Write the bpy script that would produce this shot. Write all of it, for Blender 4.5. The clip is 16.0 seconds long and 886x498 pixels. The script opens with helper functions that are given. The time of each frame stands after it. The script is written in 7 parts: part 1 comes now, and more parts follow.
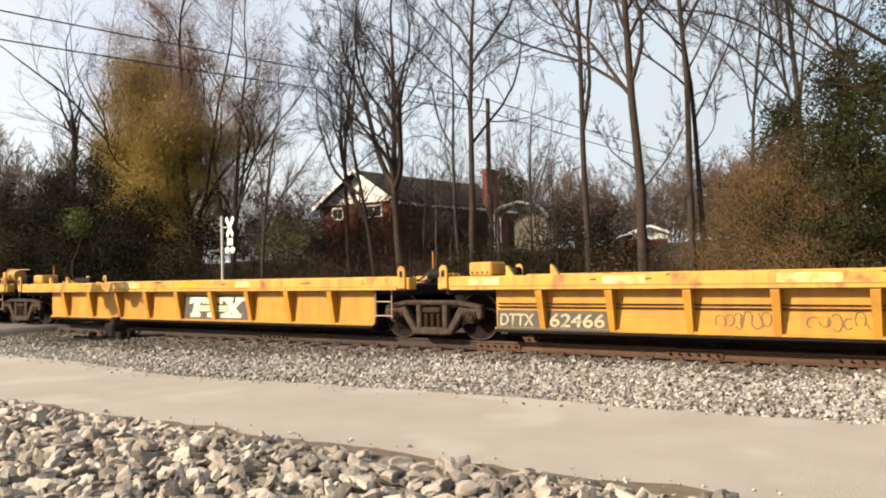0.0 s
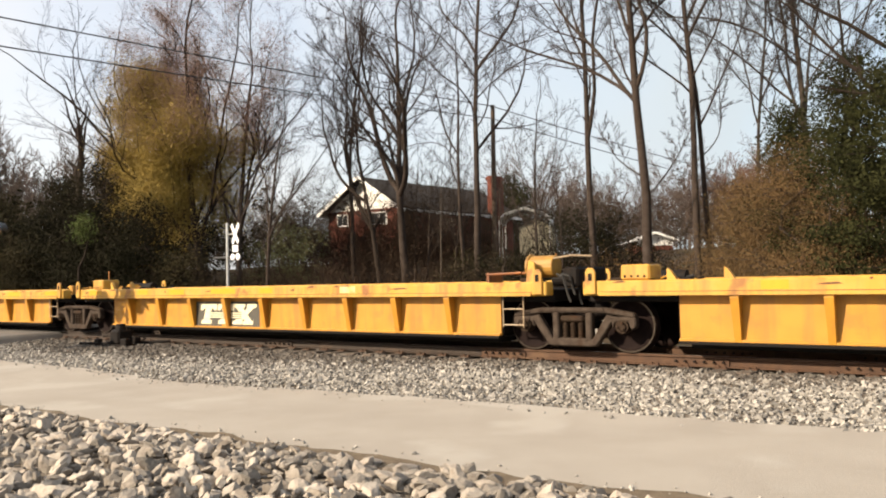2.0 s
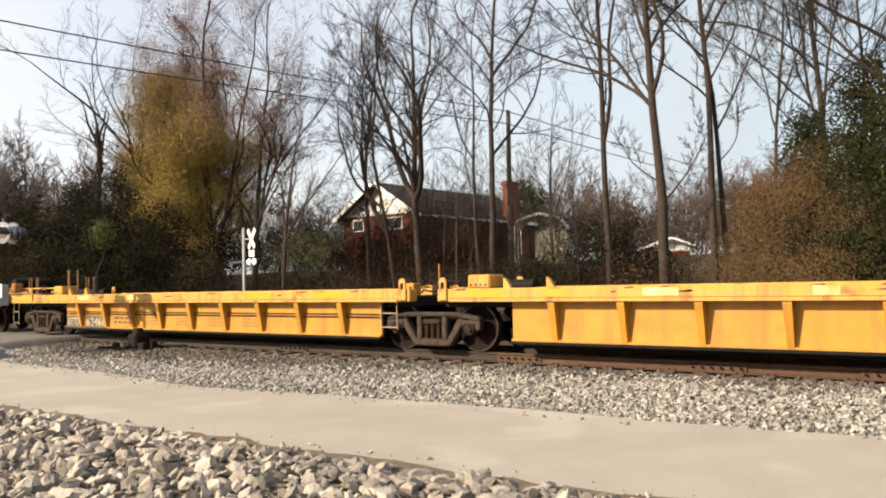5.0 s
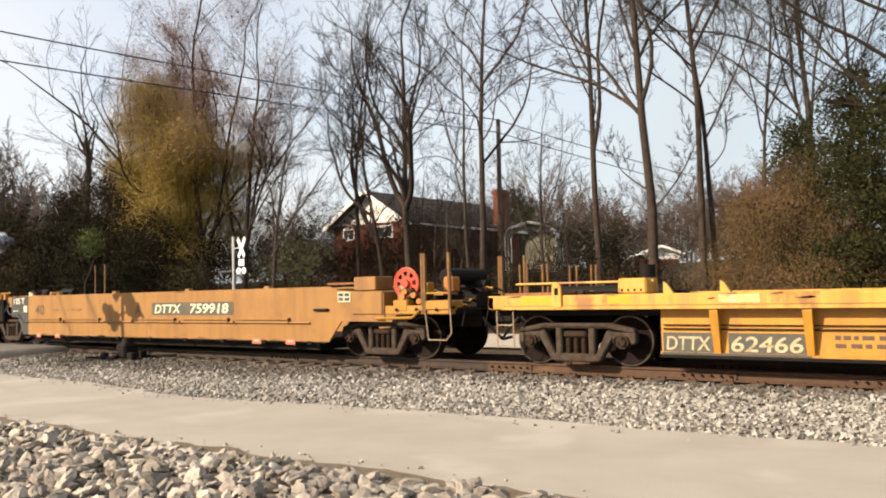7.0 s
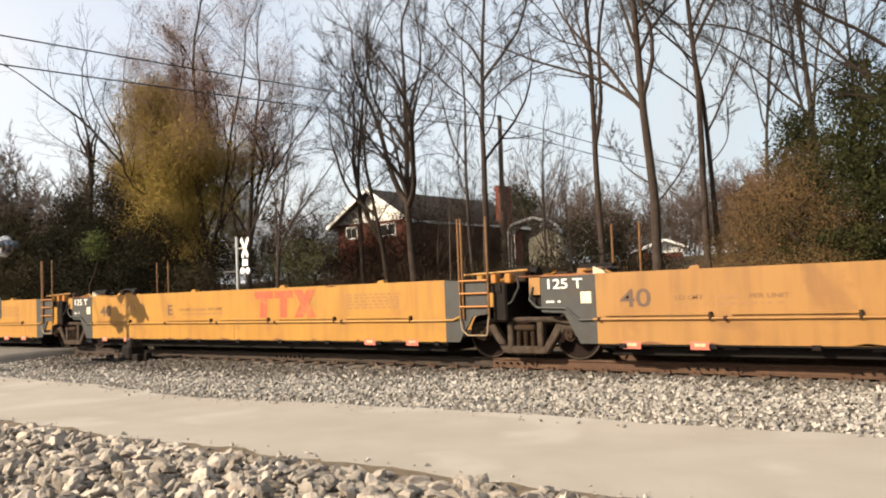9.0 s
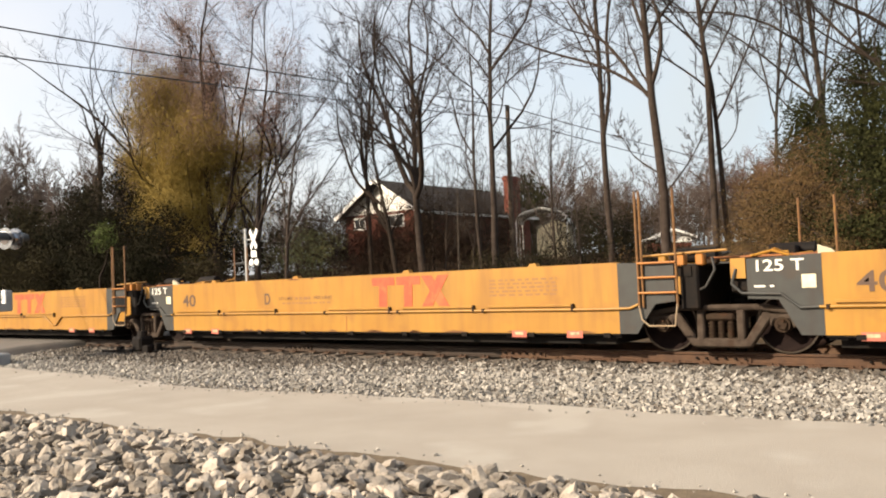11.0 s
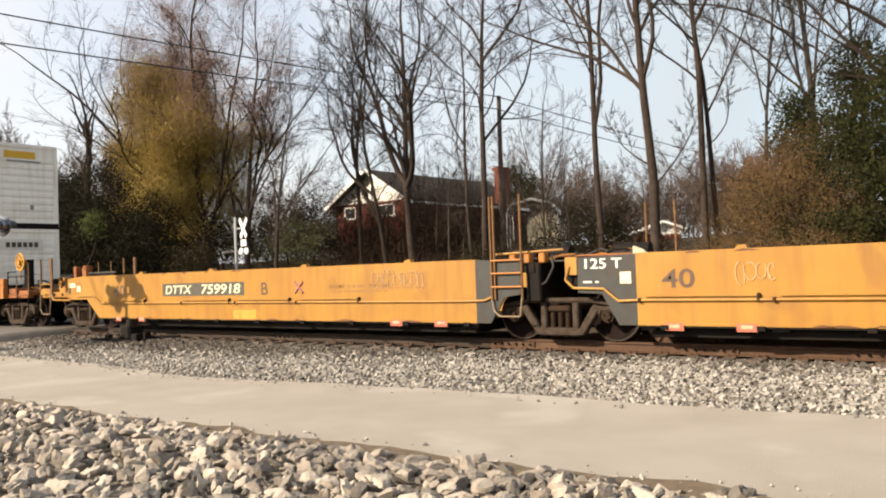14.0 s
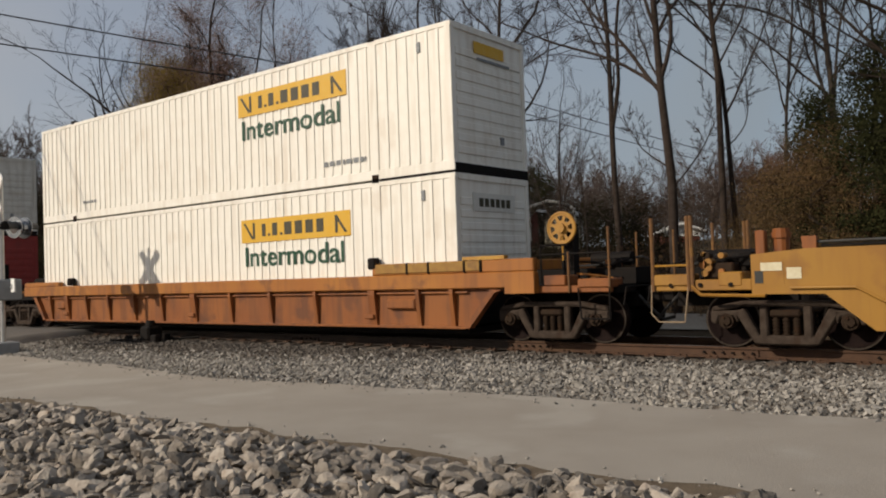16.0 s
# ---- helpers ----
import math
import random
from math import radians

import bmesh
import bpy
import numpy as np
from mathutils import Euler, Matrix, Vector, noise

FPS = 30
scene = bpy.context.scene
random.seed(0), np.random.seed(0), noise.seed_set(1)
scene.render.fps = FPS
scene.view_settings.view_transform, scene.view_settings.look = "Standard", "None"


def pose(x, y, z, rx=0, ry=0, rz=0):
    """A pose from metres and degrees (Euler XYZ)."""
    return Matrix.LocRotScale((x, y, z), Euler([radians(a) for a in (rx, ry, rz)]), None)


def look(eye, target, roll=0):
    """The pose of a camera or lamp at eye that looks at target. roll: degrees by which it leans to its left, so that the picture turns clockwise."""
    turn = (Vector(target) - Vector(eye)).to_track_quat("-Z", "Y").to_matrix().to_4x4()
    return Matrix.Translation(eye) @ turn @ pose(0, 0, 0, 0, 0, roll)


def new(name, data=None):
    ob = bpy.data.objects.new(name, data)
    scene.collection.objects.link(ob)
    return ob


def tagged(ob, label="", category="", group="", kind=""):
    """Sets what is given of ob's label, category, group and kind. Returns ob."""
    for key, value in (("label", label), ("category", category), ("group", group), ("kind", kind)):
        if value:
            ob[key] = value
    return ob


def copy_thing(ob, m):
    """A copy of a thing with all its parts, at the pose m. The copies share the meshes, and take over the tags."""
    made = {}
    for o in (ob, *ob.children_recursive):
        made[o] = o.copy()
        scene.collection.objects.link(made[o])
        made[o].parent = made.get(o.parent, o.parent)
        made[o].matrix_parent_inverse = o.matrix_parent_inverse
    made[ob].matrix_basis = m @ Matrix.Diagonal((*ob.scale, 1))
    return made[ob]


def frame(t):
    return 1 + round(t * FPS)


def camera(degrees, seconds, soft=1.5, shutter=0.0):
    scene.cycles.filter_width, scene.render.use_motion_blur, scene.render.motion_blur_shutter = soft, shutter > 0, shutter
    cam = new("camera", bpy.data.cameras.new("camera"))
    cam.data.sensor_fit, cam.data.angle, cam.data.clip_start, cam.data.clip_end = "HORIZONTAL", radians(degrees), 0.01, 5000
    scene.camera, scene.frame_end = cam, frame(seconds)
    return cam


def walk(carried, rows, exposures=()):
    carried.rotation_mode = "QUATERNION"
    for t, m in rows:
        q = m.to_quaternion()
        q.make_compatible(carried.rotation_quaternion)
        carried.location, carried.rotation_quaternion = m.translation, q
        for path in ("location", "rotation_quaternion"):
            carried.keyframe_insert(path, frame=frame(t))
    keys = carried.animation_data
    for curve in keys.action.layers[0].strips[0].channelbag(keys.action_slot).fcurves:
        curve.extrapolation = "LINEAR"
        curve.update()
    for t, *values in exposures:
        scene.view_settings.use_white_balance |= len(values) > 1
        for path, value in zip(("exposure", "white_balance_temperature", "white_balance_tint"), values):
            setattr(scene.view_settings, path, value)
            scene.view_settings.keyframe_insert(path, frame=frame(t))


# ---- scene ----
cam = camera(57.0, 16.0, soft=2.0)
PATH = [
    (0.0, pose(0, -13.6, 1.34, 91.48, 1.35, 36.07)),
    (0.5, pose(0, -13.6, 1.34, 91.39, 1.37, 36.40)),
    (1.0, pose(0, -13.6, 1.34, 91.50, 0.91, 36.08)),
    (1.5, pose(0, -13.6, 1.34, 91.32, 1.13, 36.29)),
    (2.0, pose(0, -13.6, 1.34, 91.96, 1.34, 36.42)),
    (2.5, pose(0, -13.6, 1.34, 91.84, 1.71, 35.82)),
    (3.0, pose(0, -13.6, 1.34, 91.66, 1.57, 36.04)),
    (3.5, pose(0, -13.6, 1.34, 91.78, 0.94, 36.68)),
    (4.0, pose(0, -13.6, 1.34, 91.60, 1.32, 37.08)),
    (4.5, pose(0, -13.6, 1.34, 92.02, 1.34, 37.46)),
    (6.8, pose(0, -13.6, 1.34, 92.87, 1.21, 37.34)),
    (7.0, pose(0, -13.6, 1.34, 92.93, 1.39, 36.83)),
    (7.5, pose(0, -13.6, 1.34, 93.17, 1.73, 36.42)),
    (8.0, pose(0, -13.6, 1.34, 93.22, 2.17, 36.96)),
    (8.5, pose(0, -13.6, 1.34, 92.83, 2.03, 37.25)),
    (9.0, pose(0, -13.6, 1.34, 92.74, 2.23, 37.10)),
    (9.2, pose(0, -13.6, 1.34, 92.59, 2.24, 37.20)),
    (11.5, pose(0, -13.6, 1.34, 91.99, 2.51, 37.69)),
    (12.0, pose(0, -13.6, 1.34, 91.84, 2.56, 37.58)),
    (12.5, pose(0, -13.6, 1.34, 91.78, 2.41, 37.80)),
    (13.0, pose(0, -13.6, 1.34, 91.66, 2.30, 37.70)),
    (13.5, pose(0, -13.6, 1.34, 91.89, 2.41, 37.28)),
    (14.0, pose(0, -13.6, 1.34, 91.39, 2.05, 36.99)),
    (14.5, pose(0, -13.6, 1.34, 91.45, 2.32, 36.92)),
    (15.0, pose(0, -13.6, 1.34, 91.53, 2.29, 37.41)),
    (15.5, pose(0, -13.6, 1.34, 91.71, 2.14, 37.89)),
    (16.0, pose(0, -13.6, 1.34, 91.56, 2.02, 38.19)),
    ]
walk(cam, PATH, exposures=[(0.0, 1.03, 6680, 12), (13.6, 1.03, 6680, 12), (14.6, 0.88, 6580, 12), (15.0, 0.48, 6420, 12), (15.2, 0.30, 6350, 12), (15.6, -0.04, 6200, 12), (16.0, -0.36, 6150, 12)])

# ---- daylight ----
SUN_EL, SUN_LEFT = 28.8, 30.0      # height, and turn to the left of straight behind the near side
world = bpy.data.worlds.new("sky")
scene.world = world
world.use_nodes = True
wn = world.node_tree.nodes
sky = wn.new("ShaderNodeTexSky")
sky.sky_type = "NISHITA"
sky.sun_disc = False
sky.sun_elevation = radians(SUN_EL)
sky.sun_rotation = radians(180 + SUN_LEFT)
sky.air_density, sky.dust_density, sky.ozone_density = 1.0, 2.0, 1.0
# thin high cloud drifts over the whole sky
wl = world.node_tree.links
wc = wn.new("ShaderNodeTexCoord")
veil = wn.new("ShaderNodeTexNoise")
veil.inputs["Scale"].default_value, veil.inputs["Detail"].default_value = 2.6, 5
wl.new(wc.outputs["Generated"], veil.inputs["Vector"])
cover = wn.new("ShaderNodeMapRange")
cover.inputs["From Min"].default_value, cover.inputs["From Max"].default_value = 0.30, 0.66
cover.inputs["To Min"].default_value, cover.inputs["To Max"].default_value = 0.52, 0.98
wl.new(veil.outputs["Fac"], cover.inputs["Value"])
haze = wn.new("ShaderNodeMix")
haze.data_type = "RGBA"
wl.new(cover.outputs[0], haze.inputs["Factor"])
side = wn.new("ShaderNodeVectorMath")      # how far a direction lies from the sun's side
side.operation = "DOT_PRODUCT"
side.inputs[1].default_value = (math.sin(radians(SUN_LEFT)), math.cos(radians(SUN_LEFT)), 0)
wl.new(wc.outputs["Generated"], side.inputs[0])
away = wn.new("ShaderNodeMapRange")
away.inputs["From Min"].default_value, away.inputs["From Max"].default_value = -0.05, 0.85
wl.new(side.outputs["Value"], away.inputs["Value"])
tone = wn.new("ShaderNodeMix")      # the veil is white on the sun's side and bluer away from it
tone.data_type = "RGBA"
tone.inputs["A"].default_value, tone.inputs["B"].default_value = (3.98, 3.98, 3.90, 1), (2.38, 2.86, 3.14, 1)
wl.new(away.outputs[0], tone.inputs["Factor"])
wl.new(tone.outputs["Result"], haze.inputs["B"])
wl.new(sky.outputs[0], haze.inputs["A"])
wn["Background"].inputs["Strength"].default_value = 0.13
wl.new(haze.outputs["Result"], wn["Background"].inputs["Color"])
sun_data = bpy.data.lights.new("sun", "SUN")
sun_data.energy, sun_data.angle, sun_data.color = 5.0, radians(0.6), (1.0, 0.86, 0.66)
sun = new("sun", sun_data)
a, e = radians(SUN_LEFT), radians(SUN_EL)
sun.matrix_world = look((-math.sin(a) * math.cos(e) * 50, -math.cos(a) * math.cos(e) * 50, math.sin(e) * 50), (0, 0, 0))


# ---- materials ----
def material(name, base, rough=0.8, metal=0.0, grain=(), stain=(), bump=(), island=0.0, obj_rand=0.0, spec=0.4, streak=()):
    """base colour; grain: scale, second colour, amount of a fine noise; stain: the same, of a broad one with hard shape; bump: scale, strength."""
    m = bpy.data.materials.new(name)
    m.use_nodes = True
    n, ln = m.node_tree.nodes, m.node_tree.links
    b = n["Principled BSDF"]
    b.inputs["Roughness"].default_value, b.inputs["Metallic"].default_value = rough, metal
    b.inputs["Specular IOR Level"].default_value = spec
    tc = n.new("ShaderNodeTexCoord")
    rgb = n.new("ShaderNodeRGB")
    rgb.outputs[0].default_value = (*base, 1)
    col = rgb.outputs[0]

    def layer(scale, other, amount, lo, hi, detail, col):
        t = n.new("ShaderNodeTexNoise")
        t.inputs["Scale"].default_value, t.inputs["Detail"].default_value = scale, detail
        ln.new(tc.outputs["Object"], t.inputs["Vector"])
        r = n.new("ShaderNodeMapRange")
        r.inputs["From Min"].default_value, r.inputs["From Max"].default_value, r.inputs["To Max"].default_value = lo, hi, amount
        ln.new(t.outputs["Fac"], r.inputs["Value"])
        x = n.new("ShaderNodeMix")
        x.data_type = "RGBA"
        ln.new(r.outputs[0], x.inputs["Factor"])
        ln.new(col, x.inputs["A"])
        x.inputs["B"].default_value = (*other, 1)
        return x.outputs["Result"]

    if grain:
        col = layer(grain[0], grain[1], grain[2], 0.35, 0.65, 6, col)
    if stain:
        col = layer(stain[0], stain[1], stain[2], 0.57, 0.65, 9, col)
    if streak:      # grime run down from the top
        t = n.new("ShaderNodeTexNoise")
        t.inputs["Scale"].default_value, t.inputs["Detail"].default_value = 1.0, 6
        mp = n.new("ShaderNodeMapping")
        mp.inputs["Scale"].default_value = (5.5, 5.5, 0.55)
        ln.new(tc.outputs["Object"], mp.inputs["Vector"])
        ln.new(mp.outputs[0], t.inputs["Vector"])
        r = n.new("ShaderNodeMapRange")
        r.inputs["From Min"].default_value, r.inputs["From Max"].default_value, r.inputs["To Max"].default_value = 0.46, 0.74, streak[1]
        ln.new(t.outputs["Fac"], r.inputs["Value"])
        x = n.new("ShaderNodeMix")
        x.data_type = "RGBA"
        ln.new(r.outputs[0], x.inputs["Factor"])
        ln.new(col, x.inputs["A"])
        x.inputs["B"].default_value = (*streak[0], 1)
        col = x.outputs["Result"]
    if island or obj_rand:
        g = n.new("ShaderNodeNewGeometry" if island else "ShaderNodeObjectInfo")
        r = n.new("ShaderNodeMapRange")
        amount = island or obj_rand
        r.inputs["To Min"].default_value, r.inputs["To Max"].default_value = 1 - amount, 1 + amount
        ln.new(g.outputs["Random Per Island" if island else "Random"], r.inputs["Value"])
        h = n.new("ShaderNodeHueSaturation")
        ln.new(r.outputs[0], h.inputs["Value"])
        ln.new(col, h.inputs["Color"])
        col = h.outputs[0]
    ln.new(col, b.inputs["Base Color"])
    if bump:
        t = n.new("ShaderNodeTexNoise")
        t.inputs["Scale"].default_value, t.inputs["Detail"].default_value = bump[0], 8
        ln.new(tc.outputs["Object"], t.inputs["Vector"])
        p = n.new("ShaderNodeBump")
        p.inputs["Strength"].default_value, p.inputs["Distance"].default_value = bump[1], 0.02
        ln.new(t.outputs["Fac"], p.inputs["Height"])
        ln.new(p.outputs[0], b.inputs["Normal"])
    return m


YELLOW_A = material("yellow_paint", (0.415, 0.200, 0.019), 0.5, 0, (2.5, (0.360, 0.155, 0.013), 0.7), (2.6, (0.230, 0.105, 0.024), 0.35), (60, 0.15), streak=((0.235, 0.108, 0.024), 0.65))
YELLOW_SILL = material("sill_paint", (0.432, 0.228, 0.026), 0.48, 0, (5, (0.420, 0.263, 0.058), 0.6), (2.6, (0.175, 0.063, 0.024), 0.7), (60, 0.15), streak=((0.213, 0.079, 0.026), 0.70))
YELLOW_NEW = material("fresh_yellow_paint", (0.481, 0.258, 0.006), 0.45, 0, (8, (0.433, 0.221, 0.006), 0.5))
ORANGE_B = material("orange_yellow_paint", (0.275, 0.128, 0.013), 0.5, 0, (0.9, (0.315, 0.160, 0.019), 0.8), (1.3, (0.190, 0.080, 0.014), 0.45), (60, 0.12), streak=((0.150, 0.064, 0.014), 0.42))
ORANGE_DULL = material("dulled_orange_paint", (0.215, 0.100, 0.020), 0.55, 0, (0.9, (0.255, 0.125, 0.028), 0.8), (1.3, (0.145, 0.060, 0.014), 0.5), (60, 0.12), streak=((0.120, 0.052, 0.014), 0.45))
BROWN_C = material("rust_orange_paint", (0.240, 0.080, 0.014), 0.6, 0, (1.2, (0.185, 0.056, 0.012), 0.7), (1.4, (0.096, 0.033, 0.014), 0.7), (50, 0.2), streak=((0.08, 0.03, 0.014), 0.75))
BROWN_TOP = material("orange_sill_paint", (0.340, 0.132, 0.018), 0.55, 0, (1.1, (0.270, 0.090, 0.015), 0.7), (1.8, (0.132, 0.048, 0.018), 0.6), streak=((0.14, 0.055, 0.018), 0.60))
GREY_END = material("grey_end_paint", (0.030, 0.032, 0.030), 0.6, 0, (6, (0.021, 0.021, 0.021), 0.6), (2.0, (0.036, 0.023, 0.014), 0.6), (50, 0.15), streak=((0.025, 0.015, 0.010), 0.60))
PANEL_GREY = material("sign_panel_paint", (0.050, 0.048, 0.040), 0.65, 0, (10, (0.070, 0.060, 0.045), 0.6), (3.0, (0.110, 0.065, 0.025), 0.5))
LETTER = material("cream_lettering_paint", (0.624, 0.576, 0.416), 0.6, 0, (14, (0.496, 0.416, 0.256), 0.6))
LETTER_WHITE = material("white_lettering_paint", (0.640, 0.624, 0.576), 0.6, 0, (14, (0.528, 0.496, 0.432), 0.5))
OLIVE_BAR = material("olive_yellow_paint", (0.300, 0.165, 0.028), 0.55, 0, (6, (0.220, 0.105, 0.022), 0.7), (2.0, (0.110, 0.050, 0.020), 0.6))
SCUFF = material("scuffed_pale_paint", (0.60, 0.46, 0.22), 0.55, 0, (5, (0.42, 0.24, 0.05), 0.9), (3.0, (0.20, 0.08, 0.03), 0.5))
LETTER_DARK = material("dark_lettering_paint", (0.065, 0.037, 0.025), 0.6, 0, (14, (0.100, 0.055, 0.030), 0.6))
LETTER_FAINT = material("faded_lettering_paint", (0.231, 0.110, 0.033), 0.6, 0, (20, (0.187, 0.088, 0.033), 0.7))
LETTER_WORN = material("worn_brown_lettering_paint", (0.130, 0.062, 0.024), 0.6, 0, (16, (0.190, 0.092, 0.026), 0.7))
LOGO_RED = material("faded_red_paint", (0.409, 0.050, 0.018), 0.55, 0, (9, (0.409, 0.084, 0.026), 0.7), (4.0, (0.396, 0.119, 0.032), 0.6))
SPRAY = material("graffiti_paint", (0.120, 0.085, 0.050), 0.6, 0, (12, (0.190, 0.130, 0.060), 0.6))
SPRAY_PALE = material("pale_graffiti_paint", (0.385, 0.248, 0.121), 0.6, 0, (12, (0.341, 0.187, 0.066), 0.7))
SPRAY_PURPLE = material("purple_graffiti_paint", (0.26, 0.105, 0.12), 0.6, 0, (12, (0.30, 0.15, 0.06), 0.7))
GREEN_TEXT = material("green_lettering_vinyl", (0.012, 0.055, 0.030), 0.45, 0, (10, (0.02, 0.07, 0.04), 0.5))
DECAL_YELLOW = material("yellow_decal", (0.600, 0.338, 0.015), 0.5, 0, (6, (0.585, 0.378, 0.060), 0.5))
DECAL_DARK = material("dark_decal", (0.04, 0.035, 0.02), 0.55, 0, (10, (0.07, 0.06, 0.03), 0.5))
RED_MARK = material("red_reflector", (0.36, 0.09, 0.06), 0.4, 0, (20, (0.42, 0.16, 0.11), 0.5))
BRAKE_RED = material("red_brake_wheel_paint", (0.420, 0.049, 0.021), 0.45, 0, (12, (0.315, 0.035, 0.021), 0.5))
BRAKE_YELLOW = material("yellow_brake_wheel_paint", (0.347, 0.178, 0.021), 0.5, 0, (12, (0.236, 0.105, 0.016), 0.5))
CAST_STEEL = material("grimy_cast_steel", (0.032, 0.021, 0.013), 0.75, 0.1, (12, (0.023, 0.013, 0.009), 0.7), (5, (0.044, 0.019, 0.009), 0.6), (50, 0.3), spec=0.12)
FRAME_STEEL = material("dusty_cast_steel", (0.060, 0.045, 0.035), 0.85, 0, (9, (0.030, 0.021, 0.016), 0.8), (3.5, (0.034, 0.020, 0.013), 0.7), (50, 0.4), spec=0.12)
WHEEL_STEEL = material("wheel_steel", (0.011, 0.006, 0.005), 0.8, 0, (9, (0.006, 0.003, 0.003), 0.7), (6, (0.018, 0.009, 0.006), 0.5), spec=0.1)
TREAD_STEEL = material("bright_wheel_rim", (0.075, 0.061, 0.051), 0.35, 0.8, (12, (0.044, 0.033, 0.022), 0.6))
BLACK_STEEL = material("dark_grease_steel", (0.006, 0.005, 0.005), 0.7, 0.0, (14, (0.011, 0.008, 0.006), 0.7), (5, (0.017, 0.010, 0.006), 0.5), spec=0.12)
HOSE = material("black_rubber_hose", (0.018, 0.017, 0.016), 0.6, 0, (20, (0.03, 0.028, 0.026), 0.5))
RAIL_RUST = material("rusty_rail_steel", (0.075, 0.038, 0.020), 0.85, 0, (10, (0.049, 0.026, 0.016), 0.7), (2.2, (0.098, 0.056, 0.031), 0.6), (70, 0.3))
RAIL_OILY = material("oily_rail_steel", (0.034, 0.022, 0.015), 0.8, 0, (10, (0.020, 0.014, 0.011), 0.7), (1.6, (0.056, 0.034, 0.021), 0.6), (70, 0.3))
RAIL_HEAD = material("worn_rail_head", (0.34, 0.28, 0.23), 0.35, 0.7, (18, (0.22, 0.14, 0.10), 0.5))
TIE_WOOD = material("weathered_sleeper_wood", (0.075, 0.055, 0.042), 0.95, 0, (10, (0.12, 0.095, 0.075), 0.6), (3, (0.04, 0.032, 0.027), 0.6), (50, 0.5), obj_rand=0.25)
BALLAST = material("ballast_stone", (0.260, 0.244, 0.220), 0.95, 0, (25, (0.183, 0.166, 0.143), 0.6), (0.5, (0.131, 0.121, 0.110), 0.5), island=0.46)
BALLAST_DARK = material("oil_stained_ballast_stone", (0.105, 0.092, 0.078), 0.9, 0, (25, (0.060, 0.050, 0.042), 0.7), (0.8, (0.150, 0.132, 0.112), 0.5), island=0.55)
BALLAST_BASE = material("ballast_fines", (0.120, 0.099, 0.078), 0.98, 0, (30, (0.180, 0.153, 0.123), 0.8), (0.9, (0.072, 0.060, 0.051), 0.6), (45, 0.9))
ROCK = material("limestone_rock", (0.280, 0.250, 0.212), 0.92, 0, (14, (0.204, 0.169, 0.139), 0.7), (4.0, (0.167, 0.127, 0.092), 0.5), (28, 0.8), island=0.58)
ROCK_ONE = material("limestone_rock_single", (0.280, 0.250, 0.212), 0.92, 0, (14, (0.204, 0.169, 0.139), 0.7), (4.0, (0.167, 0.127, 0.092), 0.5), (28, 0.8), obj_rand=0.40)
PAVING = material("dusty_asphalt", (0.285, 0.256, 0.220), 0.95, 0, (1.1, (0.242, 0.214, 0.182), 0.8), (0.55, (0.330, 0.304, 0.266), 0.7), (60, 0.35))
ROAD_FAR = material("crossing_asphalt", (0.112, 0.101, 0.091), 0.95, 0, (2, (0.084, 0.077, 0.070), 0.6), (0.8, (0.147, 0.133, 0.112), 0.6), (60, 0.3))
PALE_GRAVEL = material("pale_gravel", (0.322, 0.287, 0.238), 0.97, 0, (20, (0.238, 0.210, 0.175), 0.7), (1.0, (0.364, 0.329, 0.280), 0.5), (40, 0.5))
SOIL = material("leaf_litter_soil", (0.048, 0.034, 0.021), 0.98, 0, (3.5, (0.071, 0.050, 0.030), 0.7), (0.35, (0.036, 0.036, 0.015), 0.7), (18, 0.8), spec=0.12)
BARK = material("grey_brown_bark", (0.046, 0.035, 0.029), 0.95, 0, (6, (0.028, 0.020, 0.016), 0.8), (1.5, (0.066, 0.052, 0.044), 0.5), (25, 0.7), spec=0.12)
BARK_PALE = material("pale_bark", (0.064, 0.052, 0.042), 0.95, 0, (6, (0.042, 0.032, 0.025), 0.8), (1.5, (0.084, 0.070, 0.058), 0.5), (25, 0.6), spec=0.12)
BARK_DARK = material("dark_bark", (0.030, 0.022, 0.017), 0.95, 0, (6, (0.020, 0.015, 0.012), 0.8), (), (25, 0.7), spec=0.12)
TWIG_RED = material("reddish_twig_bark", (0.142, 0.088, 0.071), 0.95, 0, (4, (0.107, 0.065, 0.053), 0.7), spec=0.12)
BUD_YELLOW = material("yellow_green_young_leaf", (0.300, 0.215, 0.055), 0.8, 0, (0.5, (0.215, 0.155, 0.046), 0.8), island=0.22, spec=0.12)
BUD_TAN = material("tan_budding_twig", (0.245, 0.165, 0.128), 0.85, 0, (0.5, (0.185, 0.115, 0.098), 0.7), island=0.2, spec=0.12)
LEAF_BROWN = material("brown_dry_leaf", (0.125, 0.075, 0.034), 0.9, 0, (0.7, (0.075, 0.052, 0.024), 0.9), (0.9, (0.060, 0.052, 0.020), 0.6), island=0.14, spec=0.12)
LEAF_CEDAR = material("dark_cedar_foliage", (0.026, 0.027, 0.008), 0.85, 0, (0.8, (0.014, 0.016, 0.005), 0.8), island=0.18, spec=0.12)
# near-black: shade of the deep gaps between sprays is put into this leaf colour
LEAF_DARK = material("gap_shaded_evergreen_leaf", (0.010, 0.010, 0.003), 0.8, 0, (0.5, (0.016, 0.012, 0.004), 0.8), island=0.15, spec=0.12)
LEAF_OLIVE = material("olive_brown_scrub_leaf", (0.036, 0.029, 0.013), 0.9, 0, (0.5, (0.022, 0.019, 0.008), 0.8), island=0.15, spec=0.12)
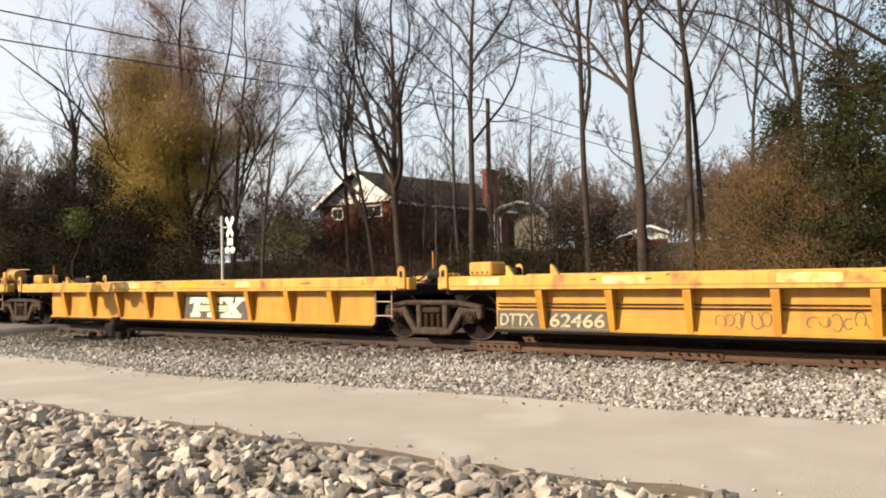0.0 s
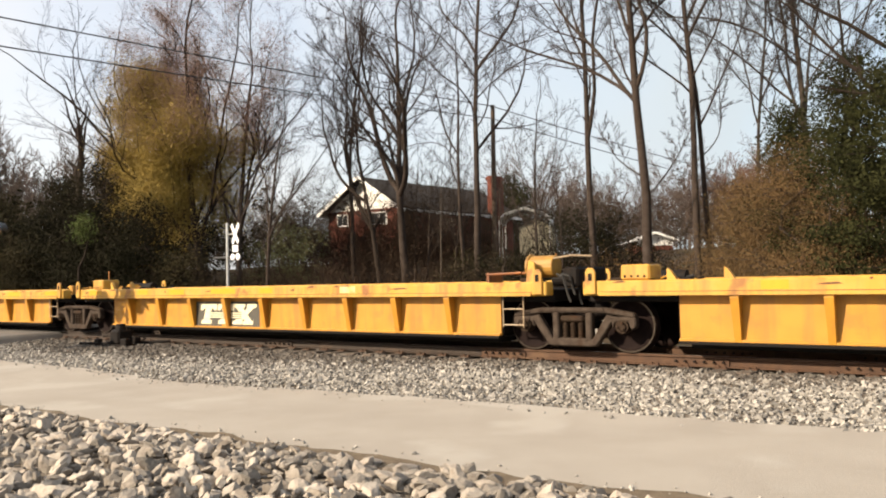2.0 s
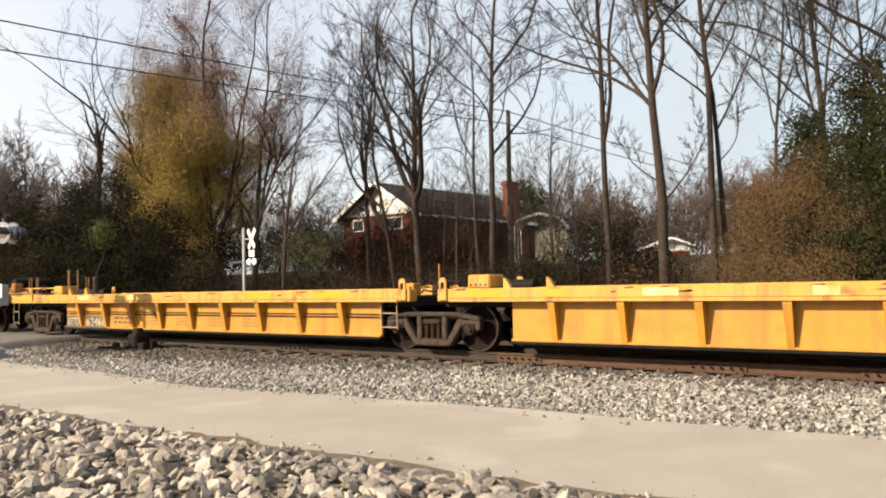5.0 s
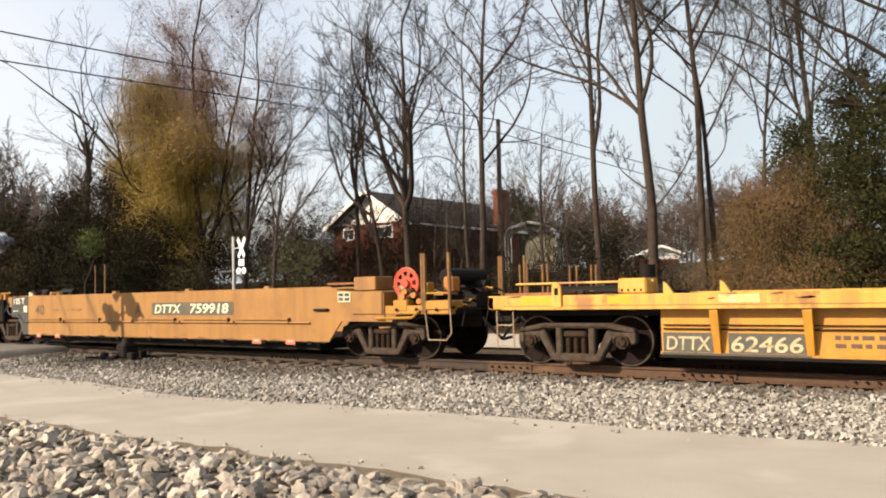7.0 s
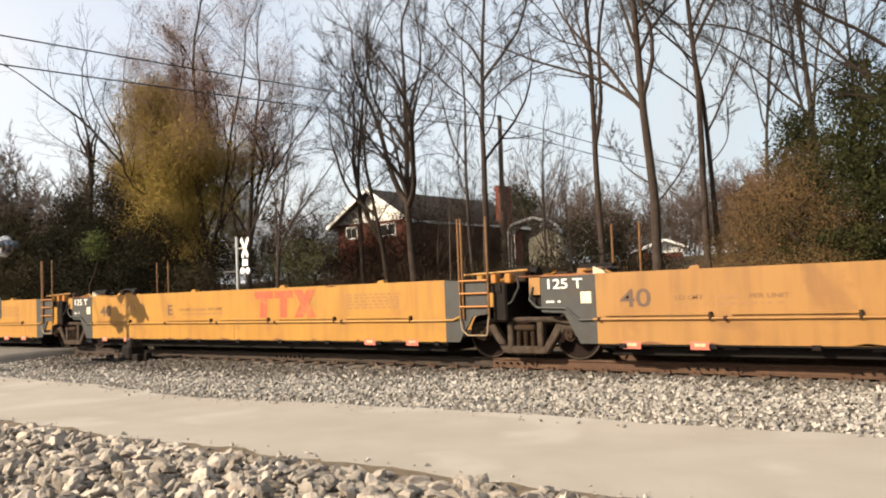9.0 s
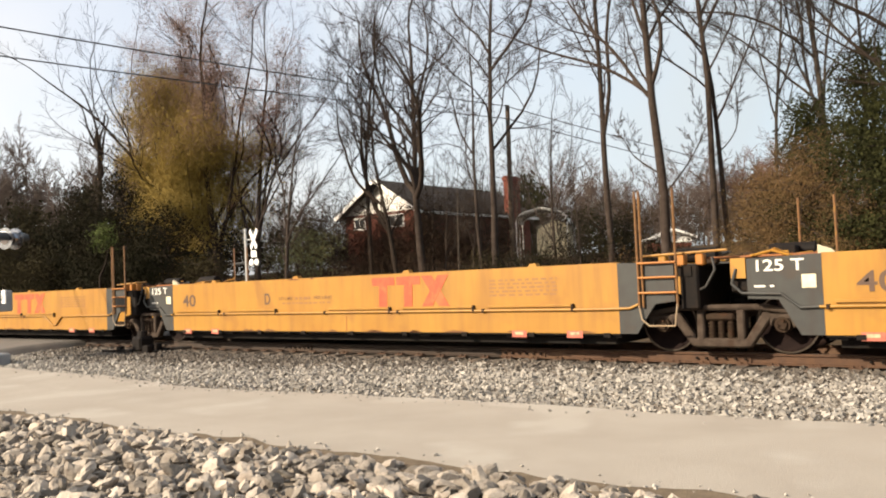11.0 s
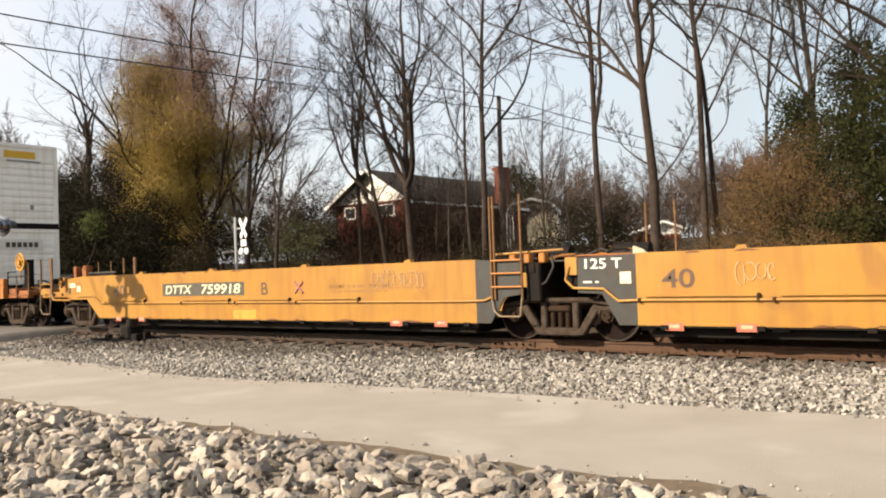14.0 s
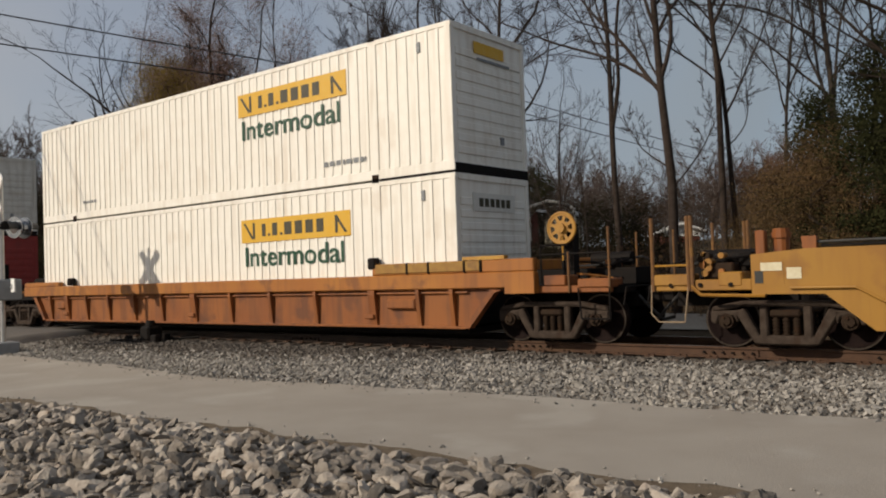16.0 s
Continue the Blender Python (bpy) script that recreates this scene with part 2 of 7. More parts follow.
LEAF_SAGE = material("grey_green_shrub_leaf", (0.105, 0.108, 0.050), 0.9, 0, (0.6, (0.070, 0.072, 0.036), 0.8), island=0.18, spec=0.12)
TWIG_FAR = material("grey_lilac_far_twig", (0.110, 0.086, 0.074), 0.95, 0, (2, (0.078, 0.058, 0.050), 0.7), spec=0.12)
LEAF_LIGHT = material("light_green_leaf", (0.090, 0.114, 0.030), 0.7, 0, (1.5, (0.060, 0.084, 0.024), 0.6), island=0.35, spec=0.12)
BRUSH = material("dry_brush", (0.047, 0.029, 0.019), 0.95, 0, (0.5, (0.024, 0.017, 0.011), 0.9), island=0.18, spec=0.12)
BRICK = material("red_brick", (0.130, 0.036, 0.022), 0.9, 0, (12, (0.090, 0.026, 0.017), 0.7), (2.5, (0.140, 0.052, 0.034), 0.5), (30, 0.4))
SIDING = material("white_siding_paint", (0.74, 0.72, 0.68), 0.6, 0, (3, (0.66, 0.63, 0.58), 0.5))
SHINGLE = material("dark_roof_shingles", (0.036, 0.026, 0.020), 0.95, 0, (7, (0.024, 0.017, 0.013), 0.8), (0.8, (0.050, 0.035, 0.027), 0.5), (20, 0.6))
BEIGE = material("beige_shed_paint", (0.42, 0.37, 0.26), 0.7, 0, (3, (0.36, 0.31, 0.22), 0.6))
PANE = material("dark_window_glass", (0.03, 0.035, 0.04), 0.08, 0, spec=0.7)
GALV = material("galvanised_steel", (0.45, 0.45, 0.44), 0.45, 0.6, (8, (0.34, 0.34, 0.33), 0.6))
SIGN_WHITE = material("white_sign_sheeting", (0.80, 0.80, 0.78), 0.5, 0, (10, (0.70, 0.69, 0.66), 0.5))
SIGNAL_BLACK = material("black_signal_enamel", (0.02, 0.02, 0.02), 0.45, 0, (10, (0.035, 0.035, 0.033), 0.6))
LENS = material("signal_lens_glass", (0.55, 0.50, 0.47), 0.12, 0.2, (12, (0.40, 0.33, 0.30), 0.5), spec=0.8)
LAMP_FACE = material("weathered_bright_steel", (0.30, 0.32, 0.35), 0.22, 0.9, (7, (0.16, 0.17, 0.20), 0.7))
CASE_GREY = material("grey_case_paint", (0.20, 0.21, 0.22), 0.55, 0, (6, (0.15, 0.16, 0.17), 0.6))
POLE_WOOD = material("utility_pole_wood", (0.10, 0.072, 0.052), 0.95, 0, (8, (0.07, 0.05, 0.037), 0.7), (), (30, 0.5))
WIRE = material("black_wire", (0.02, 0.02, 0.022), 0.6, 0, (2, (0.03, 0.03, 0.03), 0.5))
BOX_WHITE = material("white_container_paint", (0.80, 0.775, 0.71), 0.5, 0, (4, (0.74, 0.70, 0.62), 0.5), (0.9, (0.60, 0.52, 0.42), 0.35), (40, 0.06), streak=((0.50, 0.42, 0.32), 0.45))
BOX_RED = material("red_container_paint", (0.26, 0.030, 0.025), 0.55, 0, (5, (0.20, 0.026, 0.022), 0.6), (1.2, (0.14, 0.03, 0.025), 0.5))
BOX_GREY = material("pale_grey_container_paint", (0.62, 0.60, 0.55), 0.55, 0, (5, (0.54, 0.52, 0.47), 0.6), (1.2, (0.42, 0.38, 0.33), 0.4), streak=((0.3, 0.26, 0.2), 0.50))
STANCHION = material("brown_handrail_paint", (0.16, 0.075, 0.022), 0.55, 0, (14, (0.09, 0.045, 0.02), 0.7), (5, (0.24, 0.12, 0.02), 0.6))
STEP_PALE = material("worn_step_steel", (0.30, 0.23, 0.15), 0.5, 0, (14, (0.18, 0.11, 0.06), 0.6))
LETTER_OLD = material("dulled_lettering_paint", (0.40, 0.35, 0.22), 0.7, 0, (14, (0.26, 0.21, 0.12), 0.7), (6, (0.14, 0.10, 0.06), 0.5))
RUST = material("bare_rust", (0.13, 0.055, 0.025), 0.85, 0, (14, (0.08, 0.035, 0.02), 0.7))
DIRT = material("damp_dirt", (0.141, 0.110, 0.078), 0.98, 0, (9, (0.089, 0.069, 0.050), 0.8), (1.2, (0.198, 0.162, 0.120), 0.6), (40, 0.6), spec=0.1)


# ---- mesh helpers ----
def part(name, bm, mat, parent=None, label="", bevel=0.0, at=None):
    """Links a bmesh as one mesh object under parent."""
    me = bpy.data.meshes.new(name)
    bm.to_mesh(me)
    bm.free()
    return hang(name, me, mat, parent, label, bevel, at)


def hang(name, me, mat, parent=None, label="", bevel=0.0, at=None):
    if mat is not None and not me.materials:
        me.materials.append(mat)
    ob = new(name, me)
    ob.parent = parent
    if at is not None:
        ob.matrix_basis = at
    if label:
        ob["label"] = label
    if bevel:
        mod = ob.modifiers.new("bevel", "BEVEL")
        mod.width, mod.segments, mod.limit_method = bevel, 1, "ANGLE"
    return ob


def raw(name, verts, faces, mat, parent=None, label="", smooth=False):
    me = bpy.data.meshes.new(name)
    me.from_pydata(verts, [], faces)
    if smooth:
        me.shade_smooth()
    return hang(name, me, mat, parent, label)


def fast(name, verts, faces, mat, parent=None, label="", smooth=False):
    """A mesh from numpy arrays: verts (n, 3), faces (m, k) of one size."""
    me = bpy.data.meshes.new(name)
    m, k = faces.shape
    me.vertices.add(len(verts))
    me.vertices.foreach_set("co", np.ascontiguousarray(verts, dtype=np.float32).ravel())
    me.loops.add(m * k)
    me.loops.foreach_set("vertex_index", np.ascontiguousarray(faces, dtype=np.int32).ravel())
    me.polygons.add(m)
    me.polygons.foreach_set("loop_start", np.arange(0, m * k, k, dtype=np.int32))
    me.update(calc_edges=True)
    me.validate()
    if smooth:
        me.shade_smooth()
    else:
        me.shade_flat()
    return hang(name, me, mat, parent, label)


def bx(bm, x0, x1, y0, y1, z0, z1):
    v = [bm.verts.new(p) for p in ((x0, y0, z0), (x1, y0, z0), (x1, y1, z0), (x0, y1, z0), (x0, y0, z1), (x1, y0, z1), (x1, y1, z1), (x0, y1, z1))]
    for f in ((3, 2, 1, 0), (4, 5, 6, 7), (0, 1, 5, 4), (1, 2, 6, 5), (2, 3, 7, 6), (3, 0, 4, 7)):
        bm.faces.new([v[i] for i in f])
    return bm


def rod(bm, p, q, r, seg=8, r2=None):
    """A round bar from p to q."""
    p, q = Vector(p), Vector(q)
    d = (q - p).normalized()
    u = d.orthogonal().normalized()
    w = d.cross(u)
    r2 = r if r2 is None else r2
    a = [bm.verts.new(p + (u * math.cos(t) + w * math.sin(t)) * r) for t in (2 * math.pi * i / seg for i in range(seg))]
    b = [bm.verts.new(q + (u * math.cos(t) + w * math.sin(t)) * r2) for t in (2 * math.pi * i / seg for i in range(seg))]
    for i in range(seg):
        bm.faces.new((a[i], a[(i + 1) % seg], b[(i + 1) % seg], b[i]))
    bm.faces.new(a[::-1])
    bm.faces.new(b)
    return bm


def pipe(bm, pts, r, seg=6):
    for p, q in zip(pts, pts[1:]):
        rod(bm, p, q, r, seg)
    return bm


def plate(bm, pts, y0, y1):
    """A polygon in x and z, from y0 to y1."""
    a = [bm.verts.new((x, y0, z)) for x, z in pts]
    b = [bm.verts.new((x, y1, z)) for x, z in pts]
    n = len(pts)
    for i in range(n):
        bm.faces.new((a[i], a[(i + 1) % n], b[(i + 1) % n], b[i]))
    bm.faces.new(a[::-1])
    bm.faces.new(b)
    bmesh.ops.recalc_face_normals(bm, faces=bm.faces[:])
    return bm


def lathe(bm, prof, seg=24, y=0.0, ring=False):
    """A ring of revolution about the y axis: prof of (radius, y)."""
    rings = [[bm.verts.new((r * math.sin(2 * math.pi * i / seg), y + yy, r * math.cos(2 * math.pi * i / seg))) for i in range(seg)] for r, yy in prof]
    for a, b in zip(rings, rings[1:] + rings[:1] if ring else rings[1:]):
        for i in range(seg):
            bm.faces.new((a[i], a[(i + 1) % seg], b[(i + 1) % seg], b[i]))
    if not ring:
        bm.faces.new(rings[0][::-1])
        bm.faces.new(rings[-1])
    bmesh.ops.recalc_face_normals(bm, faces=bm.faces[:])
    return bm


def words(name, text, width, height, mat, parent, at, lean=0.0, label=""):
    """Raised lettering of a size, its lower left corner at the pose, in x and z."""
    cu = bpy.data.curves.new(name, "FONT")
    cu.body, cu.extrude, cu.shear, cu.offset = text, 0.001, lean, 0.012
    tmp = new(name, cu)
    bpy.context.view_layer.update()
    me = bpy.data.meshes.new_from_object(tmp.evaluated_get(bpy.context.evaluated_depsgraph_get()))
    bpy.data.objects.remove(tmp)
    co = np.empty(len(me.vertices) * 3, dtype=np.float32)
    me.vertices.foreach_get("co", co)
    co = co.reshape(-1, 3)
    lo, hi = co.min(0), co.max(0)
    out = np.empty_like(co)
    out[:, 0] = (co[:, 0] - lo[0]) / (hi[0] - lo[0]) * width
    out[:, 2] = (co[:, 1] - lo[1]) / (hi[1] - lo[1]) * height
    out[:, 1] = -co[:, 2] * 2
    me.vertices.foreach_set("co", out.ravel())
    me.update()
    return hang(name, me, mat, parent, label, at=at)


# ---- ground ----
def hill(x, y):
    """Height of the ground, on both sides of the track."""
    far = 2.9 * (0.5 - 0.5 * math.cos(math.pi * min(max((y - 7.0) / 27.0, 0), 1)))
    bank = -0.30 - 0.10 * min(max((y - 1.6) / 2.0, 0), 1)
    n = noise.noise((x * 0.13, y * 0.13, 0.3)) * 0.35 * min(max((y - 6) / 6, 0), 1)
    if y < 1.6:
        bank = -0.36
    back = 0.004 * max(0.0, y - 45)
    return bank + far + n + back


def ground():
    xs = [-1500, -700, -350, -200, -140] + [-110 + 2.5 * i for i in range(65)] + [70, 110, 200, 400, 800, 1500]
    ys = [-1200, -500, -200, -100, -60, -40, -30, -24, -18, -14, -11, -9, -7, -5, -3, -1, 0.5] + [2 + 1.5 * i for i in range(50)] + [90, 120, 180, 300, 600, 1500]
    verts = [(x, y, hill(x, y)) for y in ys for x in xs]
    w = len(xs)
    faces = [(j * w + i, j * w + i + 1, (j + 1) * w + i + 1, (j + 1) * w + i) for j in range(len(ys) - 1) for i in range(w - 1)]
    tagged(raw("ground", verts, faces, SOIL, smooth=True), "brown leaf-litter ground rising to a low wooded hill", "ground", kind="structure")


def bed_height(y):
    """The ballast bed across the track: level between the sleepers' ends, sloping off on both sides."""
    a = abs(y)
    if a < 1.75:
        return -0.21
    return max(-0.21 - (a - 1.75) * 0.052, -0.46)


def strip(name, x0, x1, edge0, edge1, height, mat, nx, ny, label, category, thick=0.0):
    """A sheet between two uneven edges, of a height by place."""
    verts, faces = [], []
    for i in range(nx + 1):
        x = x0 + (x1 - x0) * i / nx
        a, b = edge0(x), edge1(x)
        for j in range(ny + 1):
            y = a + (b - a) * j / ny
            verts.append((x, y, height(x, y)))
    w = ny + 1
    faces = [(i * w + j, (i + 1) * w + j, (i + 1) * w + j + 1, i * w + j + 1) for i in range(nx) for j in range(ny)]
    return tagged(raw(name, verts, faces, mat, smooth=True), label, category, kind="structure")


def wob(x, k, s):
    return noise.noise((x * k, s, 0.7))


def road_far_edge(x):
    return -4.62 + 0.12 * wob(x, 0.25, 3.1) + 0.10 * wob(x, 1.3, 8.0) - 0.45 * math.exp(-((x + 11.8) / 3.2) ** 2) + 0.35 * math.exp(-((x + 1.0) / 2.0) ** 2)


def road_near_edge(x):
    return -7.90 + 0.12 * wob(x, 0.35, 5.0) + 0.07 * wob(x, 1.5, 2.0) - 0.052 * max(0, -x - 3)


def road_height(x, y):
    return -0.325 + 0.02 * wob(x * 0.3, 1, y * 0.4)


def stones(name, n, x0, x1, y0, y1, size, height, mat, seed, keep=None, facets=0):
    """Broken stones strewn over a bed, each a jittered block, in one mesh."""
    rng = np.random.default_rng(seed)
    if facets:
        bm = bmesh.new()
        bmesh.ops.create_icosphere(bm, subdivisions=facets, radius=0.5)
        base = np.array([v.co[:] for v in bm.verts])
        tri = np.array([[v.index for v in f.verts] for f in bm.faces])
        bm.free()
    else:
        base = np.array([(x, y, z) for x in (-.5, .5) for y in (-.5, .5) for z in (-.5, .5)]) * 0.9
        tri = np.array([(0, 1, 3), (0, 3, 2), (4, 6, 7), (4, 7, 5), (0, 4, 5), (0, 5, 1), (2, 3, 7), (2, 7, 6), (0, 2, 6), (0, 6, 4), (1, 5, 7), (1, 7, 3)])
    x = rng.uniform(x0, x1, n)
    y = rng.uniform(y0, y1, n)
    if keep is not None:
        ok = np.array([keep(a, b) for a, b in zip(x, y)])
        x, y = x[ok], y[ok]
        n = len(x)
    s = size[0] + (size[1] - size[0]) * rng.random(n) ** 2.2
    dims = s[:, None] * np.stack([rng.uniform(0.8, 1.6, n), rng.uniform(0.7, 1.1, n), rng.uniform(0.38, 0.75, n)], 1)
    q = rng.normal(size=(n, 4)) * np.array([1.0, 0.35, 0.35, 1.0])
    q /= np.linalg.norm(q, axis=1, keepdims=True)
    w, i, j, k = q.T
    rot = np.stack([1 - 2 * (j * j + k * k), 2 * (i * j - k * w), 2 * (i * k + j * w), 2 * (i * j + k * w), 1 - 2 * (i * i + k * k), 2 * (j * k - i * w), 2 * (i * k - j * w), 2 * (j * k + i * w), 1 - 2 * (i * i + j * j)], 1).reshape(n, 3, 3)
    pts = base[None] * (1 + rng.normal(0, 0.17 if facets else 0.2, (n, len(base), 1)))
    if facets:
        for _ in range(5):      # broken faces
            d = rng.normal(size=(n, 1, 3))
            d /= np.linalg.norm(d, axis=2, keepdims=True)
            h = (pts * d).sum(2, keepdims=True) - rng.uniform(0.22, 0.40, (n, 1, 1))
            pts = pts - np.maximum(h, 0) * d
    pts = np.einsum("nij,nvj->nvi", rot, pts * dims[:, None])
    z = np.array([height(a, b) for a, b in zip(x, y)]) + s * rng.uniform(0.05, 0.3, n)
    pts += np.stack([x, y, z], 1)[:, None]
    faces = (tri[None] + (np.arange(n) * len(base))[:, None, None]).reshape(-1, 3)
    return fast(name, pts.reshape(-1, 3), faces, mat)


def rock_near(x, y):
    """The stretch of the heap whose rocks lie loose, each by itself."""
    return -5.7 < x < -3.1 and -8.95 < y < -7.8


def loose_rocks(bed):
    """Single rocks of a few shapes, turned and sized."""
    rng = np.random.default_rng(21)
    shapes = []
    for k in range(20):
        bm = bmesh.new()
        bmesh.ops.create_icosphere(bm, subdivisions=2, radius=0.5)
        co = np.array([v.co[:] for v in bm.verts]) * (1 + rng.normal(0, 0.13, (len(bm.verts), 1)))
        for _ in range(6):
            d = rng.normal(size=3)
            d /= np.linalg.norm(d)
            co -= np.maximum(co @ d - rng.uniform(0.20, 0.38), 0)[:, None] * d
        co *= np.array([rng.uniform(0.9, 1.5), rng.uniform(0.75, 1.1), rng.uniform(0.5, 0.85)])
        for v, c in zip(bm.verts, co):
            v.co = c
        me = bpy.data.meshes.new("rock")
        bm.to_mesh(me)
        bm.free()
        me.materials.append(ROCK_ONE)
        shapes.append(me)
    n = 0
    while n < 300:
        x, y = rng.uniform(-5.7, -3.1), rng.uniform(-8.95, -7.8)
        if y > road_near_edge(x):
            continue
        size = 0.065 + 0.145 * rng.random() ** 2.2
        z = rock_height(x, y) + size * rng.uniform(0.08, 0.3)
        hang("rock", shapes[n % 20], None, bed, at=pose(x, y, z, rng.uniform(-28, 28), rng.uniform(-28, 28), rng.uniform(0, 360)) @ Matrix.Scale(size, 4))
        n += 1


def rock_height(x, y):
    return -0.34 + 0.10 * min(max((road_near_edge(x) - y) / 0.8, 0), 1) + 0.05 * noise.noise((x * 0.9, y * 0.9, 4.0))


def setting():
    ground()
    strip("ballast_bed", -90, 60, lambda x: -5.9, lambda x: 4.2, lambda x, y: bed_height(y) + 0.025 * noise.noise((x * 1.7, y * 1.7, 1.0)) - 0.01, BALLAST_BASE, 300, 40, "grey crushed-stone ballast bed under the track", "ballast")
    strip("road", -70, 50, road_near_edge, road_far_edge, road_height, PAVING, 480, 14, "dusty tan-grey asphalt access road beside the track", "road")
    strip("crossing_road", -31.5, -23.2, lambda x: -30, lambda x: 6.0, lambda x, y: -0.02 - 0.27 * min(max((abs(y) - 2.2) / 4.5, 0), 1) - 0.40 * max(0.0, 1 - min(x + 31.5, -23.2 - x) / 0.42), ROAD_FAR, 80, 90, "grey asphalt road crossing the track", "road")
    strip("gravel_lane", -23.0, -7.2, lambda x: 6.4, lambda x: 9.4 + 0.4 * wob(x, 0.3, 9), lambda x, y: -0.34 + 0.10 * max(0, y - 7.4), PALE_GRAVEL, 120, 6, "pale gravel lane on the far side of the track", "lane")
    bed = strip("rock_bed", -40, 30, lambda x: -16, lambda x: road_near_edge(x) + 0.1, lambda x, y: rock_height(x, y) - 0.03, BALLAST_BASE, 240, 20, "stony ground under loose rocks", "ground")
    def oily(x, y):
        return y > -1.75 - 1.25 * min(max((-x - 7) / 7, 0), 1) + 0.5 * wob(x, 0.6, 1.0) + 0.3 * wob(y + x, 2.3, 4.0) + 0.35 * random.gauss(0, 1)
    def on_bed(x, y):
        if x < -8.5 and y > -1.52 and random.random() < 0.8:      # the sleepers' ends lie bare here
            return False
        return y > road_far_edge(x) - 0.35 * random.random() ** 2 and not -31.3 < x < -23.3
    tagged(stones("ballast", 50000, -31, 3.5, -5.9, -0.95, (0.030, 0.068), lambda x, y: bed_height(y), BALLAST, 3, lambda x, y: on_bed(x, y) and not oily(x, y)), "loose grey crushed stone beside the rails", "ballast", kind="stuff")
    tagged(stones("ballast", 38000, -31, 3.5, -4.2, -0.95, (0.030, 0.068), lambda x, y: bed_height(y), BALLAST_DARK, 7, lambda x, y: on_bed(x, y) and oily(x, y)), "oil-stained dark crushed stone along the rails", "ballast", kind="stuff")
    tagged(stones("ballast", 2500, -24, 3, 1.1, 3.4, (0.04, 0.09), lambda x, y: bed_height(y), BALLAST, 5), "loose grey crushed stone on the far shoulder", "ballast", kind="stuff")
    tagged(stones("rocks", 6200, -15.5, 1.5, -10.8, -7.75, (0.055, 0.20), rock_height, ROCK, 4, lambda x, y: y < road_near_edge(x) + 0.05 * random.random() and not rock_near(x, y), 2), "pale broken limestone rocks heaped beside the road", "rocks", kind="stuff")
    strip("dirt_edge", -45, 30, lambda x: road_near_edge(x) - 0.25, lambda x: road_near_edge(x) + 0.12 + 0.10 * min(max((-x - 4) / 5, 0), 1) + 0.16 * wob(x, 0.9, 4.4) + 0.10 * wob(x, 3.1, 6.0), lambda x, y: -0.302, DIRT, 400, 3, "dark damp dirt along the road's edge", "dirt")
    loose_rocks(bed)
    tagged(stones("grit", 9000, -24, 2, -8.4, -4.9, (0.012, 0.045), lambda x, y: road_height(x, y) + 0.002, BALLAST, 6, lambda x, y: min(abs(y - road_near_edge(x)), abs(y - road_far_edge(x))) < 0.55 * random.random() ** 1.6), "small stones scattered along the road's edges", "grit", kind="stuff")


def rail_line(y, x0, x1, mat, joints, label):
    """One length of rail with its head, web and foot, and the joint bars along it."""
    prof = [(-0.07, -0.172), (0.07, -0.172), (0.07, -0.160), (0.012, -0.140), (0.010, -0.045), (0.036, -0.035), (0.037, -0.006), (0.028, 0.0), (-0.028, 0.0), (-0.037, -0.006), (-0.036, -0.035), (-0.010, -0.045), (-0.012, -0.140), (-0.07, -0.160)]
    verts = [(x, y + py, pz) for x in (x0, x1) for py, pz in prof]
    n = len(prof)
    faces = [(i, (i + 1) % n, n + (i + 1) % n, n + i) for i in range(n)] + [tuple(range(n))[::-1], tuple(range(n, 2 * n))]
    ob = raw("rail", verts, faces, mat)
    ob.data.materials.append(RAIL_HEAD)
    ob.data.polygons[7].material_index = 1
    tagged(ob, label, "rail", "rails of the track", "structure")
    for x in joints:
        bm = bmesh.new()
        bx(bm, x - 0.46, x + 0.46, y - 0.036, y - 0.014, -0.135, -0.05)
        bx(bm, x - 0.46, x + 0.46, y - 0.06, y - 0.02, -0.155, -0.130)
        part("joint_bar", bm, mat, ob)
        for i in range(6):
            part("bolt", rod(bmesh.new(), (x - 0.38 + 0.152 * i, y - 0.085, -0.092), (x - 0.38 + 0.152 * i, y - 0.03, -0.092), 0.019, 6), BLACK_STEEL, ob)


def track():
    for y in (-0.7535, 0.7535):
        rail_line(y, -160, -8.604, RAIL_OILY, (-20.9, -14.2), "oil-darkened steel rail by the crossing")
        rail_line(y, -8.6, 90, RAIL_RUST, (-8.1, -4.45, -1.95, 2.3), "rusty brown steel rail with a worn head")
    tie = tagged(new("sleeper"), "weathered dark wooden sleeper half buried in ballast", "sleeper", "sleepers of the track", "structure")
    bm = bx(bmesh.new(), -0.11, 0.11, -1.3, 1.3, -0.35, -0.176)
    part("timber", bm, TIE_WOOD, tie, bevel=0.012)
    bm = bmesh.new()
    for y in (-0.7535, 0.7535):
        bx(bm, -0.09, 0.09, y - 0.17, y + 0.17, -0.182, -0.160)
        for dx in (-0.05, 0.05):
            for dy in (-0.095, 0.095):
                bx(bm, dx - 0.012, dx + 0.012, y + dy - 0.02, y + dy + 0.02, -0.165, -0.135)
    part("tie_plate", bm, RAIL_RUST, tie, "rusty tie plates with spikes")
    rnd = random.Random(5)
    tie.matrix_basis = pose(-46, 0, 0)
    for i in range(1, 96):
        copy_thing(tie, pose(-46 + 0.53 * i + rnd.uniform(-0.03, 0.03), rnd.uniform(-0.05, 0.05), rnd.uniform(-0.012, 0.004), 0, 0, rnd.uniform(-2, 2)))


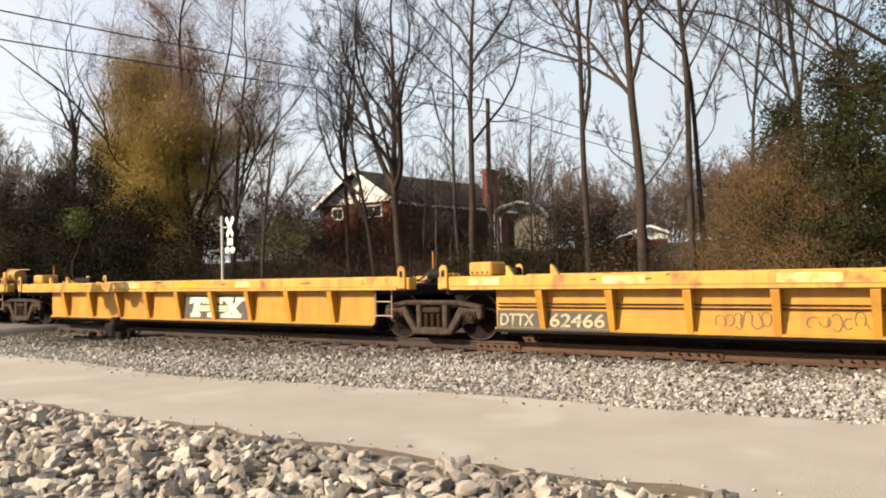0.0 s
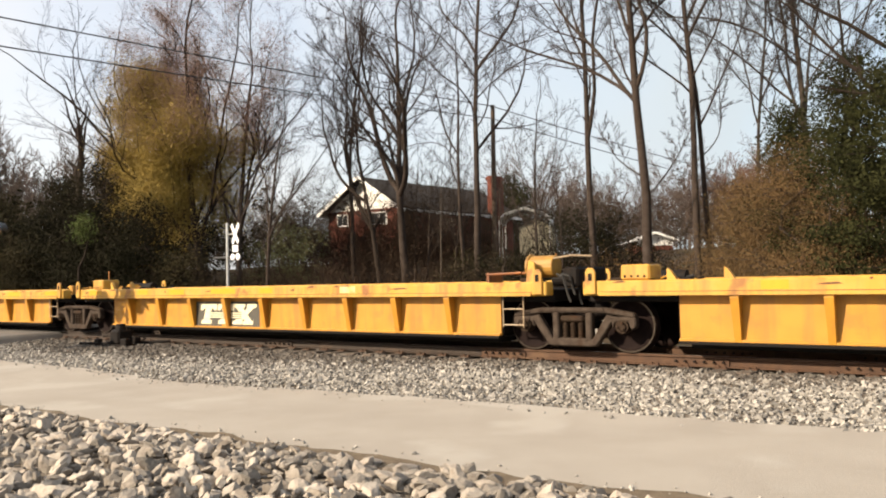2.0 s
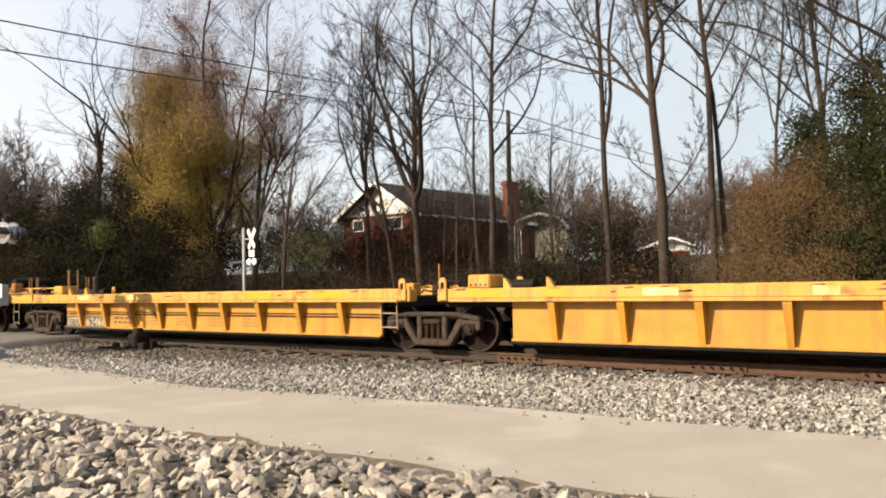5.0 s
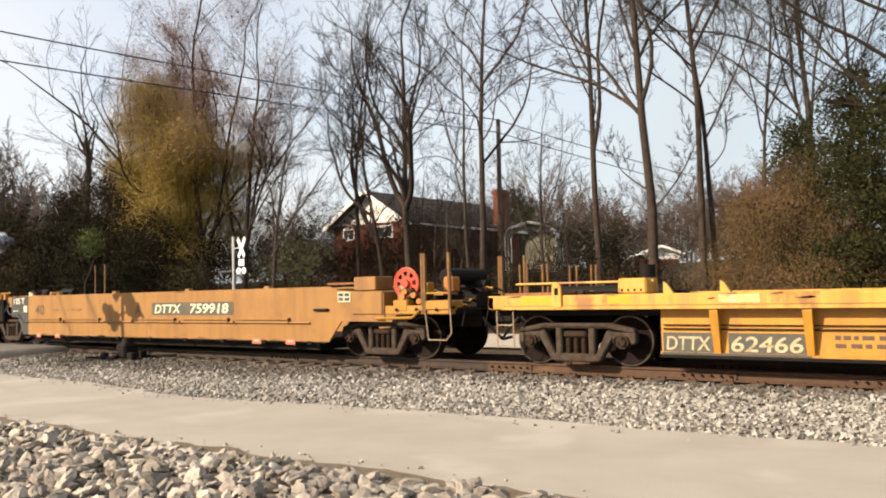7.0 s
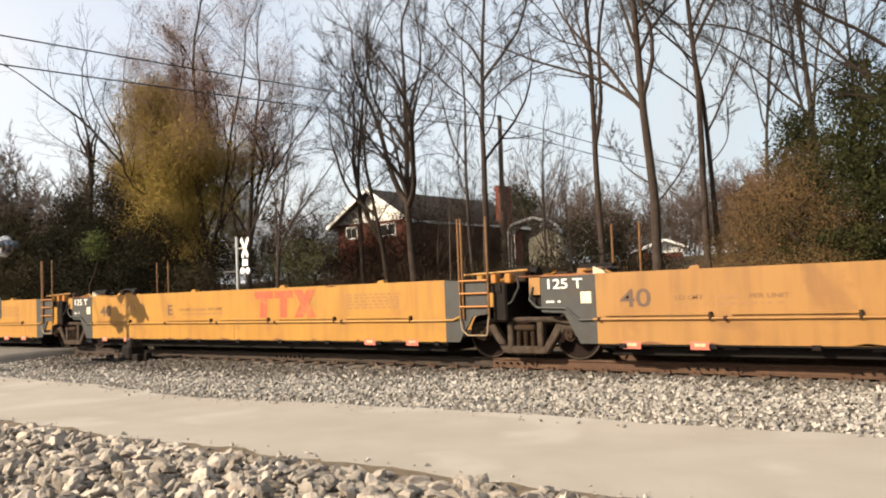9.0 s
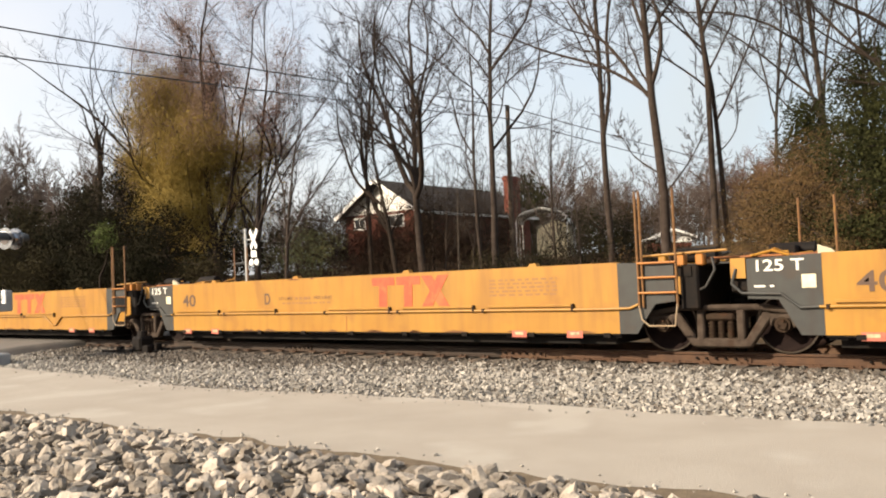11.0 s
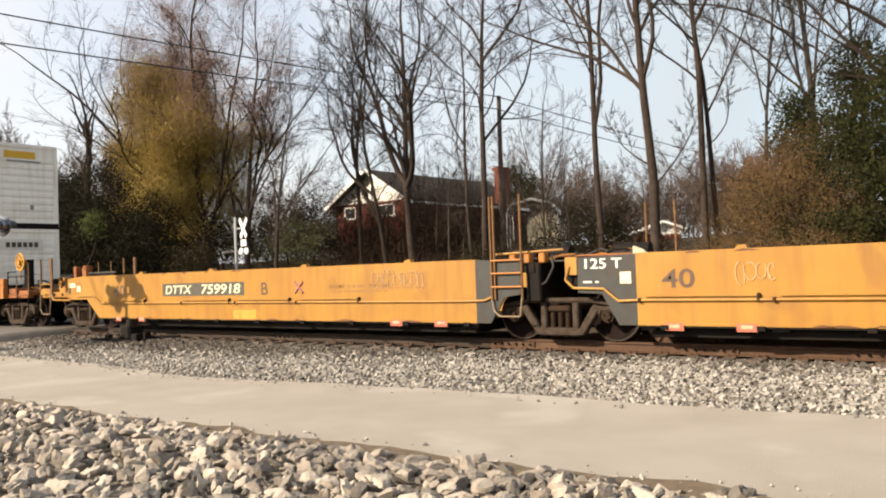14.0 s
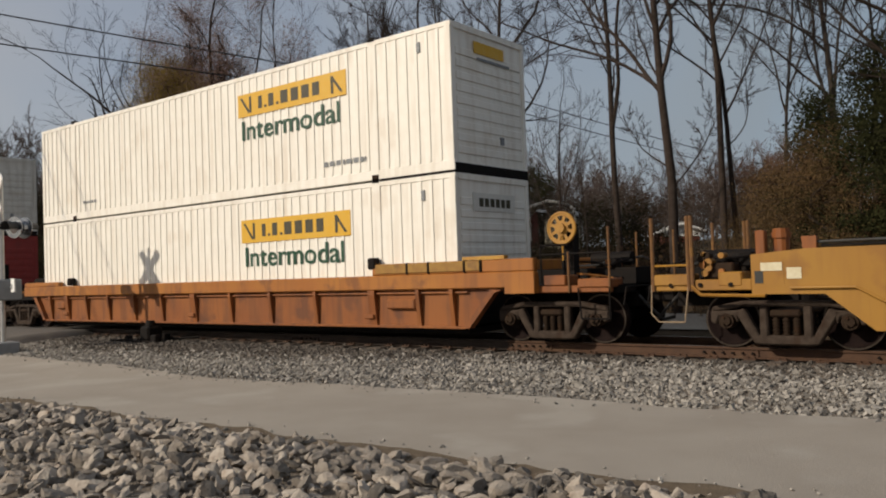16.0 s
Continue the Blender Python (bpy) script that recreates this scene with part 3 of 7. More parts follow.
# ---- plants ----
class Wood:
    """Gathers tapered tubes for one plant: its stem, and its limbs with their twigs."""

    def __init__(self, seed):
        self.rng = random.Random(seed)
        self.v, self.f, self.cv, self.cf, self.tips, self.stem = [], [], [], [], [], []

    def tube(self, pts, r0, r1, sides, crown=False):
        v, f = (self.cv, self.cf) if crown else (self.v, self.f)
        n, m = len(v), len(pts)
        for k in range(m):
            d = (pts[min(k + 1, m - 1)] - pts[max(k - 1, 0)]).normalized()
            u = d.cross(Vector((0.31, 0.95, 0.05))).normalized()
            w = d.cross(u)
            r = r0 + (r1 - r0) * k / (m - 1)
            for i in range(sides):
                t = 2 * math.pi * i / sides
                v.append(pts[k] + (u * math.cos(t) + w * math.sin(t)) * r)
        for k in range(m - 1):
            for i in range(sides):
                a, b = n + k * sides + i, n + k * sides + (i + 1) % sides
                f.append((a, b, b + sides, a + sides))

    def at_height(self, h):
        """The point of the stem at a height."""
        for p, q in zip(self.stem, self.stem[1:]):
            if p.z <= h <= q.z:
                return p.lerp(q, (h - p.z) / max(q.z - p.z, 1e-6))
        return self.stem[-1].copy()

    def limb(self, p, d, length, r, level, rule, heavy=False):
        """rule: levels, kids per level, spread in degrees, rise, wobble, shortening."""
        g = self.rng
        last = level >= rule["levels"]
        steps = 11 if level == 0 else (6 if level == 1 else 4)
        if last:
            steps = 1 if r < 0.016 else 3
        elif r < 0.014:
            steps = 3
        pts, q, dd, drift = [p.copy()], p.copy(), d.normalized(), Vector((0, 0, 0))
        wob_ = rule["wobble"] * (0.17 if level == 0 and not heavy else (0.55 if heavy else 1.0))
        for k in range(steps):
            drift = drift * (0.55 if heavy or level == 1 else 0.0) + Vector((g.gauss(0, 1), g.gauss(0, 1), g.gauss(0, 0.5)))
            dd = (dd + drift * wob_ * 0.8 + Vector((0, 0, (0.11 if heavy else rule["rise"])))).normalized()
            q = q + dd * (length / steps)
            pts.append(q.copy())
        end = max(r * (0.42 if level else 0.28), rule["fine"] * 0.8)
        if level == 0 and not heavy:
            self.stem = pts
        self.tube(pts, r, end, 9 if r > 0.12 else (6 if r > 0.05 else (4 if r > 0.02 else 3)), level > 0 or heavy)
        if last:
            self.tips.append((pts[-1], dd))
            self.tips.append((pts[0].lerp(pts[-1], 0.5), dd))
            return
        kids = rule["kids"][min(level, len(rule["kids"]) - 1)]
        lo = rule["bare"] if level == 0 else 0.15
        for i in range(kids):
            f = min(lo + (1 - lo) * (i + g.random()) / kids, 0.98)
            k = min(int(f * steps), steps - 1)
            at = pts[k].lerp(pts[k + 1], f * steps - k)
            ax = (pts[k + 1] - pts[k]).normalized()
            side = ax.orthogonal().normalized()
            side.rotate(Matrix.Rotation(g.uniform(0, 2 * math.pi), 3, ax))
            ang = radians(rule["spread"] * g.uniform(0.6, 1.35))
            nd = ax * math.cos(ang) + side * math.sin(ang)
            rr = (r + (end - r) * f) * g.uniform(0.38, 0.62)
            self.limb(at, nd, length * rule["short"] * g.uniform(0.6, 1.15) * (1.15 - 0.55 * f), max(rr, rule["fine"]), level + 1, rule)
        self.limb(pts[-1], dd, length * rule["short"] * 0.8, end, level + 1, rule)


RULE = dict(levels=4, kids=(9, 6, 5, 5), spread=40, rise=0.06, wobble=0.21, short=0.46, bare=0.3, fine=0.0056)


def leaf_mesh(name, points, per, reach, size, mat, parent, seed, label="", squash=0.8):
    """Small folded leaves and sprays round the given points."""
    rng = np.random.default_rng(seed)
    pts = np.repeat(np.array(points, dtype=float), per, 0)
    n = len(pts)
    off = rng.normal(size=(n, 3)) * reach
    off[:, 2] *= squash
    c = pts + off
    u = rng.normal(size=(n, 3))
    u /= np.linalg.norm(u, axis=1, keepdims=True)
    w = np.cross(u, rng.normal(size=(n, 3)))
    w /= np.linalg.norm(w, axis=1, keepdims=True)
    s = size * rng.uniform(0.5, 1.5, n)[:, None]
    h = np.cross(u, w)
    v = np.stack([c - u * s, c + w * s * 0.45 + h * s * 0.2, c + u * s, c - w * s * 0.45 + h * s * 0.2], 1).reshape(-1, 3)
    i = np.arange(n)[:, None] * 4
    tri = np.concatenate([i + np.array([[0, 1, 2]]), i + np.array([[0, 2, 3]])])
    return fast(name, v, tri, mat, parent, label)


def tree(x, y, height, r, seed, bark=BARK, lean=(0, 0), label="", rule=None, forks=(), z=None, name="tree"):
    """A bare tree: trunk with limbs; forks: (height along the trunk, lean x, lean y, length, radius) of heavy limbs set by hand."""
    rule = dict(RULE, **(rule or {}))
    w = Wood(seed)
    w.limb(Vector((0, 0, -0.2)), Vector((lean[0], lean[1], 1)), height * 0.82, r, 0, rule)
    for h, dx, dy, length, rr in forks:
        w.limb(w.at_height(h), Vector((dx * 1.35, dy * 1.35, 1)), length, rr * 0.78, 0, dict(rule, bare=0.25, kids=(6,) + tuple(rule["kids"][1:])), True)
    ob = tagged(new(name), label or "tall leafless tree with fine grey-brown twigs", "tree", "trees behind the track")
    ob.matrix_basis = pose(x, y, hill(x, y) if z is None else z)
    raw("trunk", w.v, w.f, bark, ob, smooth=True)
    raw("crown", w.cv, w.cf, bark, ob, "bare limbs and fine twigs", smooth=True)
    return ob, w


def thicket(name, x0, x1, y0, y1, stems, tall, mat, seed, label, leaves=0, leaf_mat=None, size=0.06):
    """A tangle of thin stems, with dry leaves."""
    g = random.Random(seed)
    w = Wood(seed)
    rule = dict(levels=2, kids=(3, 2), spread=42, rise=0.06, wobble=0.2, short=0.5, bare=0.15, fine=0.006)
    for _ in range(stems):
        x, y = g.uniform(x0, x1), g.uniform(y0, y1)
        w.limb(Vector((x, y, hill(x, y) - 0.1)), Vector((g.gauss(0, 0.3), g.gauss(0, 0.3), 1)), g.uniform(0.4, 1.0) * tall, g.uniform(0.010, 0.028), 0, rule)
    ob = tagged(raw(name, w.v + w.cv, w.f + [tuple(i + len(w.v) for i in f) for f in w.cf], mat), label, "brush", kind="stuff")
    if leaves:
        tips = [t[0] for t in w.tips]
        leaf_mesh("leaves", tips, leaves, 0.22, size, leaf_mat, ob, seed)
    return ob


def px(t0, depth):
    """The place at a depth beyond the camera's line, on a bearing in degrees to the left of straight across."""
    return -math.tan(radians(t0)) * (depth + 13.6)


# ---- wood behind the track ----
def woods():
    leafless = dict(kids=(10, 6, 5, 5))
    # big multi-stemmed shade tree before the house
    tree(px(39.0, 17), 17, 16.5, 0.21, 11, BARK, (-0.03, 0), "large leafless shade tree with many spreading limbs",
         dict(leafless, spread=36, bare=0.42), [(5.0, -0.72, 0.1, 9.5, 0.20), (4.7, 0.62, 0.0, 7.5, 0.19), (4.9, 0.30, -0.2, 4.6, 0.17), (5.2, 0.02, 0.3, 6.5, 0.16), (7.4, -0.45, 0.2, 8.0, 0.12), (8.4, 0.35, -0.2, 7.0, 0.10)])
    # its neighbours: a straight slim one, and a leaning dark one
    tree(px(42.6, 18.5), 18.5, 18, 0.135, 12, BARK, (-0.01, 0), rule=dict(leafless, spread=30, bare=0.3), forks=[(7, -0.45, 0, 6, 0.07), (8.5, 0.35, 0.2, 6, 0.07)])
    tree(px(40.6, 16), 16, 9.0, 0.15, 47, BARK_DARK, (-0.22, 0), "leaning leafless tree with sweeping limbs", dict(leafless, spread=36, bare=0.35), [(3.4, -0.85, 0.1, 8.0, 0.15), (4.6, -1.15, -0.1, 7.0, 0.11), (5.2, -0.3, 0.2, 7.5, 0.10)])
    # forked pair by the utility pole
    tree(px(34.1, 15), 15, 19, 0.165, 13, BARK, (0.035, 0), "tall leafless tree with a twisting trunk", dict(leafless, spread=33, bare=0.42, wobble=0.27), [(10.2, 0.75, 0, 6.5, 0.09), (11.0, -0.6, 0.1, 5.0, 0.08), (7.6, 0.65, 0.1, 4.6, 0.06)])
    tree(px(34.8, 15.4), 15.4, 14, 0.105, 48, BARK, (-0.03, 0), "slim leafless tree with a crooked stem", dict(leafless, spread=28, bare=0.45, wobble=0.28), [(6.5, -0.35, 0, 5.5, 0.06)])
    # slender forest trees
    tree(px(26.0, 13), 13, 20, 0.135, 14, BARK, (-0.01, 0), "tall slender leafless forest tree", dict(leafless, spread=34, bare=0.42, short=0.42), [(6.2, 0.16, 0, 9.5, 0.10), (9.5, -0.4, 0.1, 4.5, 0.05)])
    tree(px(22.3, 11), 11, 19, 0.185, 15, BARK, (0.005, 0), "tall leafless forest tree with a thick straight trunk", dict(leafless, spread=36, bare=0.40, short=0.42), [(7.0, -0.62, 0, 6.5, 0.10), (7.4, 0.45, 0, 7.0, 0.10), (9.0, -0.25, 0.1, 6, 0.08), (4.0, 1.0, 0.0, 3.6, 0.045), (4.6, -1.1, 0.1, 3.0, 0.04)])
    tree(px(19.0, 12), 12, 21, 0.125, 16, BARK, (0.0, 0), "tall slender leafless forest tree", dict(leafless, spread=34, bare=0.40, short=0.40), [(9.0, 0.42, 0, 6.5, 0.075), (11, -0.35, 0, 6, 0.06)])
    tree(px(18.1, 12.4), 12.4, 20, 0.105, 17, BARK, (0.012, 0), "tall slender leafless forest tree", dict(leafless, spread=34, bare=0.38, short=0.40), [(9.6, 0.5, 0, 5.5, 0.06), (5.2, 0.9, 0.1, 3.0, 0.035)])
    tree(px(12.2, 16), 16, 19, 0.14, 18, BARK_PALE, (-0.02, 0), "leafless tree with steep fanning limbs", dict(leafless, spread=30, bare=0.35), [(5.5, -0.28, 0, 10, 0.075), (6.0, 0.22, 0, 9, 0.07), (6.4, -0.6, 0.1, 8, 0.06), (5.2, -0.95, 0, 7, 0.045), (7.0, 0.5, 0, 7, 0.05)])
    tree(px(5.2, 9), 9, 16, 0.145, 19, BARK_DARK, (0.0, 0), "leafless tree with long arching dark limbs", dict(leafless, spread=40, bare=0.35), [(6.4, -1.9, 0, 7.0, 0.07), (7.6, -1.2, 0.1, 7.0, 0.06), (6.0, -2.6, -0.3, 5.5, 0.045), (9, -0.8, 0, 7, 0.05)])
    tree(px(15.4, 21), 21, 17, 0.10, 56, BARK_PALE, (0.02, 0), "leafless tree with steep fanning limbs", dict(leafless, spread=34, bare=0.3), [(6, -0.4, 0, 7, 0.06), (7, 0.4, 0.1, 7, 0.06)])
    tree(px(10.2, 20), 20, 18, 0.10, 57, BARK_PALE, (-0.02, 0), "leafless tree with steep fanning limbs", dict(leafless, spread=34, bare=0.3), [(7, -0.5, 0, 7, 0.06), (8, 0.4, 0.1, 7, 0.06)])
    small = dict(kids=(7, 6, 4), levels=3, spread=36, bare=0.25)
    tree(px(29.8, 15), 15, 9.0, 0.075, 20, BARK, (0.02, 0), "small leafless tree on the hillside", small, [(2.5, -0.5, 0, 4.5, 0.045), (3.4, 0.55, 0, 4.5, 0.05), (4.2, -0.3, 0, 4, 0.04)])
    tree(px(36.6, 14), 14, 6.6, 0.055, 21, BARK_PALE, (0.0, 0), "small leafless tree with a pale thin stem", dict(small, bare=0.45))
    tree(px(32.4, 13), 13, 6.0, 0.050, 22, BARK_PALE, (0.08, 0), "small leafless sapling among the trees", small)
    tree(px(28.0, 13), 13, 6.0, 0.051, 23, BARK, (-0.05, 0), "small leafless sapling among the trees", small)
    tree(px(24.4, 14), 14, 5.0, 0.040, 24, BARK, (0.18, 0), "small leafless sapling among the trees", small)
    for b, d, h, k in ((37.6, 18, 7.0, 51), (38.4, 20, 8.0, 52), (35.6, 18, 7.0, 54), (45.4, 17, 5.0, 55)):
        tree(px(b, d), d, h, 0.055, k, BARK, (0.05, 0), "small leafless sapling before the house", dict(small, kids=(9, 6, 5), bare=0.2), [(2.0, 0.5, 0, 3.6, 0.035), (2.4, -0.5, 0, 3.6, 0.035)])
    # dead snag
    tree(px(60.3, 14), 14, 13.5, 0.400, 25, BARK_DARK, (-0.20, 0), "dead tree with broken stubby limbs", dict(levels=2, kids=(5, 4), spread=40, bare=0.66, short=0.26), [(7.6, -0.75, 0, 6.0, 0.20), (9.2, 0.15, 0, 5.2, 0.17), (9.6, -0.25, 0, 4.2, 0.18), (6.8, -1.6, 0, 2.6, 0.11), (8.4, 0.5, 0, 2.6, 0.10)])
    # budding tree and its neighbours
    def inner(ob, p):
        """Whether a twig's place stays clear of the dead tree's side."""
        return -(ob.matrix_basis.translation.x + p.x) < (1.62 + 0.05 * math.sin(1.7 * p.z)) * (ob.matrix_basis.translation.y + p.y + 13.6)

    ob, w = tree(px(55.9, 13), 13, 14.5, 0.17, 26, BARK, (0.0, 0), "large tree covered in yellow-green young leaves", dict(spread=38, kids=(10, 6, 5, 3), bare=0.10, rise=0.07),
                 [(1.2, -0.30, 0, 9, 0.10), (1.0, 0.36, -0.2, 10.0, 0.10), (1.6, -0.12, 0.2, 11, 0.10), (0.8, 0.7, 0.0, 7.5, 0.08), (2.0, 0.15, -0.3, 9.0, 0.08)])
    leaf_mesh("young_leaves", [p for p, d in w.tips if 0.8 < p.z < 13.0 - 0.7 * p.x and inner(ob, p)], 17, 0.50, 0.042, BUD_YELLOW, ob, 4, "yellow-green young leaves")
    leaf_mesh("bud_growth", [p for p, d in w.tips if p.z > 11.5 - 0.7 * p.x and inner(ob, p)], 14, 0.36, 0.032, BUD_TAN, ob, 14, "reddish swelling buds")
    ob, w = tree(px(52.9, 13.5), 13.5, 17.0, 0.24, 46, BARK_DARK, (-0.05, 0), "tall tree with many upright limbs and reddish buds", dict(spread=36, kids=(9, 6, 5, 3), bare=0.2),
                 [(2.0, -0.62, 0, 13, 0.17), (2.6, -0.34, -0.2, 14, 0.17), (3.0, 0.22, 0.1, 12, 0.14), (3.4, -0.60, 0.1, 7.5, 0.10), (5.0, -0.2, 0.1, 11, 0.12)])
    leaf_mesh("bud_growth", [p for p, d in w.tips if p.z > 5 and inner(ob, p)], 7, 0.28, 0.030, BUD_TAN, ob, 5, "reddish swelling buds")
    leaf_mesh("young_leaves", [p for p, d in w.tips if 1.5 < p.z < 9.5 - 0.8 * p.x and inner(ob, p)], 7, 0.42, 0.040, BUD_YELLOW, ob, 15, "yellow-green young leaves")
    ob, w = tree(px(50.4, 14.5), 14.5, 15.5, 0.170, 27, BARK, (0.03, 0), "tall tree with dense reddish-brown budding twigs", dict(spread=30, kids=(8, 6, 5, 3), bare=0.22), [(3, -0.3, 0, 11, 0.11), (3.5, 0.30, 0, 9, 0.10), (4.0, -0.1, 0.3, 11, 0.10)])
    leaf_mesh("bud_growth", [p for p, d in w.tips][::3], 4, 0.22, 0.026, TWIG_RED, ob, 6, "reddish swelling buds")
    tree(px(48.6, 13), 13, 10.5, 0.119, 28, BARK, (0.02, 0), "leafless tree with upright limbs", dict(spread=28, kids=(8, 5, 4, 3), bare=0.3), [(3.5, 0.35, 0, 5.5, 0.07), (4.0, -0.3, 0, 6, 0.07)])
    ob, w = tree(px(45.2, 17), 17, 6.0, 0.060, 29, BARK, (0.0, 0), "small tree with a few brown leaves", dict(spread=38, kids=(8, 5, 3), levels=3, bare=0.3))
    leaf_mesh("dry_leaves", [p for p, d in w.tips][::2], 2, 0.15, 0.04, LEAF_BROWN, ob, 7)


def evergreen(x, y, height, width, seed, mat, label, bare=0.05, per=9, size=0.075, shape=0.8, name="evergreen_tree", bark=BARK_DARK, reach=0.30):
    """An evergreen of drooping sprays: a trunk, many limbs, and foliage on them in uneven clumps with gaps."""
    g = random.Random(seed)
    w = Wood(seed)
    ob = tagged(new(name), label, "tree" if height > 4 else "bush", "evergreens behind the track")
    ob.matrix_basis = pose(x, y, hill(x, y))
    trunk = [Vector((g.gauss(0, 0.05) * k, g.gauss(0, 0.05) * k, height * k / 8 - 0.1 * (k == 0))) for k in range(9)]
    w.tube(trunk, 0.02 * height, 0.02, 7)
    pts = []
    n = int(height * 11)
    for i in range(n):
        f = bare + (1 - bare) * (i + g.random()) / n
        a = g.uniform(0, 2 * math.pi)
        reach_out = width * (1 - f ** 1.6) ** shape * g.uniform(0.45, 1.12) + 0.2
        base = Vector((0, 0, f * height))
        tip = base + Vector((math.cos(a) * reach_out, math.sin(a) * reach_out, reach_out * g.uniform(-0.15, 0.35)))
        mid = base.lerp(tip, 0.5) + Vector((0, 0, 0.12 * reach_out))
        w.tube([base, mid, tip], 0.012 + 0.006 * reach_out, 0.006, 4)
        m = max(2, int(reach_out * 3.2))
        for k in range(m):
            t = 0.3 + 0.7 * (k + g.random()) / m
            c = base.lerp(tip, t) + Vector((g.gauss(0, 0.16), g.gauss(0, 0.16), g.gauss(0, 0.12)))
            pts.append(c)
    raw("trunk", w.v, w.f, bark, ob, smooth=True)
    leaf_mesh("crown", pts, per, reach, size, mat, ob, seed, squash=0.6)
    return ob


def evergreens():
    ced = dict(per=95, size=0.046, reach=0.22)
    evergreen(px(9.6, 9.5), 9.5, 7.0, 2.7, 41, LEAF_CEDAR, "dark green cedar with ragged drooping sprays", 0.15, **ced)
    evergreen(px(5.4, 8), 8, 7.6, 3.2, 42, LEAF_CEDAR, "dark green cedar with ragged drooping sprays", 0.1, **ced)
    evergreen(px(13.2, 12.5), 12.5, 6.2, 1.5, 43, LEAF_CEDAR, "slim dark green cedar beside a brown thicket", 0.3, **ced)
    for i, (b, d, h, wd) in enumerate(((15.3, 10.5, 4.2, 1.9), (13.0, 9.2, 4.3, 2.0), (17.0, 12, 3.2, 1.5), (10.8, 8.4, 3.5, 1.9), (7.0, 7.8, 2.6, 1.8), (14.2, 11.5, 4.9, 1.5), (11.8, 10.2, 5.0, 1.9), (16.2, 13, 4.2, 1.7))):
        evergreen(px(b, d), d, h, wd, 50 + i, LEAF_BROWN, "tan-brown leafy thicket tree in dry leaf", 0.02, 145, 0.024, 0.6, "thicket_tree", BARK, 0.34)
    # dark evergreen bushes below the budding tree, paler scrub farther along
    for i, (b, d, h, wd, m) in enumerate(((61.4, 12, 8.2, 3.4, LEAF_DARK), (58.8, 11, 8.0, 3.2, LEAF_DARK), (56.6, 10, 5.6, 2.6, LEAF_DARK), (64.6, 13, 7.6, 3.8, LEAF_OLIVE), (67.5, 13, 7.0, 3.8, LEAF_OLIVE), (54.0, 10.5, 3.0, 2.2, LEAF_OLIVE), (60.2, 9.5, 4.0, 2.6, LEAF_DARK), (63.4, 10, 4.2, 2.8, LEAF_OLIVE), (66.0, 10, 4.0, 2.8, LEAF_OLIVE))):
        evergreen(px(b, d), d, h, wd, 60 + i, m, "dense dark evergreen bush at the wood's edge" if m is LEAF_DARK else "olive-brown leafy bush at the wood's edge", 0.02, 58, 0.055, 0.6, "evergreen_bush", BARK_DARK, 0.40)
    evergreen(px(60.2, 8.4), 8.4, 5.0, 0.5, 70, LEAF_LIGHT, "small bush with fresh light green leaves", 0.78, 12, 0.045, 0.4, "green_bush", BARK_DARK, 0.22)
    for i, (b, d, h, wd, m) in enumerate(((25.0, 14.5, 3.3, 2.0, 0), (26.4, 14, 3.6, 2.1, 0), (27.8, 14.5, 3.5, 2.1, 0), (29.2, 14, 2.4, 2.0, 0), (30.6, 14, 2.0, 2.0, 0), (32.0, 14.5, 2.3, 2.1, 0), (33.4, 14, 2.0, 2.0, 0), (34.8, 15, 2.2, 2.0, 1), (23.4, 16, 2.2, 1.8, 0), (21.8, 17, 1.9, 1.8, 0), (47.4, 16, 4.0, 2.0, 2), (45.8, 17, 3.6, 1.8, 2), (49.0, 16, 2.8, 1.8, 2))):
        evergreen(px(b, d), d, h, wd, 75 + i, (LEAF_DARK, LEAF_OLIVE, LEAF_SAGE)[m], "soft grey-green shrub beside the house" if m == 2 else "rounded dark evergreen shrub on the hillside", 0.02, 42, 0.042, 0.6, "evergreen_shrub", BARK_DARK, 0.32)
    # conifers behind the house
    for i, (b, d, h) in enumerate(((31.6, 47, 7.6), (34.4, 49, 6.8), (36.0, 50, 6.0))):
        evergreen(px(b, d), d, h, 3.2, 80 + i, LEAF_CEDAR, "dark conifer behind the house", 0.1, 24, 0.10, 0.7, "conifer", BARK_DARK, 0.5)


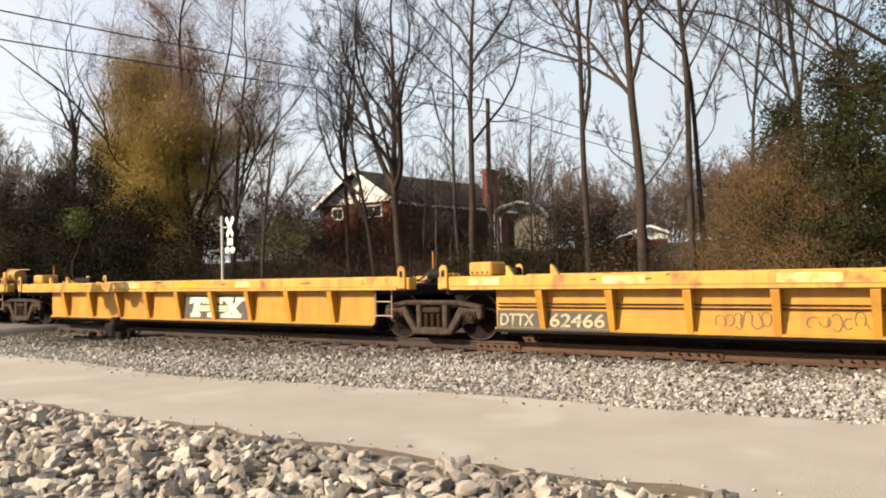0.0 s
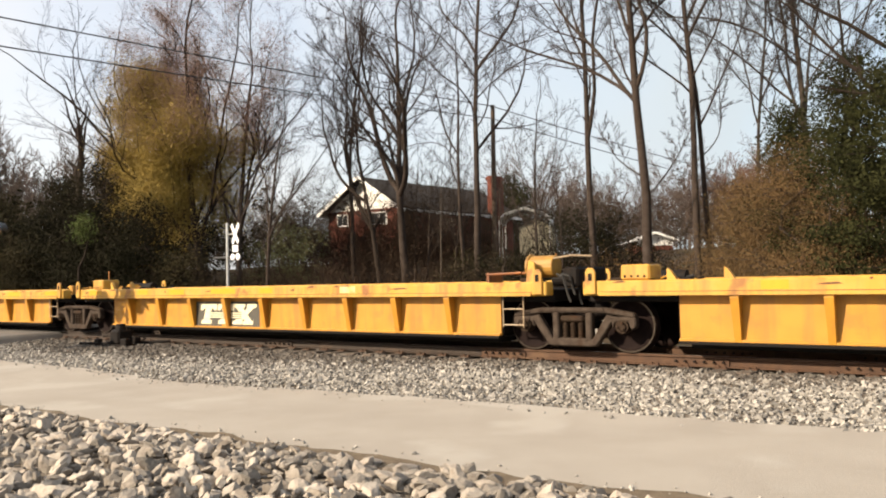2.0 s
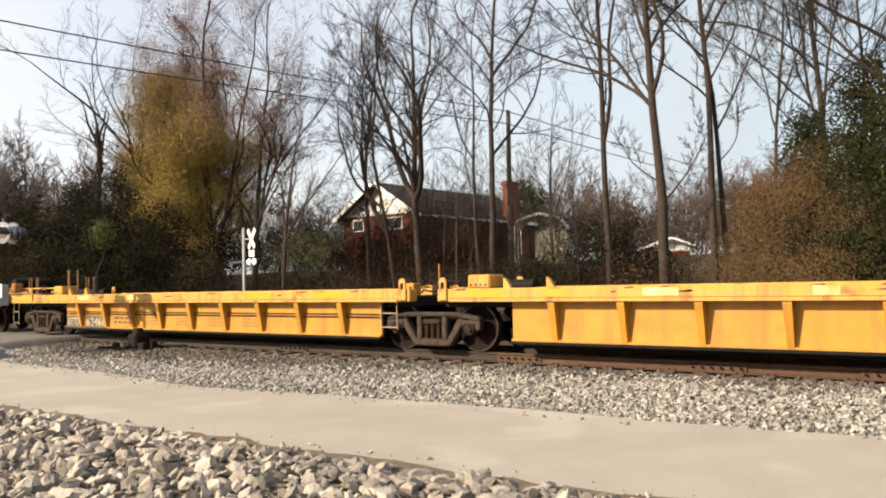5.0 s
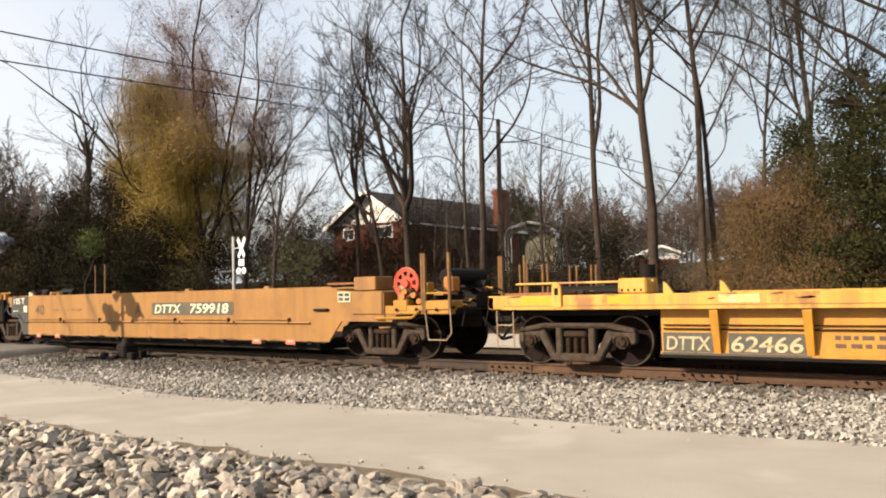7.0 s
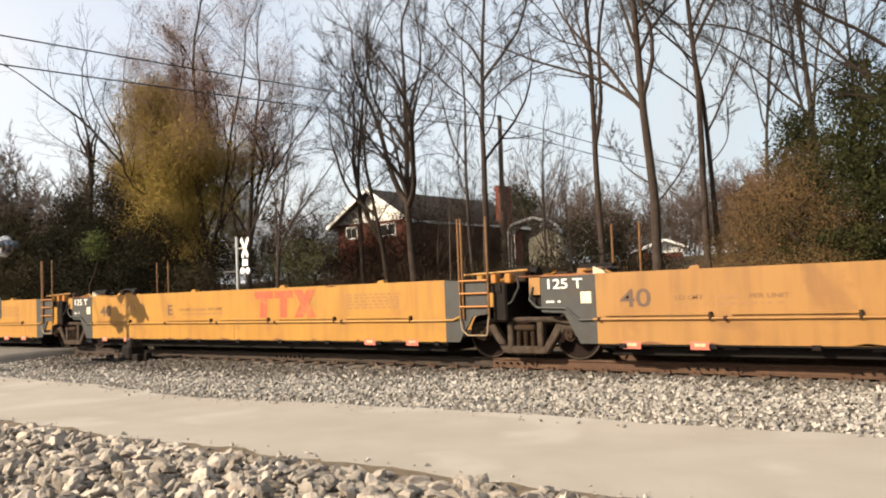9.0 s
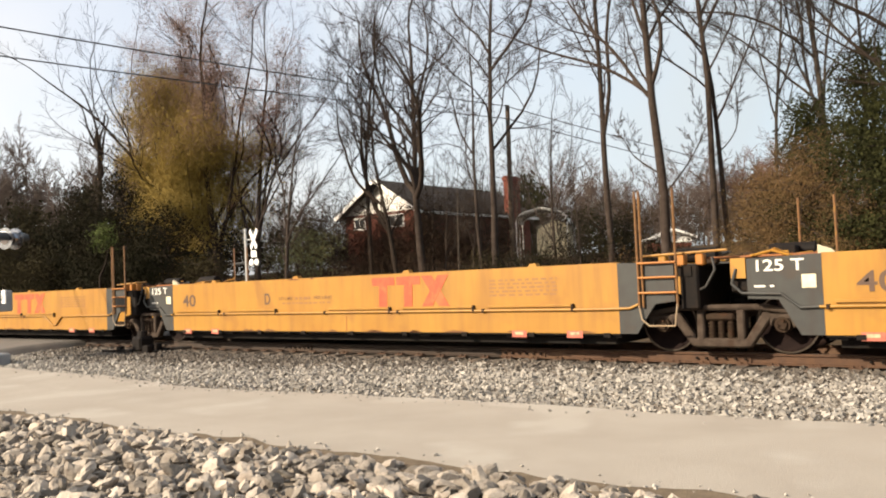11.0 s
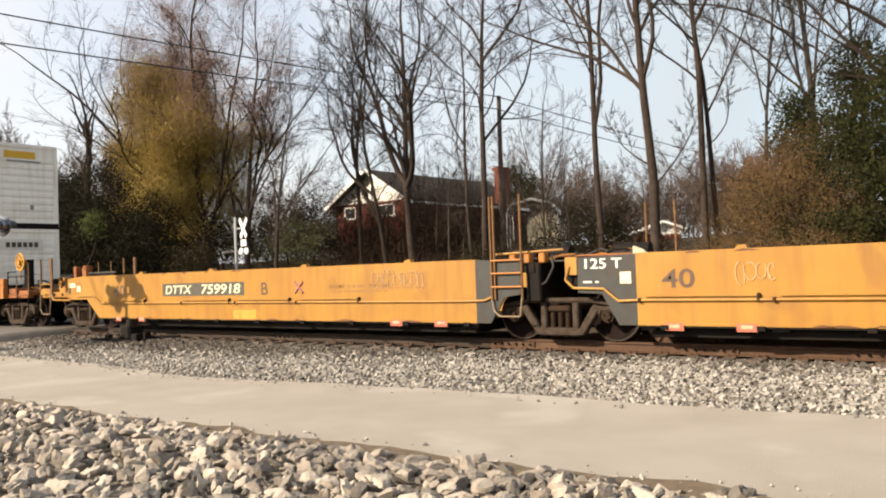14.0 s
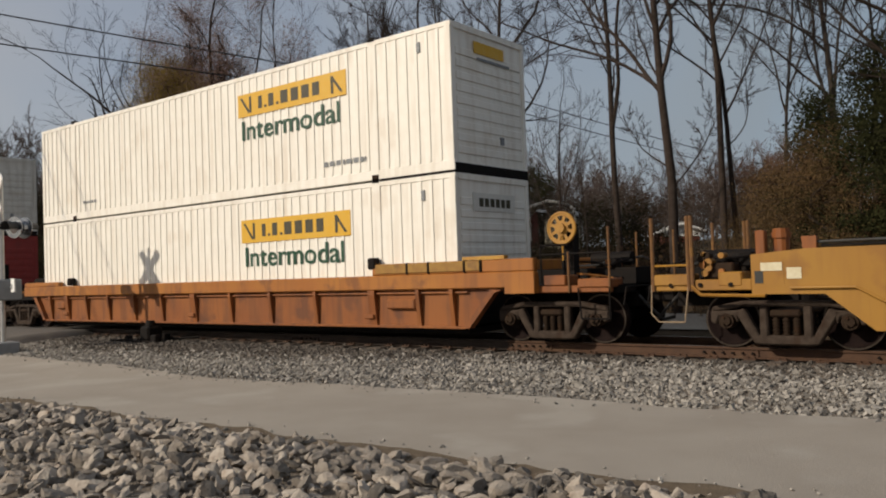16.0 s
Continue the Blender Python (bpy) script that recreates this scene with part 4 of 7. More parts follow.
def far_wood():
    """Leafless trees on the hill and beyond: a few shapes, turned and scaled to stand as high as the wood does there."""
    shapes = []
    for k in range(6):
        ob, w = tree(0, 0, 11, 0.12, 90 + k, (TWIG_FAR, BARK_PALE, TWIG_FAR, TWIG_RED, BARK_PALE, TWIG_FAR)[k], (0, 0), "leafless tree in the distant wood", dict(spread=38, kids=(10, 7, 6, 2), bare=0.12, levels=3, wobble=0.2, fine=0.018, short=0.46), [(2, 0.45, 0.2, 6.5, 0.06), (2.5, -0.5, -0.1, 6.5, 0.06), (3, 0.1, 0.5, 6.5, 0.05)], 0)
        shapes.append(ob)
    g = random.Random(12)
    spots = []
    for i in range(140):
        b = 2 + 60 * (i + g.random()) / 140
        d = g.choice((38, 46, 54, 62, 72, 84)) + g.uniform(-3, 3)
        if 27.0 < b < 48 and d < 52:
            d += 22
        spots.append((b, d, 5.2 + 5.2 * g.random() ** 2.2, g.choice((0, 1, 2, 4, 5))))
    for i in range(44):      # the wood behind the slender trees
        spots.append((11 + 21 * (i + g.random()) / 44, g.uniform(46, 80), g.uniform(6.8, 9.8), g.choice((0, 1, 2, 4, 5))))
    for i in range(12):      # taller reddish crowns beyond the thicket
        spots.append((13.2 + 4.6 * g.random(), g.uniform(42, 56), g.uniform(9.0, 11.0), 3))
    for i in range(46):      # the wood's far end, seen over the bushes
        spots.append((56.5 + 14 * (i + g.random()) / 46, g.uniform(24, 40), g.uniform(8.0, 12.5), g.choice((0, 1, 2, 5))))
    for i, (b, d, rise, k) in enumerate(spots):
        x = px(b, d)
        s = (math.hypot(x, d + 13.6) * math.tan(radians(rise)) + 1.34 - hill(x, d)) / 10.6
        m = pose(x, d, hill(x, d) - 0.1, 0, 0, g.uniform(0, 360)) @ Matrix.Scale(s, 4)
        if i < len(shapes):
            shapes[i].matrix_basis = m
        else:
            copy_thing(shapes[k], m)


def brush():
    thicket("underbrush", -46, -24, 9.4, 15, 230, 2.2, BRUSH, 31, "dry brown undergrowth along the wood's edge", 3, BRUSH, 0.035)
    thicket("underbrush", -26, -8, 9.6, 15, 230, 1.9, BRUSH, 32, "dry brown undergrowth on the hillside", 3, BRUSH, 0.035)
    thicket("underbrush", -10, 8, 7.6, 14, 160, 2.0, BRUSH, 33, "dry brown undergrowth beside the cedars", 4, LEAF_BROWN, 0.035)
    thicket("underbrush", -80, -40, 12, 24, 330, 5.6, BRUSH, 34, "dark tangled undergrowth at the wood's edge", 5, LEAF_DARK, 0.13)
    thicket("hill_brush", -44, -22, 23, 28, 150, 4.4, BARK, 38, "tall bare scrub before the house", 2, BRUSH, 0.035)
    thicket("hill_brush", -48, -8, 15, 27, 180, 2.4, BRUSH, 35, "brown scrub on the slope below the house", 4, BRUSH, 0.035)
    thicket("hill_brush", -35, -23, 19, 23, 230, 3.5, BRUSH, 39, "dense brown scrub below the house", 12, BRUSH, 0.045)
    thicket("far_brush", -130, 12, 40, 75, 260, 4.8, BRUSH, 36, "brown scrub under the distant wood", 6, BRUSH, 0.09)
    thicket("hill_brush", -62, -40, 18, 34, 150, 4.2, BRUSH, 37, "brown and green scrub beside the house", 4, LEAF_DARK, 0.08)


# ---- house on the hill ----
def house():
    ob = tagged(new("house"), "red-brick ranch house with a white gable and a dark shingle roof", "house")
    ob.matrix_basis = pose(-41.6, 29.0, 2.2)
    W, L, H, R = 7.0, 14.0, 3.95, 2.1
    wall = part("wall", bx(bmesh.new(), 0, W, 0, L, -0.6, H), BRICK, ob, "red brick wall")
    # courses of brick on the two faces that show
    for k in range(32):
        z = -0.5 + 0.13 * k
        if z < H - 0.14:
            b = bmesh.new()
            bx(b, -0.012, W + 0.012, -0.012, L + 0.012, z, z + 0.112)
            part("brick_course", b, BRICK, wall)
    bm = plate(bmesh.new(), [(-0.02, H), (W + 0.02, H), (W / 2, H + R)], -0.03, 0.12)
    part("gable", bm, SIDING, ob, "white vertical-board gable")
    for i in range(1, 26):
        x = W * i / 26
        top = H + R * (1 - abs(x - W / 2) / (W / 2))
        part("gable_batten", bx(bmesh.new(), x - 0.012, x + 0.012, -0.045, -0.03, H, top - 0.05), SIDING, ob)
    for s in (-1, 1):
        e = 0.42
        x_in, x_out = W / 2, W / 2 + s * (W / 2 + e)
        zo = H - R * e / (W / 2)
        verts = [(x_in, -0.7, H + R + 0.06), (x_out, -0.7, zo + 0.06), (x_out, L + 0.7, zo + 0.06), (x_in, L + 0.7, H + R + 0.06)]
        verts += [(a, b, c + 0.12) for a, b, c in verts]
        faces = [(0, 1, 2, 3), (7, 6, 5, 4), (0, 4, 5, 1), (1, 5, 6, 2), (2, 6, 7, 3), (3, 7, 4, 0)]
        roof = raw("roof", verts, faces, SHINGLE, ob, "dark shingle roof")
        # rows of shingles
        for k in range(14):
            f0, f1 = k / 14, (k + 1) / 14
            p0, p1 = Vector((x_in, 0, H + R + 0.19)).lerp(Vector((x_out, 0, zo + 0.19)), f0), Vector((x_in, 0, H + R + 0.19)).lerp(Vector((x_out, 0, zo + 0.19)), f1)
            vv = [(p0.x, -0.7, p0.z), (p1.x, -0.7, p1.z + 0.02), (p1.x, L + 0.7, p1.z + 0.02), (p0.x, L + 0.7, p0.z), (p1.x, -0.7, p1.z), (p1.x, L + 0.7, p1.z)]
            raw("shingle_course", vv, [(0, 1, 2, 3), (1, 4, 5, 2)], SHINGLE, roof)
        b = plate(bmesh.new(), [(x_in, H + R - 0.02), (x_out, zo - 0.16), (x_out, zo + 0.10), (x_in, H + R + 0.24)], -0.78, -0.70)
        part("bargeboard", b, SIDING, ob, "white bargeboard")
        b = bx(bmesh.new(), min(x_out, x_out + s * 0.05), max(x_out, x_out + s * 0.05), -0.7, L + 0.7, zo - 0.10, zo + 0.10)
        part("gutter", b, SIDING, ob)
    for x0, x1, z0, z1 in ((1.0, 1.9, 2.95, 3.65), (4.2, 5.5, 2.95, 3.65)):
        win = part("window", bx(bmesh.new(), x0, x1, -0.05, -0.02, z0, z1), PANE, ob, "dark window in a white frame")
        b = bmesh.new()
        for a0, a1, c0, c1 in ((x0 - 0.08, x1 + 0.08, z1, z1 + 0.1), (x0 - 0.08, x1 + 0.08, z0 - 0.1, z0), (x0 - 0.08, x0, z0, z1), (x1, x1 + 0.08, z0, z1), ((x0 + x1) / 2 - 0.03, (x0 + x1) / 2 + 0.03, z0, z1)):
            bx(b, a0, a1, -0.085, -0.02, c0, c1)
        part("window_frame", b, SIDING, win)
    ch = bx(bmesh.new(), W + 0.02, W + 0.5, 10.3, 11.9, -0.6, 6.9)
    bx(ch, W - 0.04, W + 0.56, 10.2, 12.0, 6.55, 6.8)
    part("chimney", ch, BRICK, ob, "tall red brick chimney")


def outbuildings():
    # arched metal carport with a pale shed under it
    ob = tagged(new("carport"), "white arched metal carport on thin posts", "carport")
    x, y = px(30.3, 29.5), 29.5
    ob.matrix_basis = pose(x - 0.35, y, 2.35, 0, 0, 24)
    arc = [(-1.55, 2.15), (-1.48, 2.50), (-1.15, 2.74), (0, 3.05), (1.15, 2.74), (1.48, 2.50), (1.55, 2.15)]
    for yy in (0, 1.4, 2.8):
        b = bmesh.new()
        pipe(b, [(p[0], yy, p[1]) for p in arc], 0.055)
        for s in (-1, 1):
            rod(b, (s * 1.55, yy, -0.4), (s * 1.55, yy, 2.17), 0.035)
        part("hoop", b, SIGN_WHITE, ob)
    verts = [(p[0], yy, p[1] + 0.06) for yy in (-0.1, 2.9) for p in arc]
    raw("roof_sheet", verts + [(a, b, c + 0.03) for a, b, c in verts], [(i, i + 1, 8 + i, 7 + i) for i in range(6)] + [(14 + i, 21 + i, 22 + i, 15 + i) for i in range(6)] + [(i, 14 + i, 15 + i, i + 1) for i in range(6)], SIGN_WHITE, ob, "white sheet roof")
    sh = tagged(new("shed"), "small beige garden shed under the carport", "shed")
    sh.matrix_basis = pose(x + 0.15, y + 0.5, 2.3, 0, 0, 24)
    part("wall", plate(bmesh.new(), [(-1.0, -0.4), (1.0, -0.4), (1.0, 2.0), (0, 2.5), (-1.0, 2.0)], 0, 2.0), BEIGE, sh)
    part("door", bx(bmesh.new(), -0.4, 0.4, -0.04, 0.0, 0.1, 1.8), BEIGE, sh)
    for s in (-1, 1):
        part("roof", plate(bmesh.new(), [(0, 2.5), (s * 1.15, 1.92), (s * 1.15, 2.0), (0, 2.6)], -0.15, 2.15), SHINGLE, sh)
    # white gabled sheds farther off
    for b, d, w, h, turn, zz in ((21.8, 42, 2.5, 1.3, 32, 2.25), (8.6, 34, 3.0, 1.3, 10, 0.9)):
        o = tagged(new("outbuilding"), "white gabled outbuilding beyond the trees", "outbuilding", "outbuildings on the hill")
        o.matrix_basis = pose(px(b, d), d, zz, 0, 0, turn)
        part("wall", bx(bmesh.new(), -w / 2, w / 2, 0, 5, -0.8, h), BRICK, o, "brick wall")
        part("gable", plate(bmesh.new(), [(-w / 2, h - 0.35), (w / 2, h - 0.35), (w / 2, h), (0, h + w * 0.2), (-w / 2, h)], -0.03, 0.1), SIGN_WHITE, o, "white gable")
        for s in (-1, 1):
            part("roof", plate(bmesh.new(), [(0, h + w * 0.2), (s * (w / 2 + 0.35), h - 0.1), (s * (w / 2 + 0.35), h + 0.06), (0, h + w * 0.2 + 0.16)], -0.4, 5.4), SIGN_WHITE, o, "white metal roof")


def power_line():
    x0, y0 = -22.9, 22.0
    pole = tagged(new("utility_pole"), "dark wooden utility pole among the trees", "pole")
    pole.matrix_basis = pose(x0, y0, 0)
    b = rod(bmesh.new(), (0, 0, hill(x0, y0) - 0.4), (0.1, 0, 10.2), 0.16, 12, 0.11)
    part("shaft", b, POLE_WOOD, pole)
    part("insulator", rod(bmesh.new(), (0.1, -0.12, 9.95), (0.1, -0.12, 10.2), 0.05, 8), SIGNAL_BLACK, pole)
    part("insulator", rod(bmesh.new(), (0.1, -0.12, 9.15), (0.1, -0.12, 9.4), 0.05, 8), SIGNAL_BLACK, pole)
    far = tagged(new("utility_pole"), "dark wooden utility pole beyond the house", "pole")
    far.matrix_basis = pose(-15.2, 62.1, 0)
    part("shaft", rod(bmesh.new(), (0, 0, 2.5), (0, 0, 7.8), 0.16, 10, 0.11), POLE_WOOD, far)
    for name, a, c, sag in (("overhead_wire", (-30.0, -17, 10.6), (x0 + 0.1, y0 - 0.12, 10.15), 0.3), ("overhead_wire", (-31.0, -17, 9.7), (x0 + 0.1, y0 - 0.12, 9.5), 0.3),
                            ("overhead_wire", (x0 + 0.1, y0 - 0.12, 10.15), (-15.2, 62, 7.6), 0.3), ("overhead_wire", (x0 + 0.1, y0 - 0.12, 9.5), (-15.2, 62, 6.8), 0.3)):
        a, c = Vector(a), Vector(c)
        pts = [a.lerp(c, i / 24) - Vector((0, 0, sag * 4 * (i / 24) * (1 - i / 24))) for i in range(25)]
        w = Wood(1)
        w.tube(pts, 0.026, 0.026, 5)
        tagged(raw(name, w.v, w.f, WIRE), "black overhead power wire", "wire", "overhead wires")


# ---- level crossing ----
def crossbuck(parent, at, mat=SIGN_WHITE):
    for s in (-1, 1):
        b = bx(bmesh.new(), -0.61, 0.61, -0.012, 0.012, -0.115, 0.115)
        part("crossbuck_blade", b, mat, parent, "white crossbuck blade", at=at @ pose(0, -0.02 * s, 0, 0, s * 48, 0))


def lamp_pair(parent, at, dish=SIGNAL_BLACK):
    arm = part("signal_arm", rod(bmesh.new(), (-0.62, 0, 0), (0.62, 0, 0), 0.03), SIGNAL_BLACK, parent, at=at)
    for x in (-0.62, 0.62):
        for s in (-1, 1):
            b = lathe(bmesh.new(), [(0.27, 0.0), (0.27, 0.02), (0.17, 0.03), (0.15, 0.14)], 20)
            part("signal_background", b, dish, arm, at=pose(x, 0.16 * s, 0, 0, 0, 0 if s < 0 else 180))
            b = lathe(bmesh.new(), [(0.15, 0.0), (0.10, -0.03), (0.01, -0.045)], 20)
            part("signal_lens", b, LENS, arm, at=pose(x, 0.165 * s, 0, 0, 0, 0 if s < 0 else 180))
            v = []
            for k in range(9):
                t = radians(-110 + 220 * k / 8)
                v += [(0.165 * math.sin(t), 0, 0.165 * math.cos(t)), (0.165 * math.sin(t), -0.28, 0.165 * math.cos(t) * 0.9)]
            raw("hood", v, [(2 * k, 2 * k + 2, 2 * k + 3, 2 * k + 1) for k in range(8)], SIGNAL_BLACK, arm).matrix_basis = pose(x, 0.16 * s, 0, 0, 0, 0 if s < 0 else 180)


def crossing_signals():
    near = tagged(new("crossing_signal"), "near-side crossing signal mast with crossbuck, lamps and gate motor", "crossing signal", "crossing signals")
    near.matrix_basis = pose(-21.45, -4.3, -0.3, 0, 0, -8)
    part("mast", rod(bmesh.new(), (0, 0, 0), (0, 0, 4.45), 0.06, 14), GALV, near)
    part("foot", bx(bmesh.new(), -0.3, 0.3, -0.3, 0.3, -0.1, 0.25), CASE_GREY, near, bevel=0.03)
    crossbuck(near, pose(0, -0.1, 3.95))
    lamp_pair(near, pose(0, 0, 3.1, 0, 0, 25), LAMP_FACE)
    part("gate_motor", bx(bmesh.new(), 0.08, 0.62, -0.28, 0.28, 1.30, 1.82), CASE_GREY, near, "grey gate motor case", bevel=0.03)
    part("placard", bx(bmesh.new(), 0.80, 1.06, -0.03, 0.0, 1.50, 1.83), SIGN_WHITE, near, "white placard with a dark mark")
    part("placard_mark", bx(bmesh.new(), 0.84, 0.93, -0.036, -0.031, 1.57, 1.70), CASE_GREY, near)
    part("placard_bracket", rod(bmesh.new(), (0.55, 0, 1.62), (0.95, 0.01, 1.62), 0.02), CASE_GREY, near)
    far = tagged(new("crossing_signal"), "far-side crossing signal with white crossbuck and lamps on a pale mast", "crossing signal", "crossing signals")
    far.matrix_basis = pose(-26.85, 8.0, -0.4, 0, 0, 0)
    part("mast", rod(bmesh.new(), (0, 0, 0), (0, 0, 4.15), 0.055, 14), GALV, far)
    crossbuck(far, pose(0.62, -0.1, 3.68, 0, 0, -17) @ Matrix.Scale(0.82, 4))
    b = bx(bmesh.new(), -0.16, 0.16, -0.012, 0.012, -0.13, 0.13)
    part("track_count_sign", b, SIGN_WHITE, far, "white sign plate", at=pose(0.62, -0.1, 3.08, 0, 0, 0))
    part("sign_bracket", rod(bmesh.new(), (0, 0, 3.68), (0.62, -0.05, 3.68), 0.025), GALV, far)
    for x in (0.50, 0.82):
        part("lamp_back", lathe(bmesh.new(), [(0.14, 0.0), (0.11, -0.03), (0.02, -0.05)], 16), SIGN_WHITE, far, "pale lamp case", at=pose(x, -0.14, 2.74, 0, 0, 0))
    part("cross_arm", rod(bmesh.new(), (-0.9, 0, 2.74), (0.85, 0, 2.74), 0.045), SIGNAL_BLACK, far)


def track_gear():
    """The greasy machine by the near rail."""
    ob = tagged(new("switch_machine"), "black greasy track switch machine beside the rail", "switch machine")
    ob.matrix_basis = pose(-18.95, -1.75, -0.22)
    b = bx(bmesh.new(), -0.20, 0.20, -0.20, 0.22, 0.05, 0.42)
    part("case", b, BLACK_STEEL, ob, bevel=0.05)
    part("cap", rod(bmesh.new(), (0, 0, 0.40), (0, 0, 0.56), 0.15, 12, 0.11), BLACK_STEEL, ob)
    part("base_plate", bx(bmesh.new(), -0.75, 0.55, -0.25, 0.3, 0.0, 0.06), BLACK_STEEL, ob)
    for x0, y0, x1, y1 in ((-1.3, -0.35, 0.2, -0.1), (-0.1, 0.1, 1.0, 0.75), (-0.9, 0.3, 0.1, 0.1)):
        part("rod", rod(bmesh.new(), (x0, y0, 0.05), (x1, y1, 0.1), 0.03), BLACK_STEEL, ob)
    for x, y, s in ((-0.7, -0.2, 0.10), (0.45, -0.15, 0.12), (0.3, 0.2, 0.13)):
        part("bracket", bx(bmesh.new(), x - s, x + s, y - s * 0.7, y + s * 0.7, 0.03, 0.03 + s * 1.5), BLACK_STEEL, ob, bevel=0.02)


# ---- the train ----
def travel(t):
    """How far the train has come, in metres."""
    return 9.23 * t + 0.0064 * t * t


MOVING, WHEELS = [], []


def rolling(ob, u):
    """Puts a thing at a place along the train."""
    ob.matrix_basis = pose(u, 0, 0)
    MOVING.append((ob, u))
    return ob


def bogie_shape(half, radius):
    """A three-piece freight bogie with two wheelsets, built once; half its wheelbase, and the wheels' radius."""
    ob = tagged(new("bogie"), "grimy cast-steel freight bogie with two wheelsets", "bogie", "bogies of the train")
    h, rise = half, radius - 0.46
    for s in (-1, 1):
        y0, y1 = (-1.12, -0.96) if s < 0 else (0.96, 1.12)
        f = bmesh.new()
        # arched top member, jaws over the bearings, sloping lower members, columns and spring seat
        plate(f, [(-h - 0.24, 0.60), (-h - 0.20, 0.68), (-0.62, 0.765), (0.62, 0.765), (h + 0.20, 0.68), (h + 0.24, 0.60), (h + 0.10, 0.61), (0.60, 0.675), (-0.60, 0.675), (-h - 0.10, 0.61)], y0, y1)
        for d in (-1, 1):
            plate(f, [(d * (h - 0.12), 0.60), (d * (h - 0.27), 0.655), (d * 0.40, 0.28), (d * 0.32, 0.11), (d * 0.45, 0.12)], y0, y1)
            plate(f, [(d * 0.37, 0.69), (d * 0.25, 0.69), (d * 0.25, 0.20), (d * 0.37, 0.20)], y0, y1)
            plate(f, [(d * (h + 0.24), 0.61), (d * (h - 0.20), 0.62), (d * (h - 0.17), 0.42), (d * (h - 0.11), 0.53), (d * (h + 0.11), 0.53), (d * (h + 0.15), 0.40), (d * (h + 0.24), 0.44)], y0, y1)
        plate(f, [(-0.44, 0.25), (0.44, 0.25), (0.36, 0.11), (-0.36, 0.11)], y0, y1)
        sf = part("side_frame", f, FRAME_STEEL, ob, "dusty cast side frame", bevel=0.022)
        sf.matrix_basis = pose(0, 0, rise)
        lip = plate(bmesh.new(), [(-0.60, 0.755), (0.60, 0.755), (0.60, 0.715), (-0.60, 0.715)], s * 1.125 - 0.012, s * 1.125 + 0.012)
        part("frame_rib", lip, FRAME_STEEL, sf)
        for i in range(3):
            for j in range(2):
                x, y = -0.145 + 0.145 * i, s * (1.055 - 0.10 * j)
                b = bmesh.new()
                for k in range(5):
                    rod(b, (x, y, 0.255 + 0.052 * k), (x, y, 0.283 + 0.052 * k), 0.055, 10)
                rod(b, (x, y, 0.24), (x, y, 0.52), 0.038, 8)
                part("spring", b, CAST_STEEL, sf)
        for d in (-1, 1):
            b = rod(bmesh.new(), (d * h, s * 0.94, radius), (d * h, s * 1.13, radius), 0.125, 14, 0.115)
            rod(b, (d * h, s * 1.13, radius), (d * h, s * 1.16, radius), 0.085, 12, 0.07)
            part("bearing", b, CAST_STEEL, ob)
    b = bx(bmesh.new(), -0.22, 0.22, -1.13, 1.13, 0.52 + rise, 0.63 + rise)
    part("bolster", b, CAST_STEEL, ob, bevel=0.03)
    part("centre_plate", rod(bmesh.new(), (0, 0, 0.60 + rise), (0, 0, 0.84 + rise), 0.2, 14), BLACK_STEEL, ob)
    b = bmesh.new()
    for d in (-1, 1):
        bx(b, d * 0.44 - 0.05, d * 0.44 + 0.05, -0.8, 0.8, 0.30, 0.42)
        for s in (-1, 1):
            bx(b, d * 0.47 - 0.03, d * 0.47 + 0.03, s * 0.75 - 0.06, s * 0.75 + 0.06, 0.30, 0.58)
    part("brake_beam", b, BLACK_STEEL, ob)
    k = radius / 0.46
    for d in (-1, 1):
        ax = part("wheelset", rod(bmesh.new(), (0, -0.93, 0), (0, 0.93, 0), 0.08, 10), WHEEL_STEEL, ob, "steel wheelset", at=pose(d * h, 0, radius))
        for s in (-1, 1):
            prof = [(0.10, 0.085), (0.13, 0.075), (0.35, 0.035), (0.385, 0.070), (0.455, 0.070), (0.460, -0.030), (0.490, -0.045), (0.490, -0.068), (0.385, -0.070), (0.33, -0.03), (0.12, -0.06), (0.10, -0.08)]
            bm = lathe(bmesh.new(), [(r * k, y * s) for r, y in prof], 32, s * 0.752)
            w = part("wheel", bm, WHEEL_STEEL, ax)
            w.data.shade_smooth()
            rim = lathe(bmesh.new(), [(0.425 * k, 0.0712 * s), (0.452 * k, 0.0712 * s), (0.452 * k, 0.069 * s), (0.425 * k, 0.069 * s)], 32, s * 0.752, True)
            part("rim", rim, TREAD_STEEL, w, "worn bright rim face")
            for i in range(3):
                t = 2 * math.pi * i / 3
                part("cap_bolt", rod(bmesh.new(), (0.06 * math.sin(t), s * 1.15, 0.06 * math.cos(t)), (0.06 * math.sin(t), s * 1.185, 0.06 * math.cos(t)), 0.02, 6), CAST_STEEL, ax)
    return ob


def ladder(parent, x0, x1, y, z0, z1, mat, rungs=3, r=0.018):
    ld = part("ladder", bmesh.new(), mat, parent)
    for x in (x0, x1):
        part("ladder_rail", rod(bmesh.new(), (x, y, z0), (x, y, z1), r), mat, ld)
    for k in range(rungs):
        z = z0 + (z1 - z0) * (k + 0.15) / rungs
        part("rung", rod(bmesh.new(), (x0, y, z), (x1, y, z), r * 0.9), mat, ld)
    return ld


